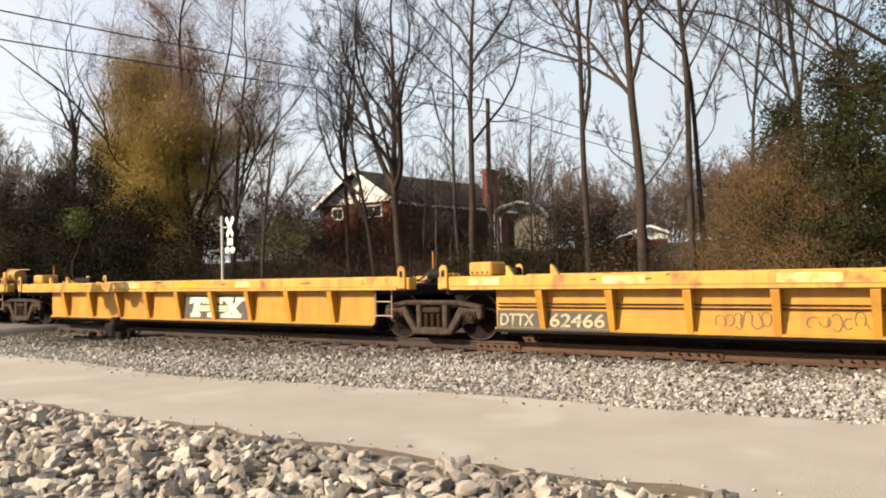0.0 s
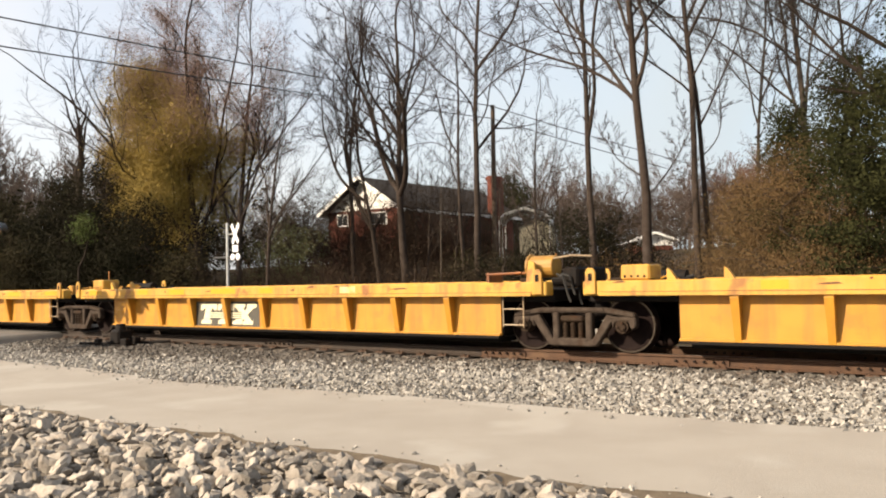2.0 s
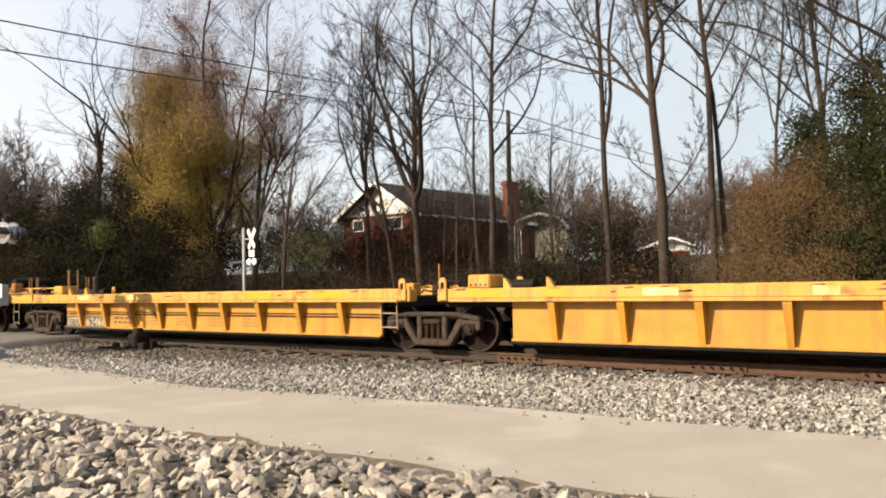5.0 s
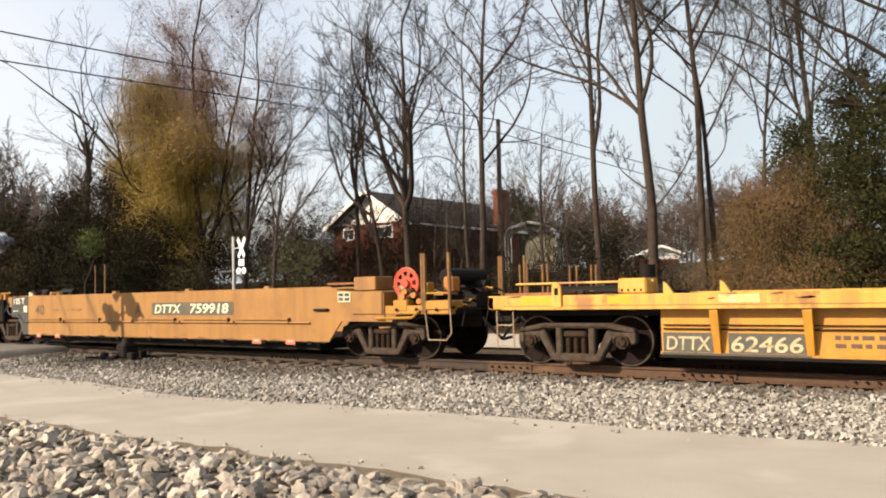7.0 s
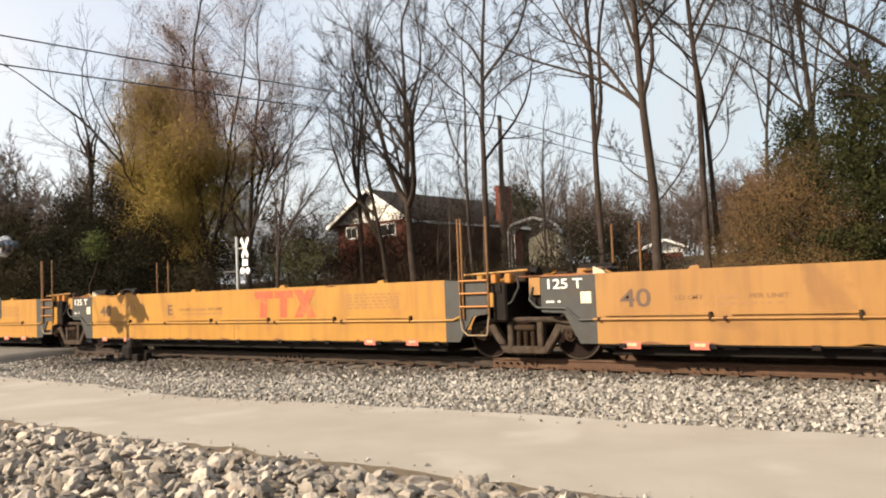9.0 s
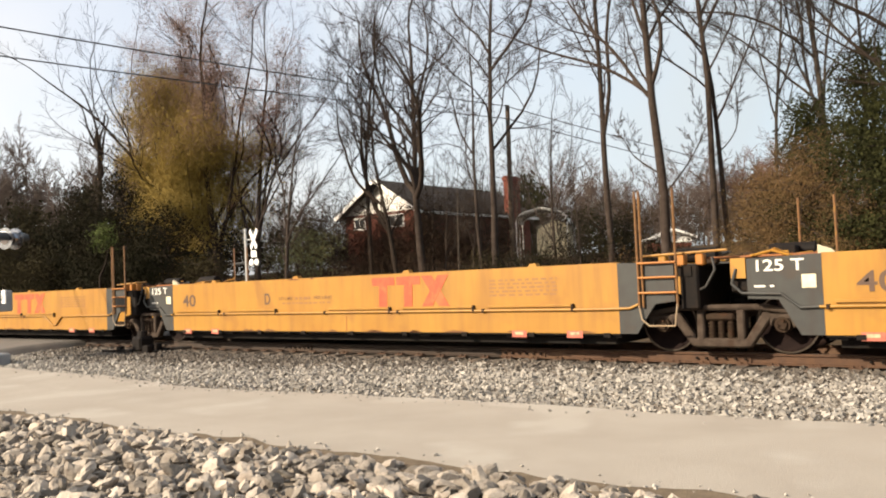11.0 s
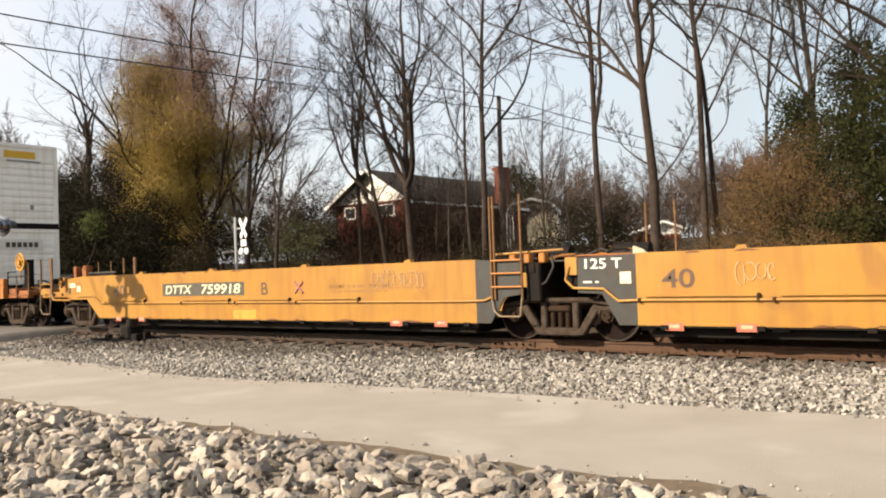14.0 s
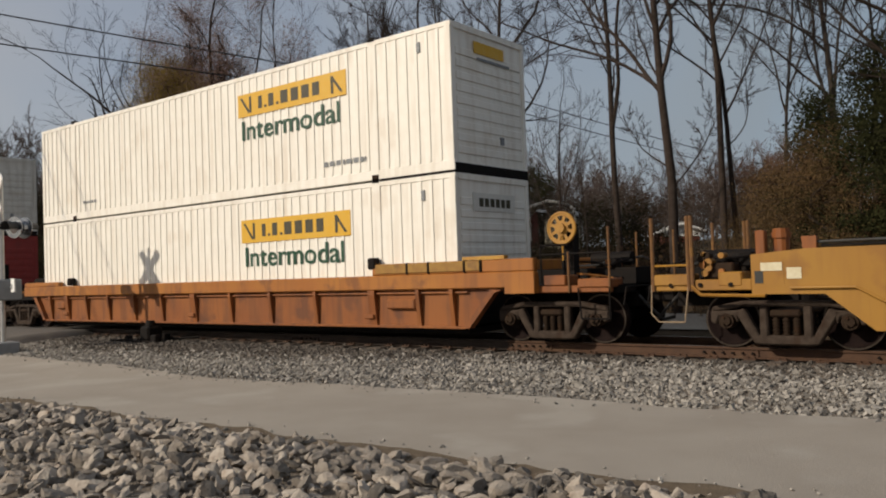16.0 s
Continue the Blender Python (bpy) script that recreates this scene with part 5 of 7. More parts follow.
def block_logo(parent, x0, x1, z0, z1, y, mat, ribbed=False):
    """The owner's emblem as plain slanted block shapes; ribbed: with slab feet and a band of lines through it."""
    w, h = x1 - x0, z1 - z0
    lean = 0.30 * h if ribbed else 0.0

    def piece(pts, lift=0.0):
        part("emblem_bar", plate(bmesh.new(), [(x0 + w * a + lean * (b - 0.5), z0 + h * b) for a, b in pts], y - 0.004 - lift, y - lift), mat, parent)

    if not ribbed:
        for a in (0.0, 0.335):
            piece([(a, 1), (a, 0.72), (a + 0.10, 0.72), (a + 0.09, 0), (a + 0.20, 0), (a + 0.21, 0.72), (a + 0.31, 0.72), (a + 0.31, 1)])
        piece([(0.66, 1), (0.79, 1), (1.0, 0), (0.87, 0)])
        piece([(0.87, 1), (1.0, 1), (0.79, 0), (0.66, 0)], 0.002)
        return
    for a in (0.0, 0.33):
        piece([(a, 1), (a, 0.68), (a + 0.05, 0.68), (a + 0.065, 0.78), (a + 0.095, 0.78), (a + 0.095, 0.2), (a + 0.06, 0.2), (a + 0.06, 0), (a + 0.255, 0), (a + 0.255, 0.2), (a + 0.215, 0.2), (a + 0.215, 0.78), (a + 0.245, 0.78), (a + 0.26, 0.68), (a + 0.31, 0.68), (a + 0.31, 1)])
    piece([(0.65, 1), (0.65, 0.82), (0.68, 0.82), (0.88, 0.18), (0.85, 0.18), (0.85, 0), (1.03, 0), (1.03, 0.18), (1.0, 0.18), (0.80, 0.82), (0.83, 0.82), (0.83, 1)])
    piece([(0.87, 1), (0.87, 0.82), (0.89, 0.82), (0.70, 0.18), (0.66, 0.18), (0.66, 0), (0.84, 0), (0.84, 0.18), (0.82, 0.18), (1.0, 0.82), (1.04, 0.82), (1.04, 1)], 0.002)
    for k in range(4):
        z = z0 + h * (0.27 + 0.105 * k)
        part("emblem_stripe", bx(bmesh.new(), x0 + w * 0.20, x0 + w * 0.80, y - 0.0075, y - 0.005, z, z + h * 0.040), PANEL_GREY, parent)
        if k < 3:
            part("emblem_line", bx(bmesh.new(), x0 + w * 0.20, x0 + w * 0.78, y - 0.0045, y - 0.002, z + h * 0.040, z + h * 0.105), mat, parent)


def scribble(parent, x0, x1, z0, z1, y, mat, seed, thick=0.009):
    """Sprayed looping strokes that cannot be read."""
    g = random.Random(seed)
    n = max(4, int((x1 - x0) / 0.13))
    h = z1 - z0
    for k in range(n):
        cx, cz = x0 + (x1 - x0) * (k + 0.5) / n, (z0 + z1) / 2 + g.uniform(-0.12, 0.12) * h
        rx, rz = 0.075 * g.uniform(0.7, 1.2), h * g.uniform(0.28, 0.5)
        a0 = g.uniform(0, 6.28)
        turn = g.choice((-1, 1)) * g.uniform(3.2, 5.8)
        pts = [(cx + rx * math.cos(a0 + turn * i / 9) + 0.02 * i / 9, y - 0.003, cz + rz * math.sin(a0 + turn * i / 9)) for i in range(10)]
        part("graffiti_stroke", pipe(bmesh.new(), pts, thick, 4), mat, parent)
        if g.random() < 0.6:
            q = (cx + g.uniform(-0.09, 0.09), y - 0.003, cz + rz * g.uniform(0.6, 1.1))
            part("graffiti_stroke", pipe(bmesh.new(), [q, (q[0] + g.uniform(-0.05, 0.09), y - 0.003, cz - rz * g.uniform(0.5, 1.0))], thick, 4), mat, parent)


def text_rows(parent, x0, x1, z, y, rows, mat, h=0.035, seed=1):
    """Small stencilled print, too small to read: short bars."""
    g = random.Random(seed)
    for k in range(rows):
        x = x0
        while x < x1:
            w = g.uniform(0.05, 0.16)
            part("print_bar", bx(bmesh.new(), x, min(x + w, x1), y - 0.003, y + 0.002, z - k * h * 1.9, z - k * h * 1.9 + h), mat, parent)
            x += w + g.uniform(0.03, 0.07)


def deck_clutter(parent, x0, x1, top, seed, mat):
    """Brake gear on an end platform: valves, tank, pipes and hoses."""
    g = random.Random(seed)
    part("air_tank", rod(bmesh.new(), (x0 + 0.1, 0.35, top + 0.16), (x1 - 0.2, 0.35, top + 0.16), 0.13, 14), BLACK_STEEL, parent)
    for k in range(4):
        x, y, s = g.uniform(x0, x1), g.uniform(-0.8, 0.8), g.uniform(0.06, 0.13)
        part("brake_valve", bx(bmesh.new(), x - s, x + s, y - s, y + s, top, top + s * g.uniform(1.2, 2.4)), g.choice((BLACK_STEEL, mat, CAST_STEEL)), parent, bevel=0.02)
    for k in range(4):
        y = g.uniform(-1.0, 0.9)
        pts = [(x0 - 0.1, y, top + 0.05)]
        for i in range(1, 5):
            pts.append((x0 + (x1 - x0) * i / 4, y + g.uniform(-0.25, 0.25), top + g.uniform(0.03, 0.2)))
        part("hose", pipe(bmesh.new(), pts, 0.02, 6), g.choice((HOSE, BLACK_STEEL, mat)), parent)


def low_car(u, kind, shift=0.0, gear=False):
    """A low yellow well car unit; x runs from its articulation on the rear side. kind: logo, number (front unit) or end (rear unit with a coupler, running to minus x)."""
    label = {"logo": "low yellow ribbed well car with a dark emblem panel", "number": "low yellow ribbed well car with a dark number panel", "end": "yellow well car with a coupler platform and number panel"}[kind]
    ob = tagged(new("well_car"), label, "rail car", "well cars of the train")
    a, b = (0.34, 15.26) if kind != "end" else (-16.9, -0.34)
    p0, p1 = {"logo": (1.9, 14.2), "number": (1.50, 14.2), "end": (-13.75, -1.26)}[kind]
    for s in (-1, 1):
        y0, y1 = (-1.35, -1.10) if s < 0 else (1.10, 1.35)
        bm = bx(bmesh.new(), a, b, y0, y1, 0.975, 1.215)
        sill = part("side_sill", bm, YELLOW_SILL, ob, "yellow side sill with scraped paint", bevel=0.02)
        part("sill_flange", bx(bmesh.new(), a + 0.3, b - 0.3, s * 1.36 - 0.015, s * 1.36 + 0.015, 0.975, 1.03), YELLOW_SILL, sill)
        # rust-brown strip: the shadow line in the gap above the flange, put in as colour
        part("weld_seam", bx(bmesh.new(), a + 0.3, b - 0.3, s * 1.351 - 0.004, s * 1.351 + 0.004, 1.032, 1.041), RUST, sill)
        y0, y1 = (-1.14, -1.11) if s < 0 else (1.11, 1.14)
        part("side_panel", bx(bmesh.new(), p0, p1, y0, y1, 0.26, 0.975), YELLOW_A, ob)
        y0, y1 = (-1.24, -1.0) if s < 0 else (1.0, 1.24)
        part("bottom_chord", bx(bmesh.new(), p0, p1, y0, y1, 0.215, 0.262), BLACK_STEEL, ob)
        if s < 0:
            part("panel_lip", bx(bmesh.new(), p0, p1, -1.20, -1.14, 0.262, 0.30), YELLOW_A, ob)
    first, step, n = (2.8, 1.29, 9) if kind != "end" else (-12.85, 1.32, 9)
    if kind == "number":
        first = 2.47
    for i in range(n):
        x = first + step * i
        for s in (-1, 1):
            bm = bmesh.new()
            pts = [(s * 1.34, 0.975), (s * 1.34, 0.93), (s * 1.20, 0.262), (s * 1.14, 0.262), (s * 1.14, 0.975)]
            va = [bm.verts.new((x - 0.065 * (0.75 if k in (2, 3) else 1), y, z)) for k, (y, z) in enumerate(pts)]
            vb = [bm.verts.new((x + 0.065 * (0.75 if k in (2, 3) else 1), y, z)) for k, (y, z) in enumerate(pts)]
            for k in range(5):
                bm.faces.new((va[k], va[(k + 1) % 5], vb[(k + 1) % 5], vb[k]))
            bm.faces.new(va[::-1])
            bm.faces.new(vb)
            bmesh.ops.recalc_face_normals(bm, faces=bm.faces[:])
            part("stake", bm, YELLOW_A, ob)
    for i in range(7):
        x = p0 + 0.3 + (p1 - p0 - 0.6) * i / 6
        part("cross_beam", bx(bmesh.new(), x - 0.12, x + 0.12, -1.1, 1.1, 0.22, 0.34), BLACK_STEEL, ob)
    part("underframe", bx(bmesh.new(), p0 + 0.1, p1 - 0.1, -0.95, 0.95, 0.13, 0.218), BLACK_STEEL, ob)
    # paint patches on the sill
    g = random.Random(int(abs(u) * 10))
    x = a + 0.7
    while x < b - 0.8:
        w = g.uniform(0.35, 0.9)
        if g.random() < 0.75:
            part("paint_patch", bx(bmesh.new(), x, x + w, -1.353, -1.349, 1.05 + g.uniform(0, 0.02), 1.19), g.choice((YELLOW_NEW, YELLOW_NEW, YELLOW_NEW, SCUFF, SCUFF)), ob, "repainted patch")
        x += w + g.uniform(0.8, 2.2)
    for k in range(30):      # scraped edges and rust runs
        x, w = g.uniform(a + 0.2, b - 0.6), g.uniform(0.05, 0.5)
        z = g.choice((0.985, 1.0, 1.185, 1.12))
        part("rust_scrape", plate(bmesh.new(), [(x, z), (x + w * 0.4, z - 0.008), (x + w, z + 0.004), (x + w * 0.8, z + 0.030), (x + w * 0.3, z + 0.020)], -1.3525, -1.349), RUST, ob)
    # ends: bulkheads, decks, lugs
    for e, d in ((a, 1), (b, -1)):
        q = p0 if d > 0 else p1
        lo, hi = min(e, q), max(e, q)
        part("bulkhead", bx(bmesh.new(), q - 0.03, q + 0.03, -1.1, 1.1, 0.3, 1.0), BLACK_STEEL, ob)
        part("end_deck", bx(bmesh.new(), lo, hi, -1.09, 1.09, 0.86, 1.08), BLACK_STEEL, ob, bevel=0.02)
        for s in (-1, 1):
            xx = e + d * 0.16 if not (kind == "end" and d > 0) else e + 1.42
            bm = plate(bmesh.new(), [(xx - 0.09, 1.0), (xx + 0.09, 1.0), (xx + 0.09, 1.36), (xx + 0.05, 1.43), (xx - 0.05, 1.43), (xx - 0.09, 1.36)], s * 1.37 - 0.02, s * 1.37 + 0.02)
            lug = part("lifting_lug", bm, YELLOW_SILL, ob, bevel=0.01)
            part("lug_hole", plate(bmesh.new(), [(xx - 0.035, 1.22), (xx + 0.035, 1.22), (xx + 0.035, 1.34), (xx - 0.035, 1.34)], s * 1.37 - 0.024, s * 1.37 + 0.024), BLACK_STEEL, lug)
        deck_clutter(ob, lo + 0.2, hi - 0.2, 1.08, g.randint(0, 999), YELLOW_A)
    bx0 = 0.95 if kind != "end" else -14.45
    box = part("gear_box", bx(bmesh.new(), bx0, bx0 + 0.5, -1.2, -0.7, 1.215, 1.47), YELLOW_SILL, ob, "yellow box with bolt holes", bevel=0.03)
    for k in range(4):
        part("bolt_hole", rod(bmesh.new(), (bx0 + 0.08 + 0.11 * k, -1.205, 1.28), (bx0 + 0.08 + 0.11 * k, -1.19, 1.28), 0.022, 8), BLACK_STEEL, box)
    for k in range(2):
        x = bx0 + 0.75 + 0.9 * k
        part("guide", plate(bmesh.new(), [(x, 1.21), (x + 0.16, 1.21), (x + 0.06, 1.36), (x, 1.40)], -1.12, -1.04), YELLOW_SILL, ob)
    lx = 14.3 if kind != "end" else -1.2
    ladder(ob, lx, lx + 0.42, -1.22, 0.42, 0.98, STEP_PALE, 2, 0.014)
    part("grab_pole", rod(bmesh.new(), (lx + 0.1, 0.6, 1.0), (lx + 0.1, 0.6, 1.75), 0.02), BROWN_TOP, ob)
    if gear:      # drum of the hand brake with its bracket, pipes and hanging hoses at the front joint
        drum = rod(bmesh.new(), (14.76, -0.92, 1.48), (15.24, -0.92, 1.48), 0.195, 18)
        rod(drum, (14.71, -0.92, 1.48), (14.77, -0.92, 1.48), 0.225, 18)
        part("brake_drum", drum, OLIVE_BAR, ob, "dull yellow brake drum", bevel=0.015)
        part("drum_bracket", plate(bmesh.new(), [(14.80, 1.2), (15.02, 1.2), (14.98, 1.56), (14.86, 1.60)], -1.26, -1.20), YELLOW_SILL, ob, bevel=0.01)
        part("valve_block", bx(bmesh.new(), 15.36, 15.66, -0.95, 0.2, 1.10, 1.46), BLACK_STEEL, ob, bevel=0.04)
        part("brake_pipe", pipe(bmesh.new(), [(15.25, -1.05, 1.62), (15.6, -1.05, 1.66), (15.95, -1.0, 1.64)], 0.016), STEP_PALE, ob)
        for k, (y, drop) in enumerate(((-1.12, 0.86), (-0.95, 0.98), (-0.7, 0.80))):
            part("air_hose", pipe(bmesh.new(), [(15.34, y, 1.34), (15.48 + 0.05 * k, y - 0.05, 1.30), (15.56, y, drop + 0.1), (15.60, y, drop)], 0.020), HOSE, ob)
        for y in (-1.05, -0.6):
            part("walkway_rail", rod(bmesh.new(), (13.85, y, 1.36), (14.6, y, 1.38), 0.022), BROWN_C, ob)
        part("rail_post", bx(bmesh.new(), 13.86, 13.91, -1.06, -0.58, 1.06, 1.40), BROWN_C, ob)
    if kind == "logo":
        part("emblem_panel", bx(bmesh.new(), 8.06 + shift, 9.06 + shift, -1.146, -1.139, 0.30, 0.88), PANEL_GREY, ob, "faded dark panel")
        part("emblem_panel", bx(bmesh.new(), 9.24 + shift, 10.38 + shift, -1.146, -1.139, 0.30, 0.88), PANEL_GREY, ob, "faded dark panel")
        block_logo(ob, 8.24 + shift, 10.16 + shift, 0.35, 0.82, -1.147, LETTER, True)
    else:
        n0 = 1.52 if kind == "number" else -13.72
        for i, (x0, x1) in enumerate(((n0, n0 + 0.88), (n0 + 1.02, n0 + 2.18))):
            part("number_panel", bx(bmesh.new(), x0, x1, -1.146, -1.139, 0.27, 0.60), PANEL_GREY, ob, "dark panel behind the car number")
        part("kick_panel", bx(bmesh.new(), n0, n0 + 2.2, -1.206, -1.2, 0.225, 0.30), PANEL_GREY, ob)
        words("lettering", "DTTX", 0.70, 0.21, LETTER_OLD, ob, pose(n0 + 0.05, -1.148, 0.33), 0.1, "cream reporting mark")
        words("lettering", "62466", 1.02, 0.23, LETTER_OLD, ob, pose(n0 + 1.06, -1.148, 0.32), 0.1, "cream car number")
        for z, r in ((0.66, 0.013), (0.72, 0.010)):
            part("brake_pipe", rod(bmesh.new(), (p0 + 0.05, -1.17, z), (p1 - 0.05, -1.17, z), r), CAST_STEEL, ob)
        if kind == "end":
            text_rows(ob, n0 + 2.5, n0 + 3.5, 0.52, -1.142, 2, LETTER_DARK, 0.06, 4)
            for k in range(4):
                text_rows(ob, n0 + 4.1 + 1.32 * k, n0 + 4.8 + 1.32 * k, 0.55, -1.142, 3, LETTER_FAINT, 0.04, 9 + k)
        else:
            scribble(ob, n0 + 3.9, n0 + 4.7, 0.36, 0.62, -1.142, SPRAY, 3)
            scribble(ob, n0 + 5.2, n0 + 6.1, 0.36, 0.62, -1.142, SPRAY, 8)
    if kind == "end":
        end = -16.9
        part("end_sill", bx(bmesh.new(), end, end + 0.14, -1.35, 1.35, 0.98, 1.22), YELLOW_SILL, ob, bevel=0.02)
        coupler(ob, end, -1)
        ladder(ob, end + 0.16, end + 0.50, -1.30, 0.30, 1.0, STEP_PALE, 2, 0.012)
        for s in (-1, 1):
            for dx in (0.15, 0.3, 0.62, 0.72):
                part("stanchion", rod(bmesh.new(), (end + dx + 0.3, 0.95 * s, 1.1), (end + dx + 0.3, 0.95 * s, 1.78), 0.019), STANCHION, ob)
        part("walkway_rail", rod(bmesh.new(), (end + 0.4, -1.0, 1.42), (end + 3.0, -1.0, 1.42), 0.02), YELLOW_SILL, ob)
        part("brake_cylinder", rod(bmesh.new(), (end + 2.35, 0.3, 1.1), (end + 2.35, 0.3, 1.72), 0.14, 14), BLACK_STEEL, ob)
        part("walkway", bx(bmesh.new(), end + 0.14, end + 1.3, -1.0, 1.0, 1.22, 1.26), BROWN_C, ob)
    return rolling(ob, u)


def coupler(parent, x, d):
    """A knuckle coupler with its shank and hoses, facing d along x."""
    b = bx(bmesh.new(), min(x, x + d * 0.45), max(x, x + d * 0.45), -0.09, 0.09, 0.72, 0.94)
    bx(b, min(x + d * 0.36, x + d * 0.62), max(x + d * 0.36, x + d * 0.62), -0.20, 0.16, 0.68, 0.98)
    part("coupler", b, BLACK_STEEL, parent, "dark steel knuckle coupler", bevel=0.04)
    part("draft_sill", bx(bmesh.new(), min(x - d * 1.9, x), max(x - d * 1.9, x), -0.25, 0.25, 0.66, 0.98), BLACK_STEEL, parent)
    part("air_hose", pipe(bmesh.new(), [(x, -0.3, 0.80), (x + d * 0.2, -0.32, 0.6), (x + d * 0.42, -0.25, 0.38), (x + d * 0.55, -0.12, 0.42)], 0.028), HOSE, parent)
    part("cut_lever", pipe(bmesh.new(), [(x + d * 0.25, -0.1, 0.98), (x + d * 0.15, -1.1, 0.98), (x + d * 0.15, -1.22, 0.68)], 0.014), BLACK_STEEL, parent)


def brake_wheel(parent, x, y, z, r, mat, label):
    """A hand brake wheel whose face looks to the near side."""
    seg, tube = 24, 0.026
    v, f = [], []
    for i in range(seg):
        t = 2 * math.pi * i / seg
        for j in range(6):
            p = 2 * math.pi * j / 6
            rr = r + tube * math.cos(p)
            v.append((x + rr * math.sin(t), y + tube * math.sin(p), z + rr * math.cos(t)))
    for i in range(seg):
        for j in range(6):
            f.append((i * 6 + j, i * 6 + (j + 1) % 6, ((i + 1) % seg) * 6 + (j + 1) % 6, ((i + 1) % seg) * 6 + j))
    w = raw("brake_wheel", v, f, mat, parent, label, True)
    for r0, r1 in ((0.0, 0.50), (0.80, 0.98)):      # dished centre and inner ring
        part("disc", lathe(bmesh.new(), [(max(r0 * r, 0.01), -0.012), (r1 * r, -0.012), (r1 * r, 0.012), (max(r0 * r, 0.01), 0.012)], 24, 0, True), mat, w, at=pose(x, y, z))
    for k in range(8):
        t = math.pi * k / 4 + 0.3
        c, s, h = math.cos(t), math.sin(t), 0.10 * r
        b = plate(bmesh.new(), [(x + h * c, z - h * s), (x + r * s + h * c, z + r * c - h * s), (x + r * s - h * c, z + r * c + h * s), (x - h * c, z + h * s)], y - 0.008, y + 0.008)
        part("spoke", b, mat, w)
    part("hub", rod(bmesh.new(), (x, y - 0.07, z), (x, y + 0.22, z), 0.085, 12), mat, w)


def smooth_car(u, left, right, code="", sign=False, logo=False, dip=False, purple=False):
    """A smooth-sided well car unit; x from its rear articulation (left). left or right 'end': a coupler platform there instead."""
    label = "smooth orange-yellow well car with " + ("a dark number panel and handbrake" if right == "end" else "a dark number panel" if sign else "grey ends and a red emblem")
    ob = tagged(new("well_car"), label, "rail car", "well cars of the train")
    LEN = 15.38
    paint = ORANGE_DULL if right == "end" else ORANGE_B
    y = 1.35
    x0 = 1.55 if left != "end" else -0.30
    x1 = LEN - 1.55 if right != "end" else LEN + 0.30
    zt, zb = 1.485, 0.33
    # side sheets with the slope over a coupler-end bogie
    for s in (-1, 1):
        pts = []
        if left == "end":
            pts += [(-0.40, zt - 0.06), (-0.40, 0.84), (0.60, 0.84), (1.22, zb)]
        else:
            pts += [(x0, zt), (x0, zb)]
        if right == "end":
            pts += [(LEN - 1.22, zb), (LEN - 0.85, 0.76), (LEN + 0.32, 0.76), (LEN + 0.32, 1.33), (LEN - 0.95, zt - 0.08), (LEN - 1.2, zt)]
        else:
            pts += [(x1, zb), (x1, zt)]
        if left == "end":
            pts += [(0.35, zt)]
        side = part("side_sheet", plate(bmesh.new(), pts, s * y - 0.02, s * y + 0.02), paint, ob)
        a = 0.35 if left == "end" else x0
        b = LEN - 1.2 if right == "end" else x1
        part("top_chord", bx(bmesh.new(), a, b, min(s * y, s * (y - 0.14)), max(s * y, s * (y - 0.14)), zt - 0.05, zt), paint, ob, bevel=0.015)
        part("bottom_chord", bx(bmesh.new(), 1.3 if left == "end" else x0, LEN - 1.3 if right == "end" else x1, min(s * y, s * (y - 0.2)), max(s * y, s * (y - 0.2)), zb - 0.03, zb + 0.02), BLACK_STEEL, ob)
    for i in range(7):
        x = 1.7 + 2.0 * i
        part("cross_beam", bx(bmesh.new(), x - 0.12, x + 0.12, -1.3, 1.3, 0.26, 0.36), BLACK_STEEL, ob)
    part("underframe", bx(bmesh.new(), 1.7, LEN - 1.7, -1.15, 1.15, 0.14, 0.262), BLACK_STEEL, ob)
    part("well_floor", bx(bmesh.new(), 1.6, LEN - 1.6, -1.3, 1.3, 0.37, 0.39), BLACK_STEEL, ob)
    g = random.Random(int(abs(u) * 10))
    # conduit along the side, with guard angles above it and clamps
    lo, hi = (1.45, LEN - 1.75)
    line = [(0.15, -1.40, 0.93), (1.0, -1.40, 0.93), (1.35, -1.40, 0.73)] if left == "end" else [(lo, -1.40, 0.73)]
    if dip:
        line += [(10.1, -1.40, 0.73), (10.4, -1.40, 0.72), (10.85, -1.40, 0.47), (11.05, -1.40, 0.47), (11.4, -1.40, 0.72), (hi, -1.40, 0.73)]
    else:
        line += [(hi, -1.40, 0.73)]
    if right != "end":
        line += [(LEN - 1.35, -1.40, 0.74), (LEN - 1.2, -1.40, 0.80)]
    part("conduit", pipe(bmesh.new(), line, 0.020, 8), paint, ob)
    x = lo + 0.25
    while x < hi - 1.9:
        part("guard_angle", bx(bmesh.new(), x, x + 1.72, -1.41, -1.36, 0.785, 0.822), paint, ob)
        part("clamp", bx(bmesh.new(), x + 1.72, x + 1.76, -1.42, -1.36, 0.705, 0.83), CAST_STEEL, ob)
        part("clamp", bx(bmesh.new(), x - 0.11, x - 0.07, -1.43, -1.36, 0.695, 0.765), CAST_STEEL, ob)
        x += 2.05 if g.random() < 0.6 else 3.4
    for x in (2.15, 3.25, 11.9, 13.0):
        m = part("marker", bx(bmesh.new(), x - 0.085, x + 0.085, -1.38, -1.375, 0.30, 0.35), LETTER_OLD, ob, "white reflective marker")
        part("marker_edge", bx(bmesh.new(), x - 0.15, x + 0.15, -1.3745, -1.37, 0.255, 0.375), RED_MARK, m)
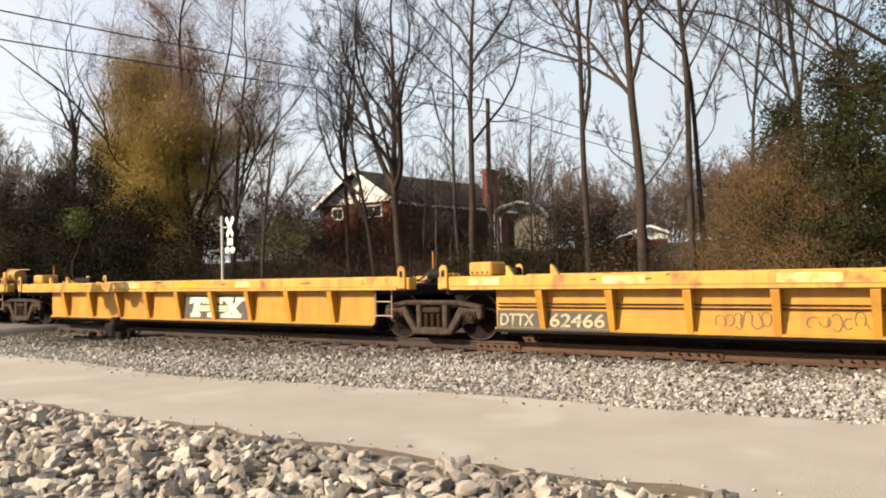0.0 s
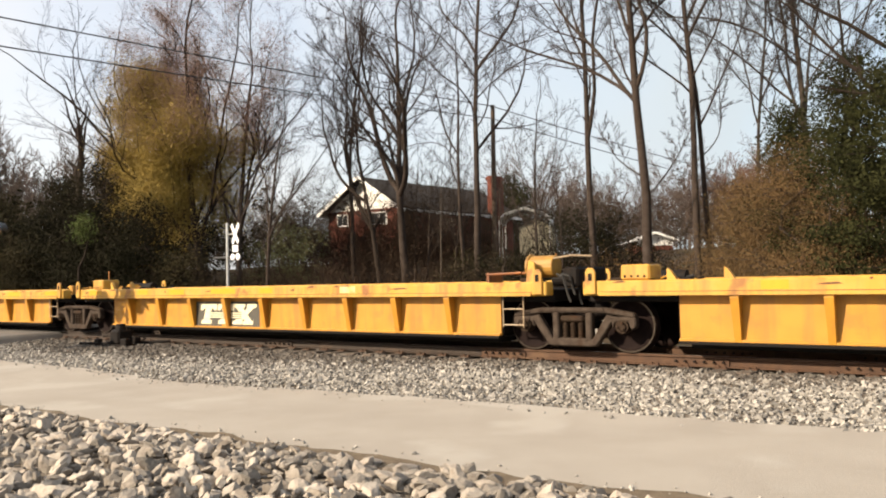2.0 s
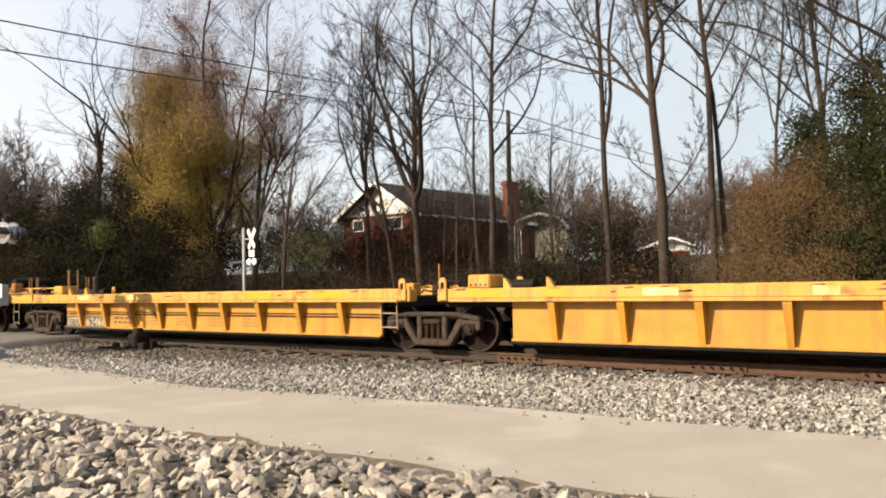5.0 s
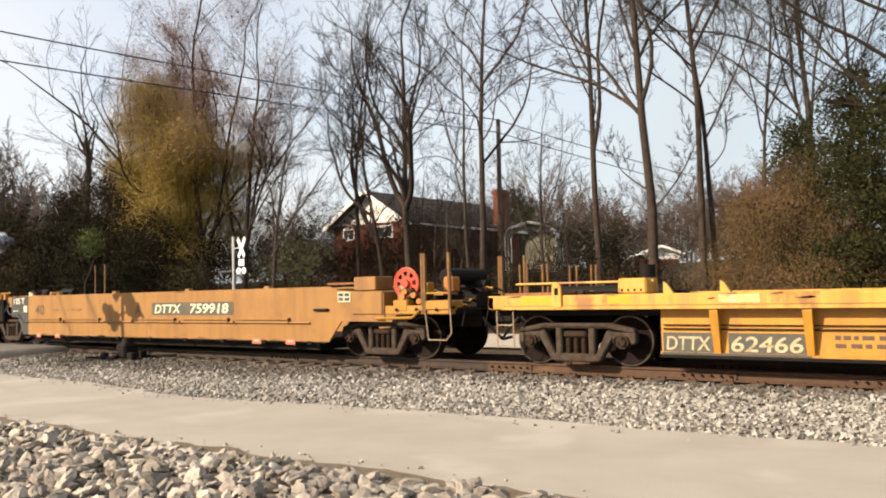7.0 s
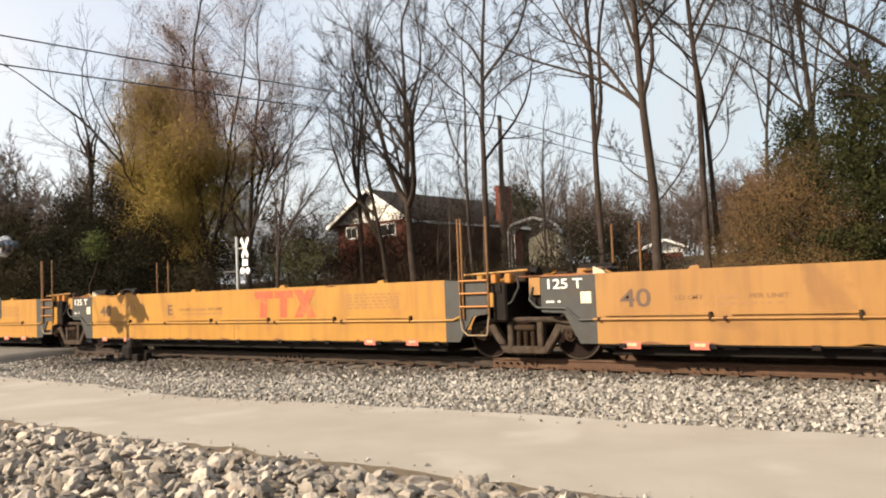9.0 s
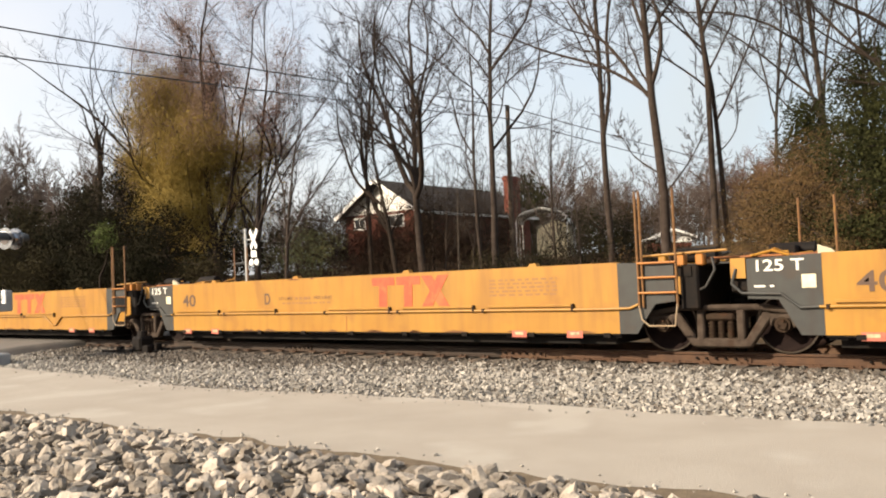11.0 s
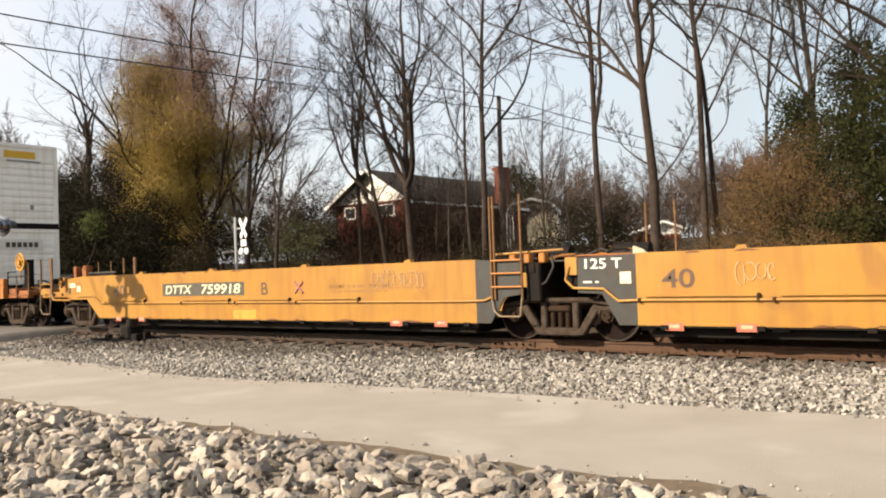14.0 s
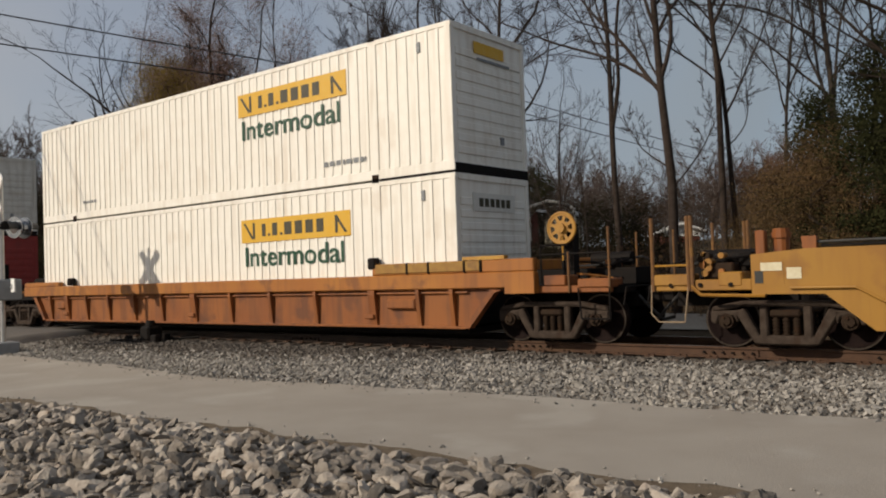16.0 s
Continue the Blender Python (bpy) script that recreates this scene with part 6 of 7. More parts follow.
    for k in range(9):
        x = 2.0 + 1.45 * k
        part("bottom_bracket", bx(bmesh.new(), x - 0.06, x + 0.06, -1.39, -1.30, 0.27, 0.34), BLACK_STEEL, ob)
    for x in (3.2, 6.1, 9.3, 12.2):
        part("guide", plate(bmesh.new(), [(x - 0.1, zt - 0.01), (x + 0.1, zt - 0.01), (x + 0.07, zt + 0.06), (x - 0.05, zt + 0.05)], -1.34, -1.22), paint, ob)
    part("seam", bx(bmesh.new(), 7.65, 7.67, -1.374, -1.365, 0.35, 0.66), BROWN_TOP, ob)
    # lettering
    words("lettering", "40", 0.52, 0.29, LETTER_DARK, ob, pose(1.98, -1.373, 0.92), 0, "dark stencilled number")
    if sign:
        if right == "end":
            s0, s1, cx = 7.9, 11.1, 7.25
        else:
            s0, s1, cx = 4.2, 7.35, 8.05
        part("number_panel", bx(bmesh.new(), s0, s1, -1.376, -1.369, 0.90, 1.21), PANEL_GREY, ob, "dark panel behind the car number")
        words("lettering", "DTTX", 1.08, 0.21, LETTER, ob, pose(s0 + 0.12, -1.378, 0.95), 0.18, "cream reporting mark")
        words("lettering", "759918", 1.45, 0.23, LETTER, ob, pose(s0 + 1.58, -1.378, 0.94), 0.12, "cream car number")
        words("lettering", code, 0.22, 0.28, LETTER_DARK, ob, pose(cx - 0.1, -1.373, 0.90), 0, "dark stencilled letter")
    else:
        words("lettering", code, 0.19, 0.25, LETTER_DARK, ob, pose(5.1, -1.373, 0.93), 0, "dark stencilled letter")
    if logo:
        block_logo(ob, 8.42, 10.38, 0.83, 1.42, -1.371, LOGO_RED)
    lx = 10.1 if left == "end" else (2.9 if sign else 5.6)      # load line, part of it worn away
    words("lettering", "LD LMT", 0.44, 0.07, LETTER_WORN, ob, pose(lx, -1.373, 1.02), 0, "faded stencilled words")
    text_rows(ob, lx + 0.52, lx + 1.02, 1.02, -1.371, 1, LETTER_FAINT, 0.06, 3)
    words("lettering", "PER UNIT", 0.56, 0.07, LETTER_WORN, ob, pose(lx + 1.12, -1.373, 1.02), 0, "faded stencilled words")
    text_rows(ob, lx + 0.1, lx + 1.6, 0.93, -1.371, 1, LETTER_FAINT, 0.035, 13)
    if not sign and g.random() < 0.7:
        scribble(ob, 3.1, 3.7, 0.98, 1.32, -1.370, SPRAY_PALE, int(abs(u)), 0.012)
    for k in range(14):      # chipped and rusted paint along the lower edge and the top
        x, wd = g.uniform(1.8, LEN - 2.4), g.uniform(0.12, 0.6)
        z = g.choice((0.335, 0.335, 0.34, 1.45))
        part("rust_scrape", plate(bmesh.new(), [(x, z), (x + wd, z), (x + wd * 0.75, z + 0.02), (x + wd * 0.4, z + 0.035), (x + wd * 0.15, z + 0.015)], -1.3735, -1.369), RUST, ob)
    text_rows(ob, 11.3, 12.7, 1.25, -1.371, 5, LETTER_FAINT, 0.035, 6)
    if purple:
        for p, q in (((9.05, 0.93), (9.30, 1.17)), ((9.30, 0.93), (9.05, 1.17))):
            part("graffiti_stroke", rod(bmesh.new(), (p[0], -1.372, p[1]), (q[0], -1.372, q[1]), 0.03, 5), SPRAY_PURPLE, ob, "purple sprayed cross")
        scribble(ob, 11.3, 12.6, 0.95, 1.36, -1.371, SPRAY_PALE, 5)
        part("repaired_panel", bx(bmesh.new(), 6.95, 7.75, -1.375, -1.37, 0.36, 0.56), YELLOW_SILL, ob, "repainted patch")
    # ends
    if left != "end":
        for s in (-1, 1):
            b = plate(bmesh.new(), [(0.52, zt - 0.04), (0.52, 0.86), (0.95, 0.84), (1.24, zb), (1.552, zb), (1.552, zt - 0.01)], s * 1.352 - 0.022, s * 1.352 + 0.022)
            part("end_sheet", b, GREY_END, ob, "dark grey end panel")
        words("lettering", "125 T", 0.66, 0.17, LETTER_WHITE, ob, pose(0.66, -1.376, 1.25), 0, "white stencilled capacity mark")
        part("notice", bx(bmesh.new(), 1.28, 1.47, -1.379, -1.374, 1.00, 1.19), LETTER, ob, "pale square notice")
        text_rows(ob, 0.62, 0.9, 1.02, -1.374, 1, LETTER_WHITE, 0.03, 2)
        part("deck", bx(bmesh.new(), 0.35, 1.6, -1.3, 1.3, 1.22, 1.38), BLACK_STEEL, ob)
        part("end_beam", bx(bmesh.new(), 0.25, 0.52, -1.28, 1.28, 0.95, 1.40), BLACK_STEEL, ob, bevel=0.03)
        part("hook_plate", plate(bmesh.new(), [(0.28, 1.16), (0.5, 1.16), (0.5, 1.46), (0.28, 1.46)], -1.36, -1.32), paint, ob)
        part("walkway", bx(bmesh.new(), -0.3, 1.5, -1.05, 1.05, 1.47, 1.50), BROWN_C, ob)
        part("end_post", plate(bmesh.new(), [(1.50, zt - 0.02), (1.74, zt - 0.02), (1.68, 1.53), (1.50, 1.60)], -1.33, -1.27), BEIGE, ob)
        deck_clutter(ob, 0.3, 1.3, 1.40, g.randint(0, 999), paint)
        for x in (0.62, 1.20):
            part("stanchion", rod(bmesh.new(), (x, 1.32, 1.2), (x, 1.32, 2.48), 0.022), STANCHION, ob)
        part("conduit_end", pipe(bmesh.new(), [(1.5, -1.40, 0.73), (1.25, -1.40, 0.72), (1.0, -1.40, 0.92), (0.45, -1.40, 0.94), (0.30, -1.40, 1.08), (0.36, -1.36, 1.3)], 0.022, 8), paint if dip else GREY_END, ob)
    else:
        platform(ob, -1.95, -0.40, -1, False)
    if right != "end":
        a = LEN - 1.552
        for s in (-1, 1):
            b = plate(bmesh.new(), [(a, zb), (a + 0.30, zb), (a + 0.62, 0.80), (a + 0.95, 0.84), (a + 0.95, zt - 0.06), (a, zt - 0.01)], s * 1.352 - 0.022, s * 1.352 + 0.022)
            part("end_sheet", b, GREY_END, ob, "dark grey end panel")
        part("deck", bx(bmesh.new(), a - 0.05, LEN - 0.35, -1.3, 1.3, 1.22, 1.38), BLACK_STEEL, ob)
        part("end_beam", bx(bmesh.new(), LEN - 0.55, LEN - 0.25, -1.28, 1.28, 0.7, 1.40), BLACK_STEEL, ob, bevel=0.03)
        l0, l1 = LEN - 1.18, LEN - 0.55
        for x in (l0, l0 + 0.07, l1):
            part("stanchion", rod(bmesh.new(), (x, -1.40, 0.75), (x, -1.40, 2.60), 0.022), STANCHION, ob)
        for z in (0.98, 1.22, 1.45):
            part("rung", rod(bmesh.new(), (l0, -1.42, z), (l1, -1.42, z), 0.018), BROWN_TOP, ob)
        part("stirrup", pipe(bmesh.new(), [(l0, -1.42, 0.78), (l0 + 0.04, -1.42, 0.56), (l0 + 0.16, -1.42, 0.46), (l1 - 0.05, -1.42, 0.46), (l1, -1.42, 0.80)], 0.013, 6), STEP_PALE, ob)
        for k in range(3):
            x = LEN - 0.9 + 0.3 * k
            part("bracket", bx(bmesh.new(), x, x + 0.13, -1.25, -1.1, 1.38, 1.56), g.choice((paint, BROWN_TOP)), ob, bevel=0.02)
        part("top_rail", rod(bmesh.new(), (l0, -1.25, 1.56), (LEN + 0.2, -1.25, 1.60), 0.02), paint, ob)
        deck_clutter(ob, LEN - 1.3, LEN - 0.3, 1.40, g.randint(0, 999), paint)
        part("air_hose", pipe(bmesh.new(), [(LEN - 0.4, -1.2, 0.95), (LEN - 0.15, -1.25, 1.05), (LEN + 0.0, -1.25, 1.3), (LEN - 0.05, -1.2, 1.5)], 0.02), HOSE, ob)
    else:
        platform(ob, LEN + 1.95, LEN + 0.32, 1, True)
        part("gear_case", bx(bmesh.new(), LEN - 0.52, LEN + 0.30, -1.40, -0.9, 0.90, 1.36), paint, ob, "orange-yellow gear case", bevel=0.02)
        part("gear_case", bx(bmesh.new(), LEN - 0.50, LEN + 0.10, -1.36, -0.8, 1.38, 1.66), paint, ob, "orange-yellow gear case", bevel=0.02)
        n = part("notice", bx(bmesh.new(), LEN - 0.93, LEN - 0.58, -1.378, -1.374, 1.16, 1.36), LETTER, ob, "pale notice with dark squares")
        for i in range(2):
            for j in range(2):
                part("notice_square", bx(bmesh.new(), LEN - 0.91 + 0.17 * i, LEN - 0.77 + 0.17 * i, -1.381, -1.378, 1.18 + 0.09 * j, 1.25 + 0.09 * j), GREY_END, n)
        part("handle", rod(bmesh.new(), (LEN - 1.6, -1.40, 1.0), (LEN - 1.2, -1.40, 1.0), 0.03), BLACK_STEEL, ob)
        part("walkway", bx(bmesh.new(), LEN - 1.35, LEN - 0.5, -1.25, -0.7, 1.52, 1.56), BROWN_C, ob)
    return rolling(ob, u)


def platform(ob, xe, xb, d, brake):
    """The coupler end: low platform, posts, steps, hoses, and a hand brake."""
    lo, hi = min(xe, xb), max(xe, xb)
    part("deck", bx(bmesh.new(), lo, hi, -1.15, 1.15, 0.90, 1.02), BLACK_STEEL, ob)
    part("centre_beam", bx(bmesh.new(), lo, hi, -0.35, 0.35, 0.62, 1.25), BLACK_STEEL, ob)
    ends = (xe, xe - d * 0.62)
    part("step_box", bx(bmesh.new(), min(ends), max(ends), -1.38, -0.95, 0.98, 1.16), ORANGE_B, ob, bevel=0.02)
    m = xe - d * 1.05
    part("step_box", bx(bmesh.new(), min(m, m - d * 0.36), max(m, m - d * 0.36), -1.36, -0.95, 0.96, 1.18), ORANGE_B, ob, bevel=0.02)
    for s in (-1, 1):
        for x in (xe - d * 0.02, xe - d * 0.60, xe - d * 0.66):
            part("stanchion", rod(bmesh.new(), (x, 1.36 * s, 0.9), (x, 1.36 * s, 2.06), 0.034), STANCHION, ob)
    part("stirrup", pipe(bmesh.new(), [(xe, -1.38, 1.0), (xe + d * 0.02, -1.38, 0.55), (xe - d * 0.10, -1.38, 0.42), (xe - d * 0.52, -1.38, 0.42), (xe - d * 0.60, -1.38, 1.0)], 0.012), STEP_PALE, ob)
    part("grab_rail", pipe(bmesh.new(), [(xe - d * 0.02, -1.36, 1.30), (xe - d * 0.6, -1.36, 1.30)], 0.017), BRAKE_YELLOW, ob)
    deck_clutter(ob, lo + 0.15, hi - 0.1, 1.25, int(abs(xe * 10)), ORANGE_B)
    deck_clutter(ob, lo + 0.15, hi - 0.1, 1.02, int(abs(xe * 10)) + 3, BROWN_TOP)
    beam = part("side_beam", bx(bmesh.new(), lo, hi, -1.35, -1.20, 0.90, 1.07), ORANGE_B, ob, bevel=0.015)
    g = random.Random(int(abs(xe * 10)) + 9)
    for k in range(3):
        x = lo + (hi - lo) * (0.2 + 0.3 * k)
        part("beam_bolt", rod(bmesh.new(), (x, -1.38, 0.99), (x, -1.34, 0.99), 0.035, 8), BLACK_STEEL, beam)
    mid = xb + d * 0.55
    valve = part("valve_block", bx(bmesh.new(), mid - 0.20, mid + 0.22, -1.15, -0.75, 1.07, 1.32), CAST_STEEL, ob, "grimy brake valve block", bevel=0.03)
    for k in range(9):
        x, z, s = mid + g.uniform(-0.26, 0.26), g.uniform(1.12, 1.46), g.uniform(0.03, 0.07)
        part("valve_fitting", rod(bmesh.new(), (x, -1.22, z), (x, -1.0, z), s, 10, s * 0.8), g.choice((BROWN_TOP, ORANGE_B, CAST_STEEL, BLACK_STEEL, STEP_PALE)), valve)
    part("brake_pipe", pipe(bmesh.new(), [(xb + d * 0.9, -1.38, 0.98), (xb + d * 0.75, -1.41, 0.84), (xb - d * 0.2, -1.41, 0.82)], 0.026), ORANGE_B, ob)
    coupler(ob, xe, d)
    if brake:
        brake_wheel(ob, xb + d * 0.42, -1.16, 1.50, 0.30, BRAKE_RED, "red spoked hand brake wheel")
        part("brake_stand", bx(bmesh.new(), xb + d * 0.30, xb + d * 0.30 + 0.24, -0.98, -0.75, 1.0, 1.7), BLACK_STEEL, ob)
        part("brake_chain", pipe(bmesh.new(), [(xb + d * 0.42, -1.1, 1.45), (xb + d * 0.36, -1.2, 1.15)], 0.014), BRAKE_RED, ob)
        part("air_tank", rod(bmesh.new(), (xb + d * 0.9, -0.5, 1.62), (xb + d * 0.9, 0.7, 1.62), 0.17, 14), BLACK_STEEL, ob)
        part("brake_valve", bx(bmesh.new(), xb + d * 1.0 - 0.12, xb + d * 1.0 + 0.12, -0.6, -0.3, 1.3, 1.62), BROWN_TOP, ob, bevel=0.04)
    else:
        n = part("notice", bx(bmesh.new(), xb + 0.14, xb + 0.44, -1.384, -1.379, 1.18, 1.30), LETTER, ob, "pale notice")
        part("notice", bx(bmesh.new(), xb + 0.50, xb + 0.70, -1.378, -1.374, 1.06, 1.22), LETTER, ob, "pale notice")
        part("relief_valve", rod(bmesh.new(), (xb + 0.33, -0.95, 1.4), (xb + 0.33, -0.95, 1.80), 0.12, 12), BROWN_C, ob)
        part("valve_cap", rod(bmesh.new(), (xb + 0.33, -0.95, 1.66), (xb + 0.33, -0.95, 1.74), 0.145, 12), BROWN_C, ob)
        part("guide_post", bx(bmesh.new(), xb + 0.02, xb + 0.16, -1.2, -1.05, 1.3, 1.78), BROWN_C, ob, bevel=0.015)
        part("guide_post", plate(bmesh.new(), [(xb + 0.72, 1.44), (xb + 0.90, 1.44), (xb + 0.90, 1.66), (xb + 0.70, 1.66)], -1.32, -1.2), BROWN_C, ob)
        part("walkway", bx(bmesh.new(), xb + 0.95, xb + 2.2, -1.25, -0.8, 1.50, 1.54), BLACK_STEEL, ob)
        part("walkway_rail", rod(bmesh.new(), (xb + 0.9, -1.25, 1.57), (xb + 2.3, -1.25, 1.57), 0.022), GREY_END, ob)
        case = part("gear_case", bx(bmesh.new(), xb + 0.03, xb + 0.46, -1.374, -1.3705, 0.96, 1.34), ORANGE_B, ob, "orange-yellow hatch plate")
        part("hatch_grille", bx(bmesh.new(), xb + 0.05, xb + 0.17, -1.379, -1.374, 1.0, 1.18), GREY_END, case)


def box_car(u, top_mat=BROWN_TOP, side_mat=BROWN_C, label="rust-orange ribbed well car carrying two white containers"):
    """A rust-orange well car for long containers; x from the near end of its body (its front), running to minus x."""
    ob = tagged(new("well_car"), label, "rail car", "well cars of the train")
    L = 18.9
    for s in (-1, 1):
        y0, y1 = (-1.48, -1.312) if s < 0 else (1.312, 1.48)
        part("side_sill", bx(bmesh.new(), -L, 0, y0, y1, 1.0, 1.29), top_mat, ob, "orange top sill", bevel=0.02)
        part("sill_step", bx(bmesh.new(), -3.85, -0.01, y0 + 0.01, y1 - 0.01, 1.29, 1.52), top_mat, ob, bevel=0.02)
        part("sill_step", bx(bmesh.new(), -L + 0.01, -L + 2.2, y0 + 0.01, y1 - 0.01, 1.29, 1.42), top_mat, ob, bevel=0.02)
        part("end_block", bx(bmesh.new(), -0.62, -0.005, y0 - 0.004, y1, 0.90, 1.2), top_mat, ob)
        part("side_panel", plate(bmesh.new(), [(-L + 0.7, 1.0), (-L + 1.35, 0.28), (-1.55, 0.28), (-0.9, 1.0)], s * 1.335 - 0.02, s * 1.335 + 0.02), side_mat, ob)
        part("bottom_chord", bx(bmesh.new(), -L + 1.35, -1.5, min(s * 1.46, s * 1.2), max(s * 1.46, s * 1.2), 0.255, 0.30), side_mat, ob)
        part("slope_flange", plate(bmesh.new(), [(-1.55, 0.27), (-1.43, 0.27), (-0.85, 0.92), (-0.70, 0.97), (-0.95, 0.98)], s * 1.40 - 0.08, s * 1.40 + 0.08), side_mat, ob)
        part("slope_flange", plate(bmesh.new(), [(-L + 1.35, 0.27), (-L + 1.23, 0.27), (-L + 0.6, 0.97), (-L + 0.8, 0.97)], s * 1.40 - 0.08, s * 1.40 + 0.08), side_mat, ob)
        for i, x in enumerate((-1.85, -2.68, -3.9, -5.58, -7.08, -8.53, -10.0, -11.4, -12.7, -14.0, -15.2, -16.3, -17.3)):
            w = 0.09 if i in (2, 6, 11) else 0.045
            b = bmesh.new()
            pts = [(s * 1.475, 1.0), (s * 1.475, 0.9), (s * 1.40, 0.30), (s * 1.35, 0.30), (s * 1.35, 1.0)]
            va = [b.verts.new((x - w, yy, z)) for yy, z in pts]
            vb = [b.verts.new((x + w, yy, z)) for yy, z in pts]
            for k in range(5):
                b.faces.new((va[k], va[(k + 1) % 5], vb[(k + 1) % 5], vb[k]))
            b.faces.new(va[::-1])
            b.faces.new(vb)
            bmesh.ops.recalc_face_normals(b, faces=b.faces[:])
            part("stake", b, side_mat, ob)
            if i in (2, 6, 11) and s < 0:
                part("stake_foot", bx(bmesh.new(), x - 0.2, x + 0.05, -1.47, -1.36, 0.42, 0.52), side_mat, ob, bevel=0.02)
        part("brake_pipe", rod(bmesh.new(), (-L + 1.2, s * 1.40, 0.93), (-1.5, s * 1.40, 0.93), 0.02), side_mat, ob)
    for x0, x1 in ((-3.74, -2.92), (-2.88, -2.38), (-2.34, -1.52), (-1.48, -1.15)):
        part("locking_bar", bx(bmesh.new(), x0, x1, -1.492, -1.40, 1.325, 1.515), OLIVE_BAR, ob, "olive-yellow bar on the sill", bevel=0.012)
        part("bar_joint", bx(bmesh.new(), x1 + 0.004, x1 + 0.036, -1.500, -1.40, 1.30, 1.525), BLACK_STEEL, ob)
    for x in (-1.74, -L + 0.86):
        part("bulkhead", bx(bmesh.new(), x, x + 0.035, -1.31, 1.31, 0.30, 1.32), BLACK_STEEL, ob, "black well bulkhead")
    part("locking_bar", bx(bmesh.new(), -1.55, -0.62, -1.47, -1.33, 1.525, 1.59), YELLOW_SILL, ob, "yellow bar on the sill")
    part("slack_rod", bx(bmesh.new(), -3.5, -2.75, -1.46, -1.36, 0.62, 0.82), side_mat, ob, bevel=0.03)
    part("slack_rod", bx(bmesh.new(), -16.9, -16.4, -1.46, -1.36, 0.62, 0.82), side_mat, ob, bevel=0.03)
    for x in (-3.85, -16.05):
        part("corner_lock", bx(bmesh.new(), x - 0.12, x + 0.12, -1.50, -1.31, 1.42 if x > -5 else 1.30, 1.66 if x > -5 else 1.52), BLACK_STEEL, ob, bevel=0.04)
    for i in range(8):
        x = -2 - 2.05 * i
        part("cross_beam", bx(bmesh.new(), x - 0.12, x + 0.12, -1.3, 1.3, 0.24, 0.33), BLACK_STEEL, ob)
    part("underframe", bx(bmesh.new(), -L + 1.5, -1.7, -1.1, 1.1, 0.13, 0.24), BLACK_STEEL, ob)
    # front platform
    part("deck", bx(bmesh.new(), -0.9, 1.4, -1.1, 1.1, 0.88, 1.02), BLACK_STEEL, ob)
    part("centre_beam", bx(bmesh.new(), -1.0, 1.4, -0.4, 0.4, 0.62, 1.3), BLACK_STEEL, ob)
    part("step_box", bx(bmesh.new(), 0.78, 1.40, -1.37, -0.9, 0.98, 1.13), side_mat, ob, bevel=0.02)
    part("step_box", bx(bmesh.new(), 0.12, 0.55, -1.36, -0.9, 1.02, 1.20), side_mat, ob, bevel=0.02)
    part("grab_rail", rod(bmesh.new(), (0.05, -1.36, 1.56), (1.35, -1.36, 1.56), 0.018), BLACK_STEEL, ob)
    for x in (0.62, 1.38):
        part("stanchion", rod(bmesh.new(), (x, -1.36, 0.9), (x, -1.36, 1.60 if x < 1 else 1.98), 0.022), STANCHION, ob)
        part("stanchion", rod(bmesh.new(), (x, 1.36, 0.9), (x, 1.36, 1.98), 0.022), STANCHION, ob)
    brake_wheel(ob, 0.38, -1.12, 2.02, 0.27, BRAKE_YELLOW, "yellow spoked hand brake wheel")
    part("brake_stand", bx(bmesh.new(), 0.26, 0.50, -0.95, -0.75, 1.0, 2.1), BLACK_STEEL, ob)
    part("brake_shaft", rod(bmesh.new(), (0.38, -1.1, 1.45), (0.38, -1.1, 1.95), 0.02), BRAKE_YELLOW, ob)
    part("stirrup", pipe(bmesh.new(), [(1.38, -1.38, 0.98), (1.38, -1.38, 0.46), (0.85, -1.38, 0.46), (0.80, -1.38, 0.98)], 0.016), BLACK_STEEL, ob)
    part("side_beam", bx(bmesh.new(), 0.0, 1.38, -1.34, -1.22, 0.90, 1.02), side_mat, ob, bevel=0.015)
    part("handrail", pipe(bmesh.new(), [(0.08, -1.36, 1.05), (0.08, -1.36, 1.72), (0.62, -1.36, 1.72)], 0.018), BLACK_STEEL, ob)
    deck_clutter(ob, 0.1, 1.2, 1.3, 77, BROWN_C)
    deck_clutter(ob, 0.0, 1.2, 1.02, 79, BROWN_TOP)
    coupler(ob, 1.4, 1)
    part("rear_deck", bx(bmesh.new(), -L - 1.1, -L + 0.8, -1.1, 1.1, 0.88, 1.1), BLACK_STEEL, ob)
    coupler(ob, -L - 1.1, -1)
    return rolling(ob, u)


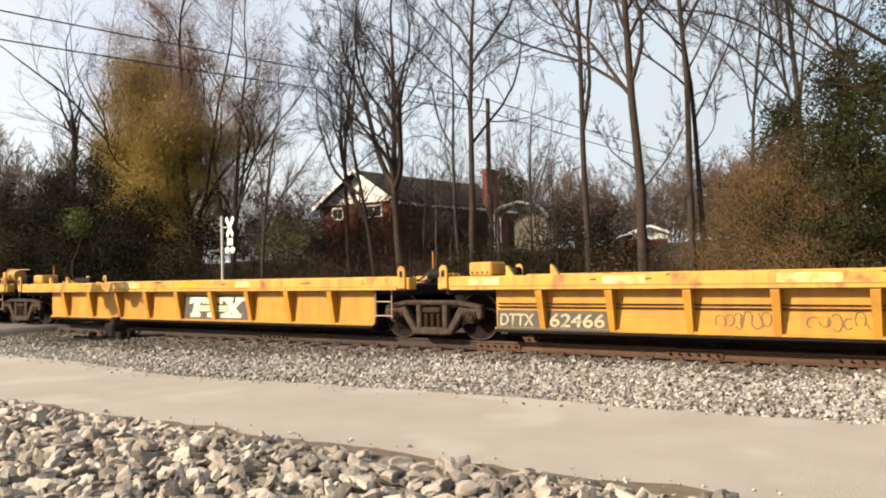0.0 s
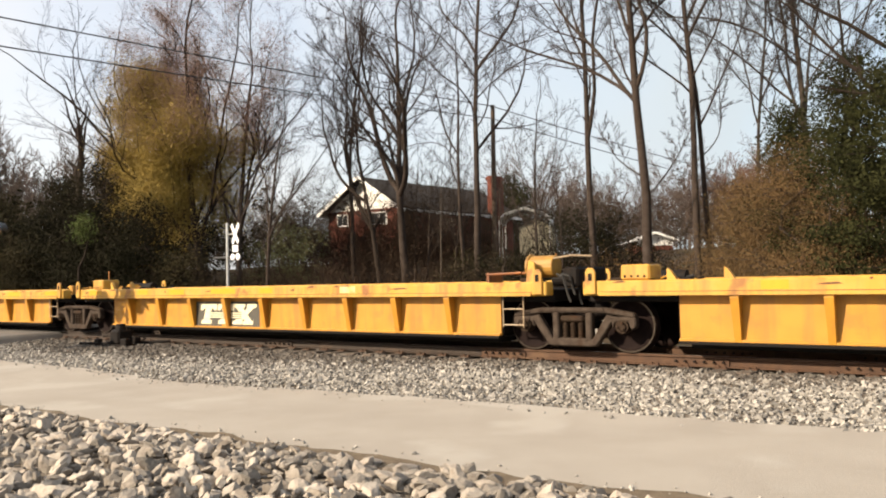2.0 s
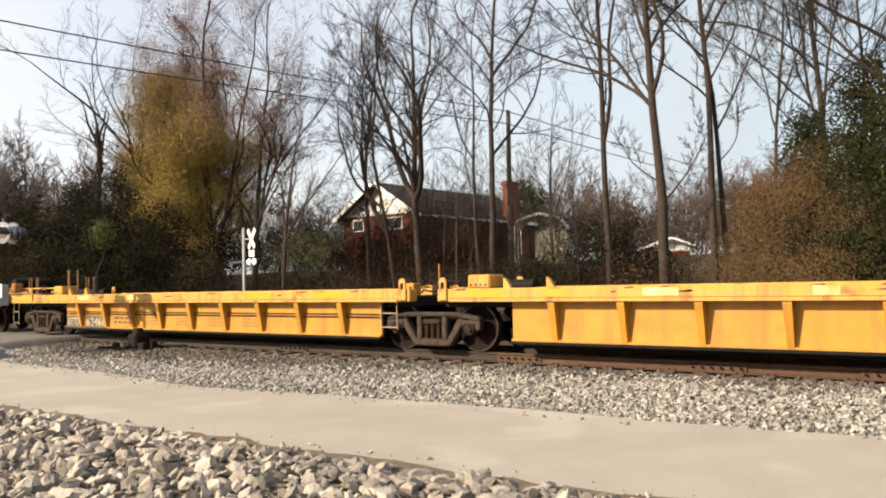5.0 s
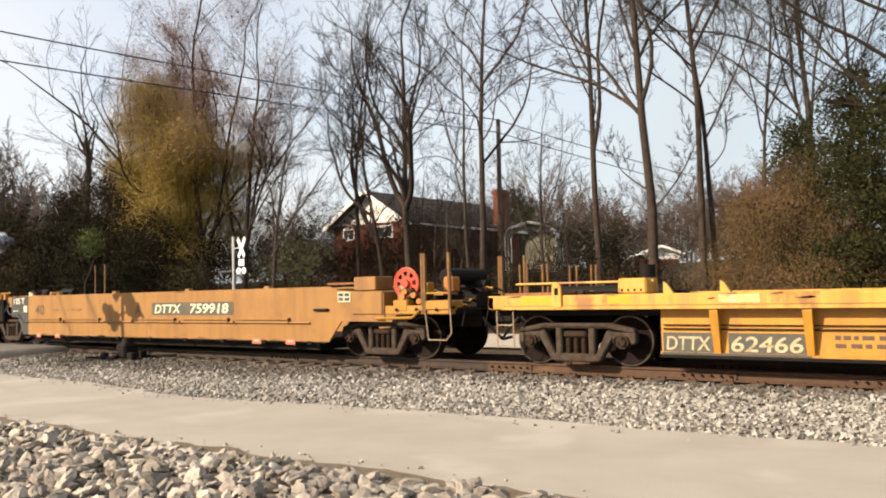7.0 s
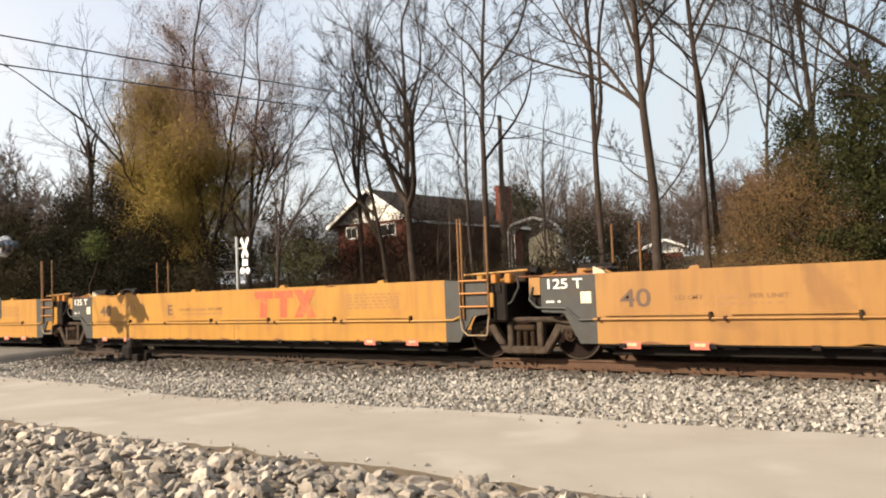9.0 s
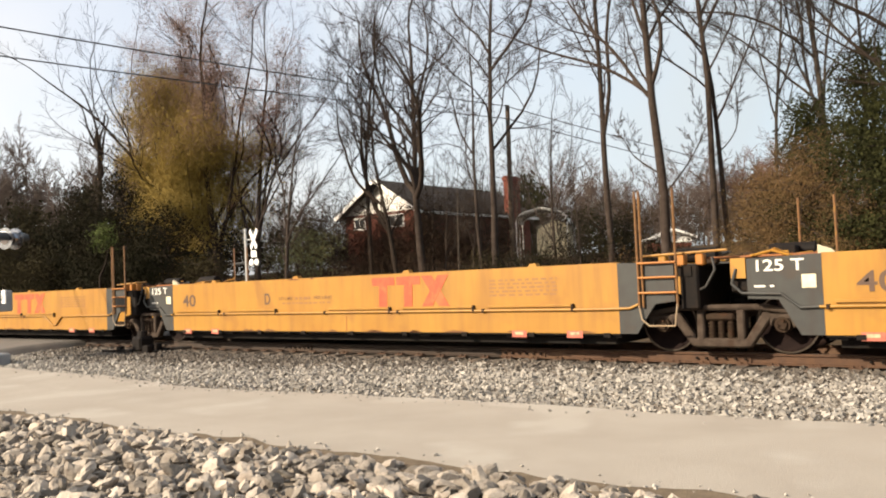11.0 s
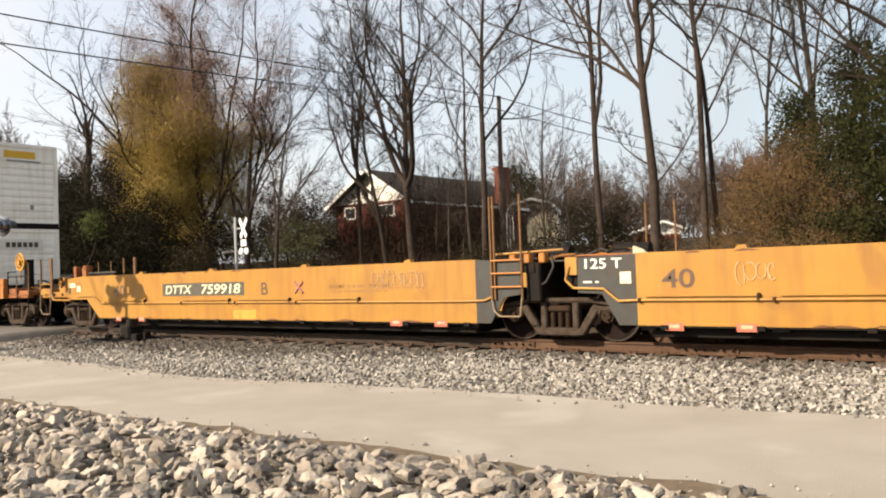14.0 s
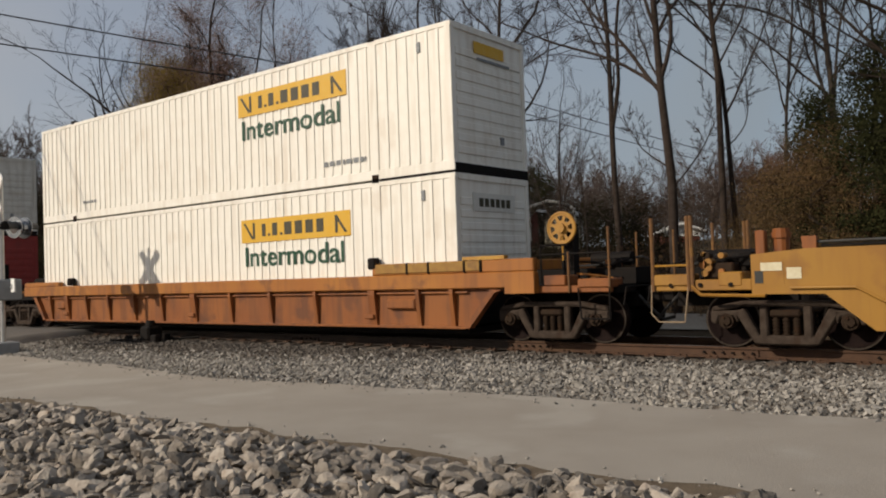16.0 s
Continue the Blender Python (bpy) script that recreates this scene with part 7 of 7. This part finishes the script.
def container(u, z, mat, branded=True, lower=False, label=""):
    """A 53-foot container: ribbed steel sides, posts, rails and a panelled door end; x runs to minus x from its front."""
    L, W, H = 16.15, 2.59, 2.87
    ob = tagged(new("shipping_container"), label or "white ribbed 53-foot shipping container with yellow decals", "container", "containers on the train")
    part("core", bx(bmesh.new(), -L + 0.05, -0.05, -W / 2 + 0.018, W / 2 - 0.018, z + 0.06, z + H - 0.03), mat, ob)
    for s in (-1, 1):
        part("bottom_rail", bx(bmesh.new(), -L, 0, min(s * W / 2, s * (W / 2 - 0.1)), max(s * W / 2, s * (W / 2 - 0.1)), z, z + 0.20), mat, ob, bevel=0.01)
        part("top_rail", bx(bmesh.new(), -L, 0, min(s * W / 2, s * (W / 2 - 0.1)), max(s * W / 2, s * (W / 2 - 0.1)), z + H - 0.10, z + H), mat, ob, bevel=0.01)
    for x in (-0.16, -L + 0.01):
        for s in (-1, 1):
            part("corner_post", bx(bmesh.new(), x, x + 0.15, min(s * (W / 2 + 0.003), s * (W / 2 - 0.12)), max(s * (W / 2 + 0.003), s * (W / 2 - 0.12)), z, z + H), mat, ob, bevel=0.01)
    for x in (-2.05, -14.2):
        for s in (-1, 1):
            part("lift_post", bx(bmesh.new(), x - 0.11, x + 0.11, min(s * (W / 2 + 0.004), s * (W / 2 - 0.1)), max(s * (W / 2 + 0.004), s * (W / 2 - 0.1)), z, z + H + 0.02), mat, ob, bevel=0.01)
            if s < 0:
                part("corner_casting", bx(bmesh.new(), x - 0.09, x + 0.09, -W / 2 - 0.012, -W / 2 + 0.1, z + H - 0.02, z + H + 0.06), BLACK_STEEL, ob)
                part("corner_casting", bx(bmesh.new(), x - 0.09, x + 0.09, -W / 2 - 0.012, -W / 2 + 0.1, z - 0.03, z + 0.10), CAST_STEEL, ob)
    rib = bmesh.new()
    plate(rib, [(-0.035, 0.20), (0.035, 0.20), (0.035, H - 0.10), (-0.035, H - 0.10)], -0.022, -0.001)
    me = bpy.data.meshes.new("side_rib")
    rib.to_mesh(me)
    rib.free()
    me.materials.append(mat)
    n = 58
    for i in range(n):
        x = -0.34 - (L - 0.68) * i / (n - 1)
        if min(abs(x + 2.05), abs(x + 14.2)) < 0.15:
            continue
        hang("side_rib", me, None, ob, at=pose(x, -W / 2 + 0.022, z))
        hang("side_rib", me, None, ob, at=pose(x, W / 2 - 0.022, z, 0, 0, 180))
    # front end wall with horizontal swages
    part("end_panel", bx(bmesh.new(), -0.05, -0.03, -W / 2 + 0.12, W / 2 - 0.12, z + 0.2, z + H - 0.1), mat, ob)
    for k in range(9):
        zz = z + 0.34 + 0.24 * k
        part("end_swage", bx(bmesh.new(), -0.035, -0.012, -W / 2 + 0.16, W / 2 - 0.16, zz, zz + 0.15), mat, ob, bevel=0.01)
    part("end_sill", bx(bmesh.new(), -0.16, 0.002, -W / 2 + 0.1, W / 2 - 0.1, z, z + 0.2), mat, ob)
    part("end_header", bx(bmesh.new(), -0.16, 0.002, -W / 2 + 0.1, W / 2 - 0.1, z + H - 0.12, z + H), mat, ob)
    part("foot_frame", bx(bmesh.new(), -1.95, 0.004, -W / 2 + 0.004, W / 2 - 0.004, z - 0.046, z + 0.006), BLACK_STEEL, ob, "black stacking frame")
    part("foot_band", bx(bmesh.new(), -0.01, 0.0065, -W / 2 + 0.02, W / 2 - 0.02, z + 0.004, z + 0.15), BLACK_STEEL, ob, "black band across the foot")
    part("vent", bx(bmesh.new(), -0.02, 0.004, 0.30, 0.42, z + 0.62, z + 0.78), CASE_GREY, ob)
    if branded:
        d0, d1 = -6.42, -2.80
        za = z + (H - 0.98 if not lower else 1.82)
        part("decal", bx(bmesh.new(), d0, d1, -W / 2 - 0.010, -W / 2 - 0.003, za, za + 0.54), DECAL_YELLOW, ob, "yellow decal band")
        xs = d0 + 0.75
        for k, w in enumerate((0.16, 0.10, 0.22, 0.10, 0.30, 0.30, 0.30, 0.28)):
            part("decal_bar", bx(bmesh.new(), xs, xs + w * 0.8, -W / 2 - 0.014, -W / 2 - 0.010, za + 0.13, za + (0.42 if w > 0.11 else 0.19)), DECAL_DARK, ob, "dark block where a brand name stood")
            xs += w + 0.05
        for xa, sgn in ((d0 + 0.06, -1), (d1 - 0.50, 1)):
            part("decal_mark", plate(bmesh.new(), [(xa + 0.02, za + 0.46), (xa + 0.10, za + 0.46), (xa + 0.40, za + 0.08), (xa + 0.32, za + 0.08)], -W / 2 - 0.013, -W / 2 - 0.009), DECAL_DARK, ob)
            part("decal_mark", plate(bmesh.new(), [(xa + 0.20 - 0.16 * sgn, za + 0.46), (xa + 0.28 - 0.16 * sgn, za + 0.46), (xa + 0.28 - 0.16 * sgn, za + 0.08), (xa + 0.20 - 0.16 * sgn, za + 0.08)], -W / 2 - 0.015, -W / 2 - 0.012), DECAL_DARK, ob)
        words("lettering", "Intermodal", 3.28, 0.46, GREEN_TEXT, ob, pose(-6.30, -W / 2 - 0.006, za - 0.56), 0, "dark green lettering")
        text_rows(ob, -3.55, -2.3, z + 0.42, -W / 2 - 0.004, 1, CASE_GREY, 0.10, 5)
        text_rows(ob, -13.7, -13.0, z + 0.42, -W / 2 - 0.004, 1, CASE_GREY, 0.08, 6)
        part("side_mark", bx(bmesh.new(), -0.85, -0.77, -W / 2 - 0.006, -W / 2 + 0.01, z + H - 0.48, z + H - 0.28), CASE_GREY, ob)
        if lower:
            part("end_decal", bx(bmesh.new(), -0.006, 0.006, -0.75, 0.72, z + H - 0.72, z + H - 0.36), LETTER_WHITE, ob, "white plate on the end")
            for k in range(6):
                part("decal_bar", bx(bmesh.new(), 0.006, 0.010, -0.55 + 0.19 * k, -0.41 + 0.19 * k, z + H - 0.63, z + H - 0.46), DECAL_DARK, ob, "dark block where a brand name stood")
        else:
            part("end_decal", bx(bmesh.new(), -0.004, 0.006, -0.55, 0.50, z + H - 0.50, z + H - 0.26), DECAL_YELLOW, ob, "yellow decal on the end")
            part("end_mark", bx(bmesh.new(), -0.004, 0.006, -0.45, 0.70, z + H - 0.62, z + H - 0.57), CASE_GREY, ob)
    return rolling(ob, u)


def train():
    # front car: five low units, of which these come into view
    low_car(-9.4, "number")
    low_car(-25.0, "logo")
    low_car(-40.6, "logo", -2.66, True)
    low_car(-56.2, "logo")
    low_car(-56.2, "end")
    # second car: five smooth units
    smooth_car(-91.25, "joint", "end", "A", sign=True)
    smooth_car(-106.63, "joint", "joint", "E", logo=True)
    smooth_car(-122.0, "joint", "joint", "D", logo=True)
    smooth_car(-137.4, "joint", "joint", "C", logo=True, dip=True)
    smooth_car(-152.78, "end", "joint", "B", sign=True, purple=True)
    # third and fourth cars with containers
    box_car(-156.85)
    container(-158.62, 3.26, BOX_WHITE, label="upper white ribbed shipping container with yellow decals")
    container(-158.62, 0.345, BOX_WHITE, lower=True, label="lower white ribbed shipping container sitting in the well")
    box_car(-178.9, label="rust-orange ribbed well car carrying a red and a grey container")
    container(-180.6, 3.26, BOX_GREY, False, label="upper pale grey ribbed shipping container")
    container(-180.6, 0.345, BOX_RED, False, label="lower dark red ribbed shipping container in the well")
    joint_spots = (6.2, -9.4, -25.0, -40.6, -56.2, -91.25, -106.63, -122.0, -137.4)
    end_spots = (-71.5, -75.85, -152.8, -156.75, -176.6, -178.7)
    for half, radius, spots in ((0.915, 0.46, joint_spots), (0.865, 0.43, end_spots)):
        first = bogie_shape(half, radius)
        for ob, u in zip([first] + [copy_thing(first, pose(0, 0, 0)) for _ in spots[1:]], spots):
            rolling(ob, u)
            WHEELS.extend((c, radius) for c in ob.children if c.name.startswith("wheelset"))


def motions():
    beats = [0.5 * k for k in range(33)]
    for ob, u in MOVING:
        walk(ob, [(t, pose(u + travel(t), 0, 0)) for t in beats])
    turns = [k / 30 for k in range(481)]
    for w, radius in WHEELS:
        x, z = w.location.x, w.location.z
        walk(w, [(t, pose(x, 0, z, 0, math.degrees(travel(t) / radius), 0)) for t in turns])


setting()
track()
woods()
evergreens()
far_wood()
brush()
house()
outbuildings()
power_line()
crossing_signals()
track_gear()
train()
motions()
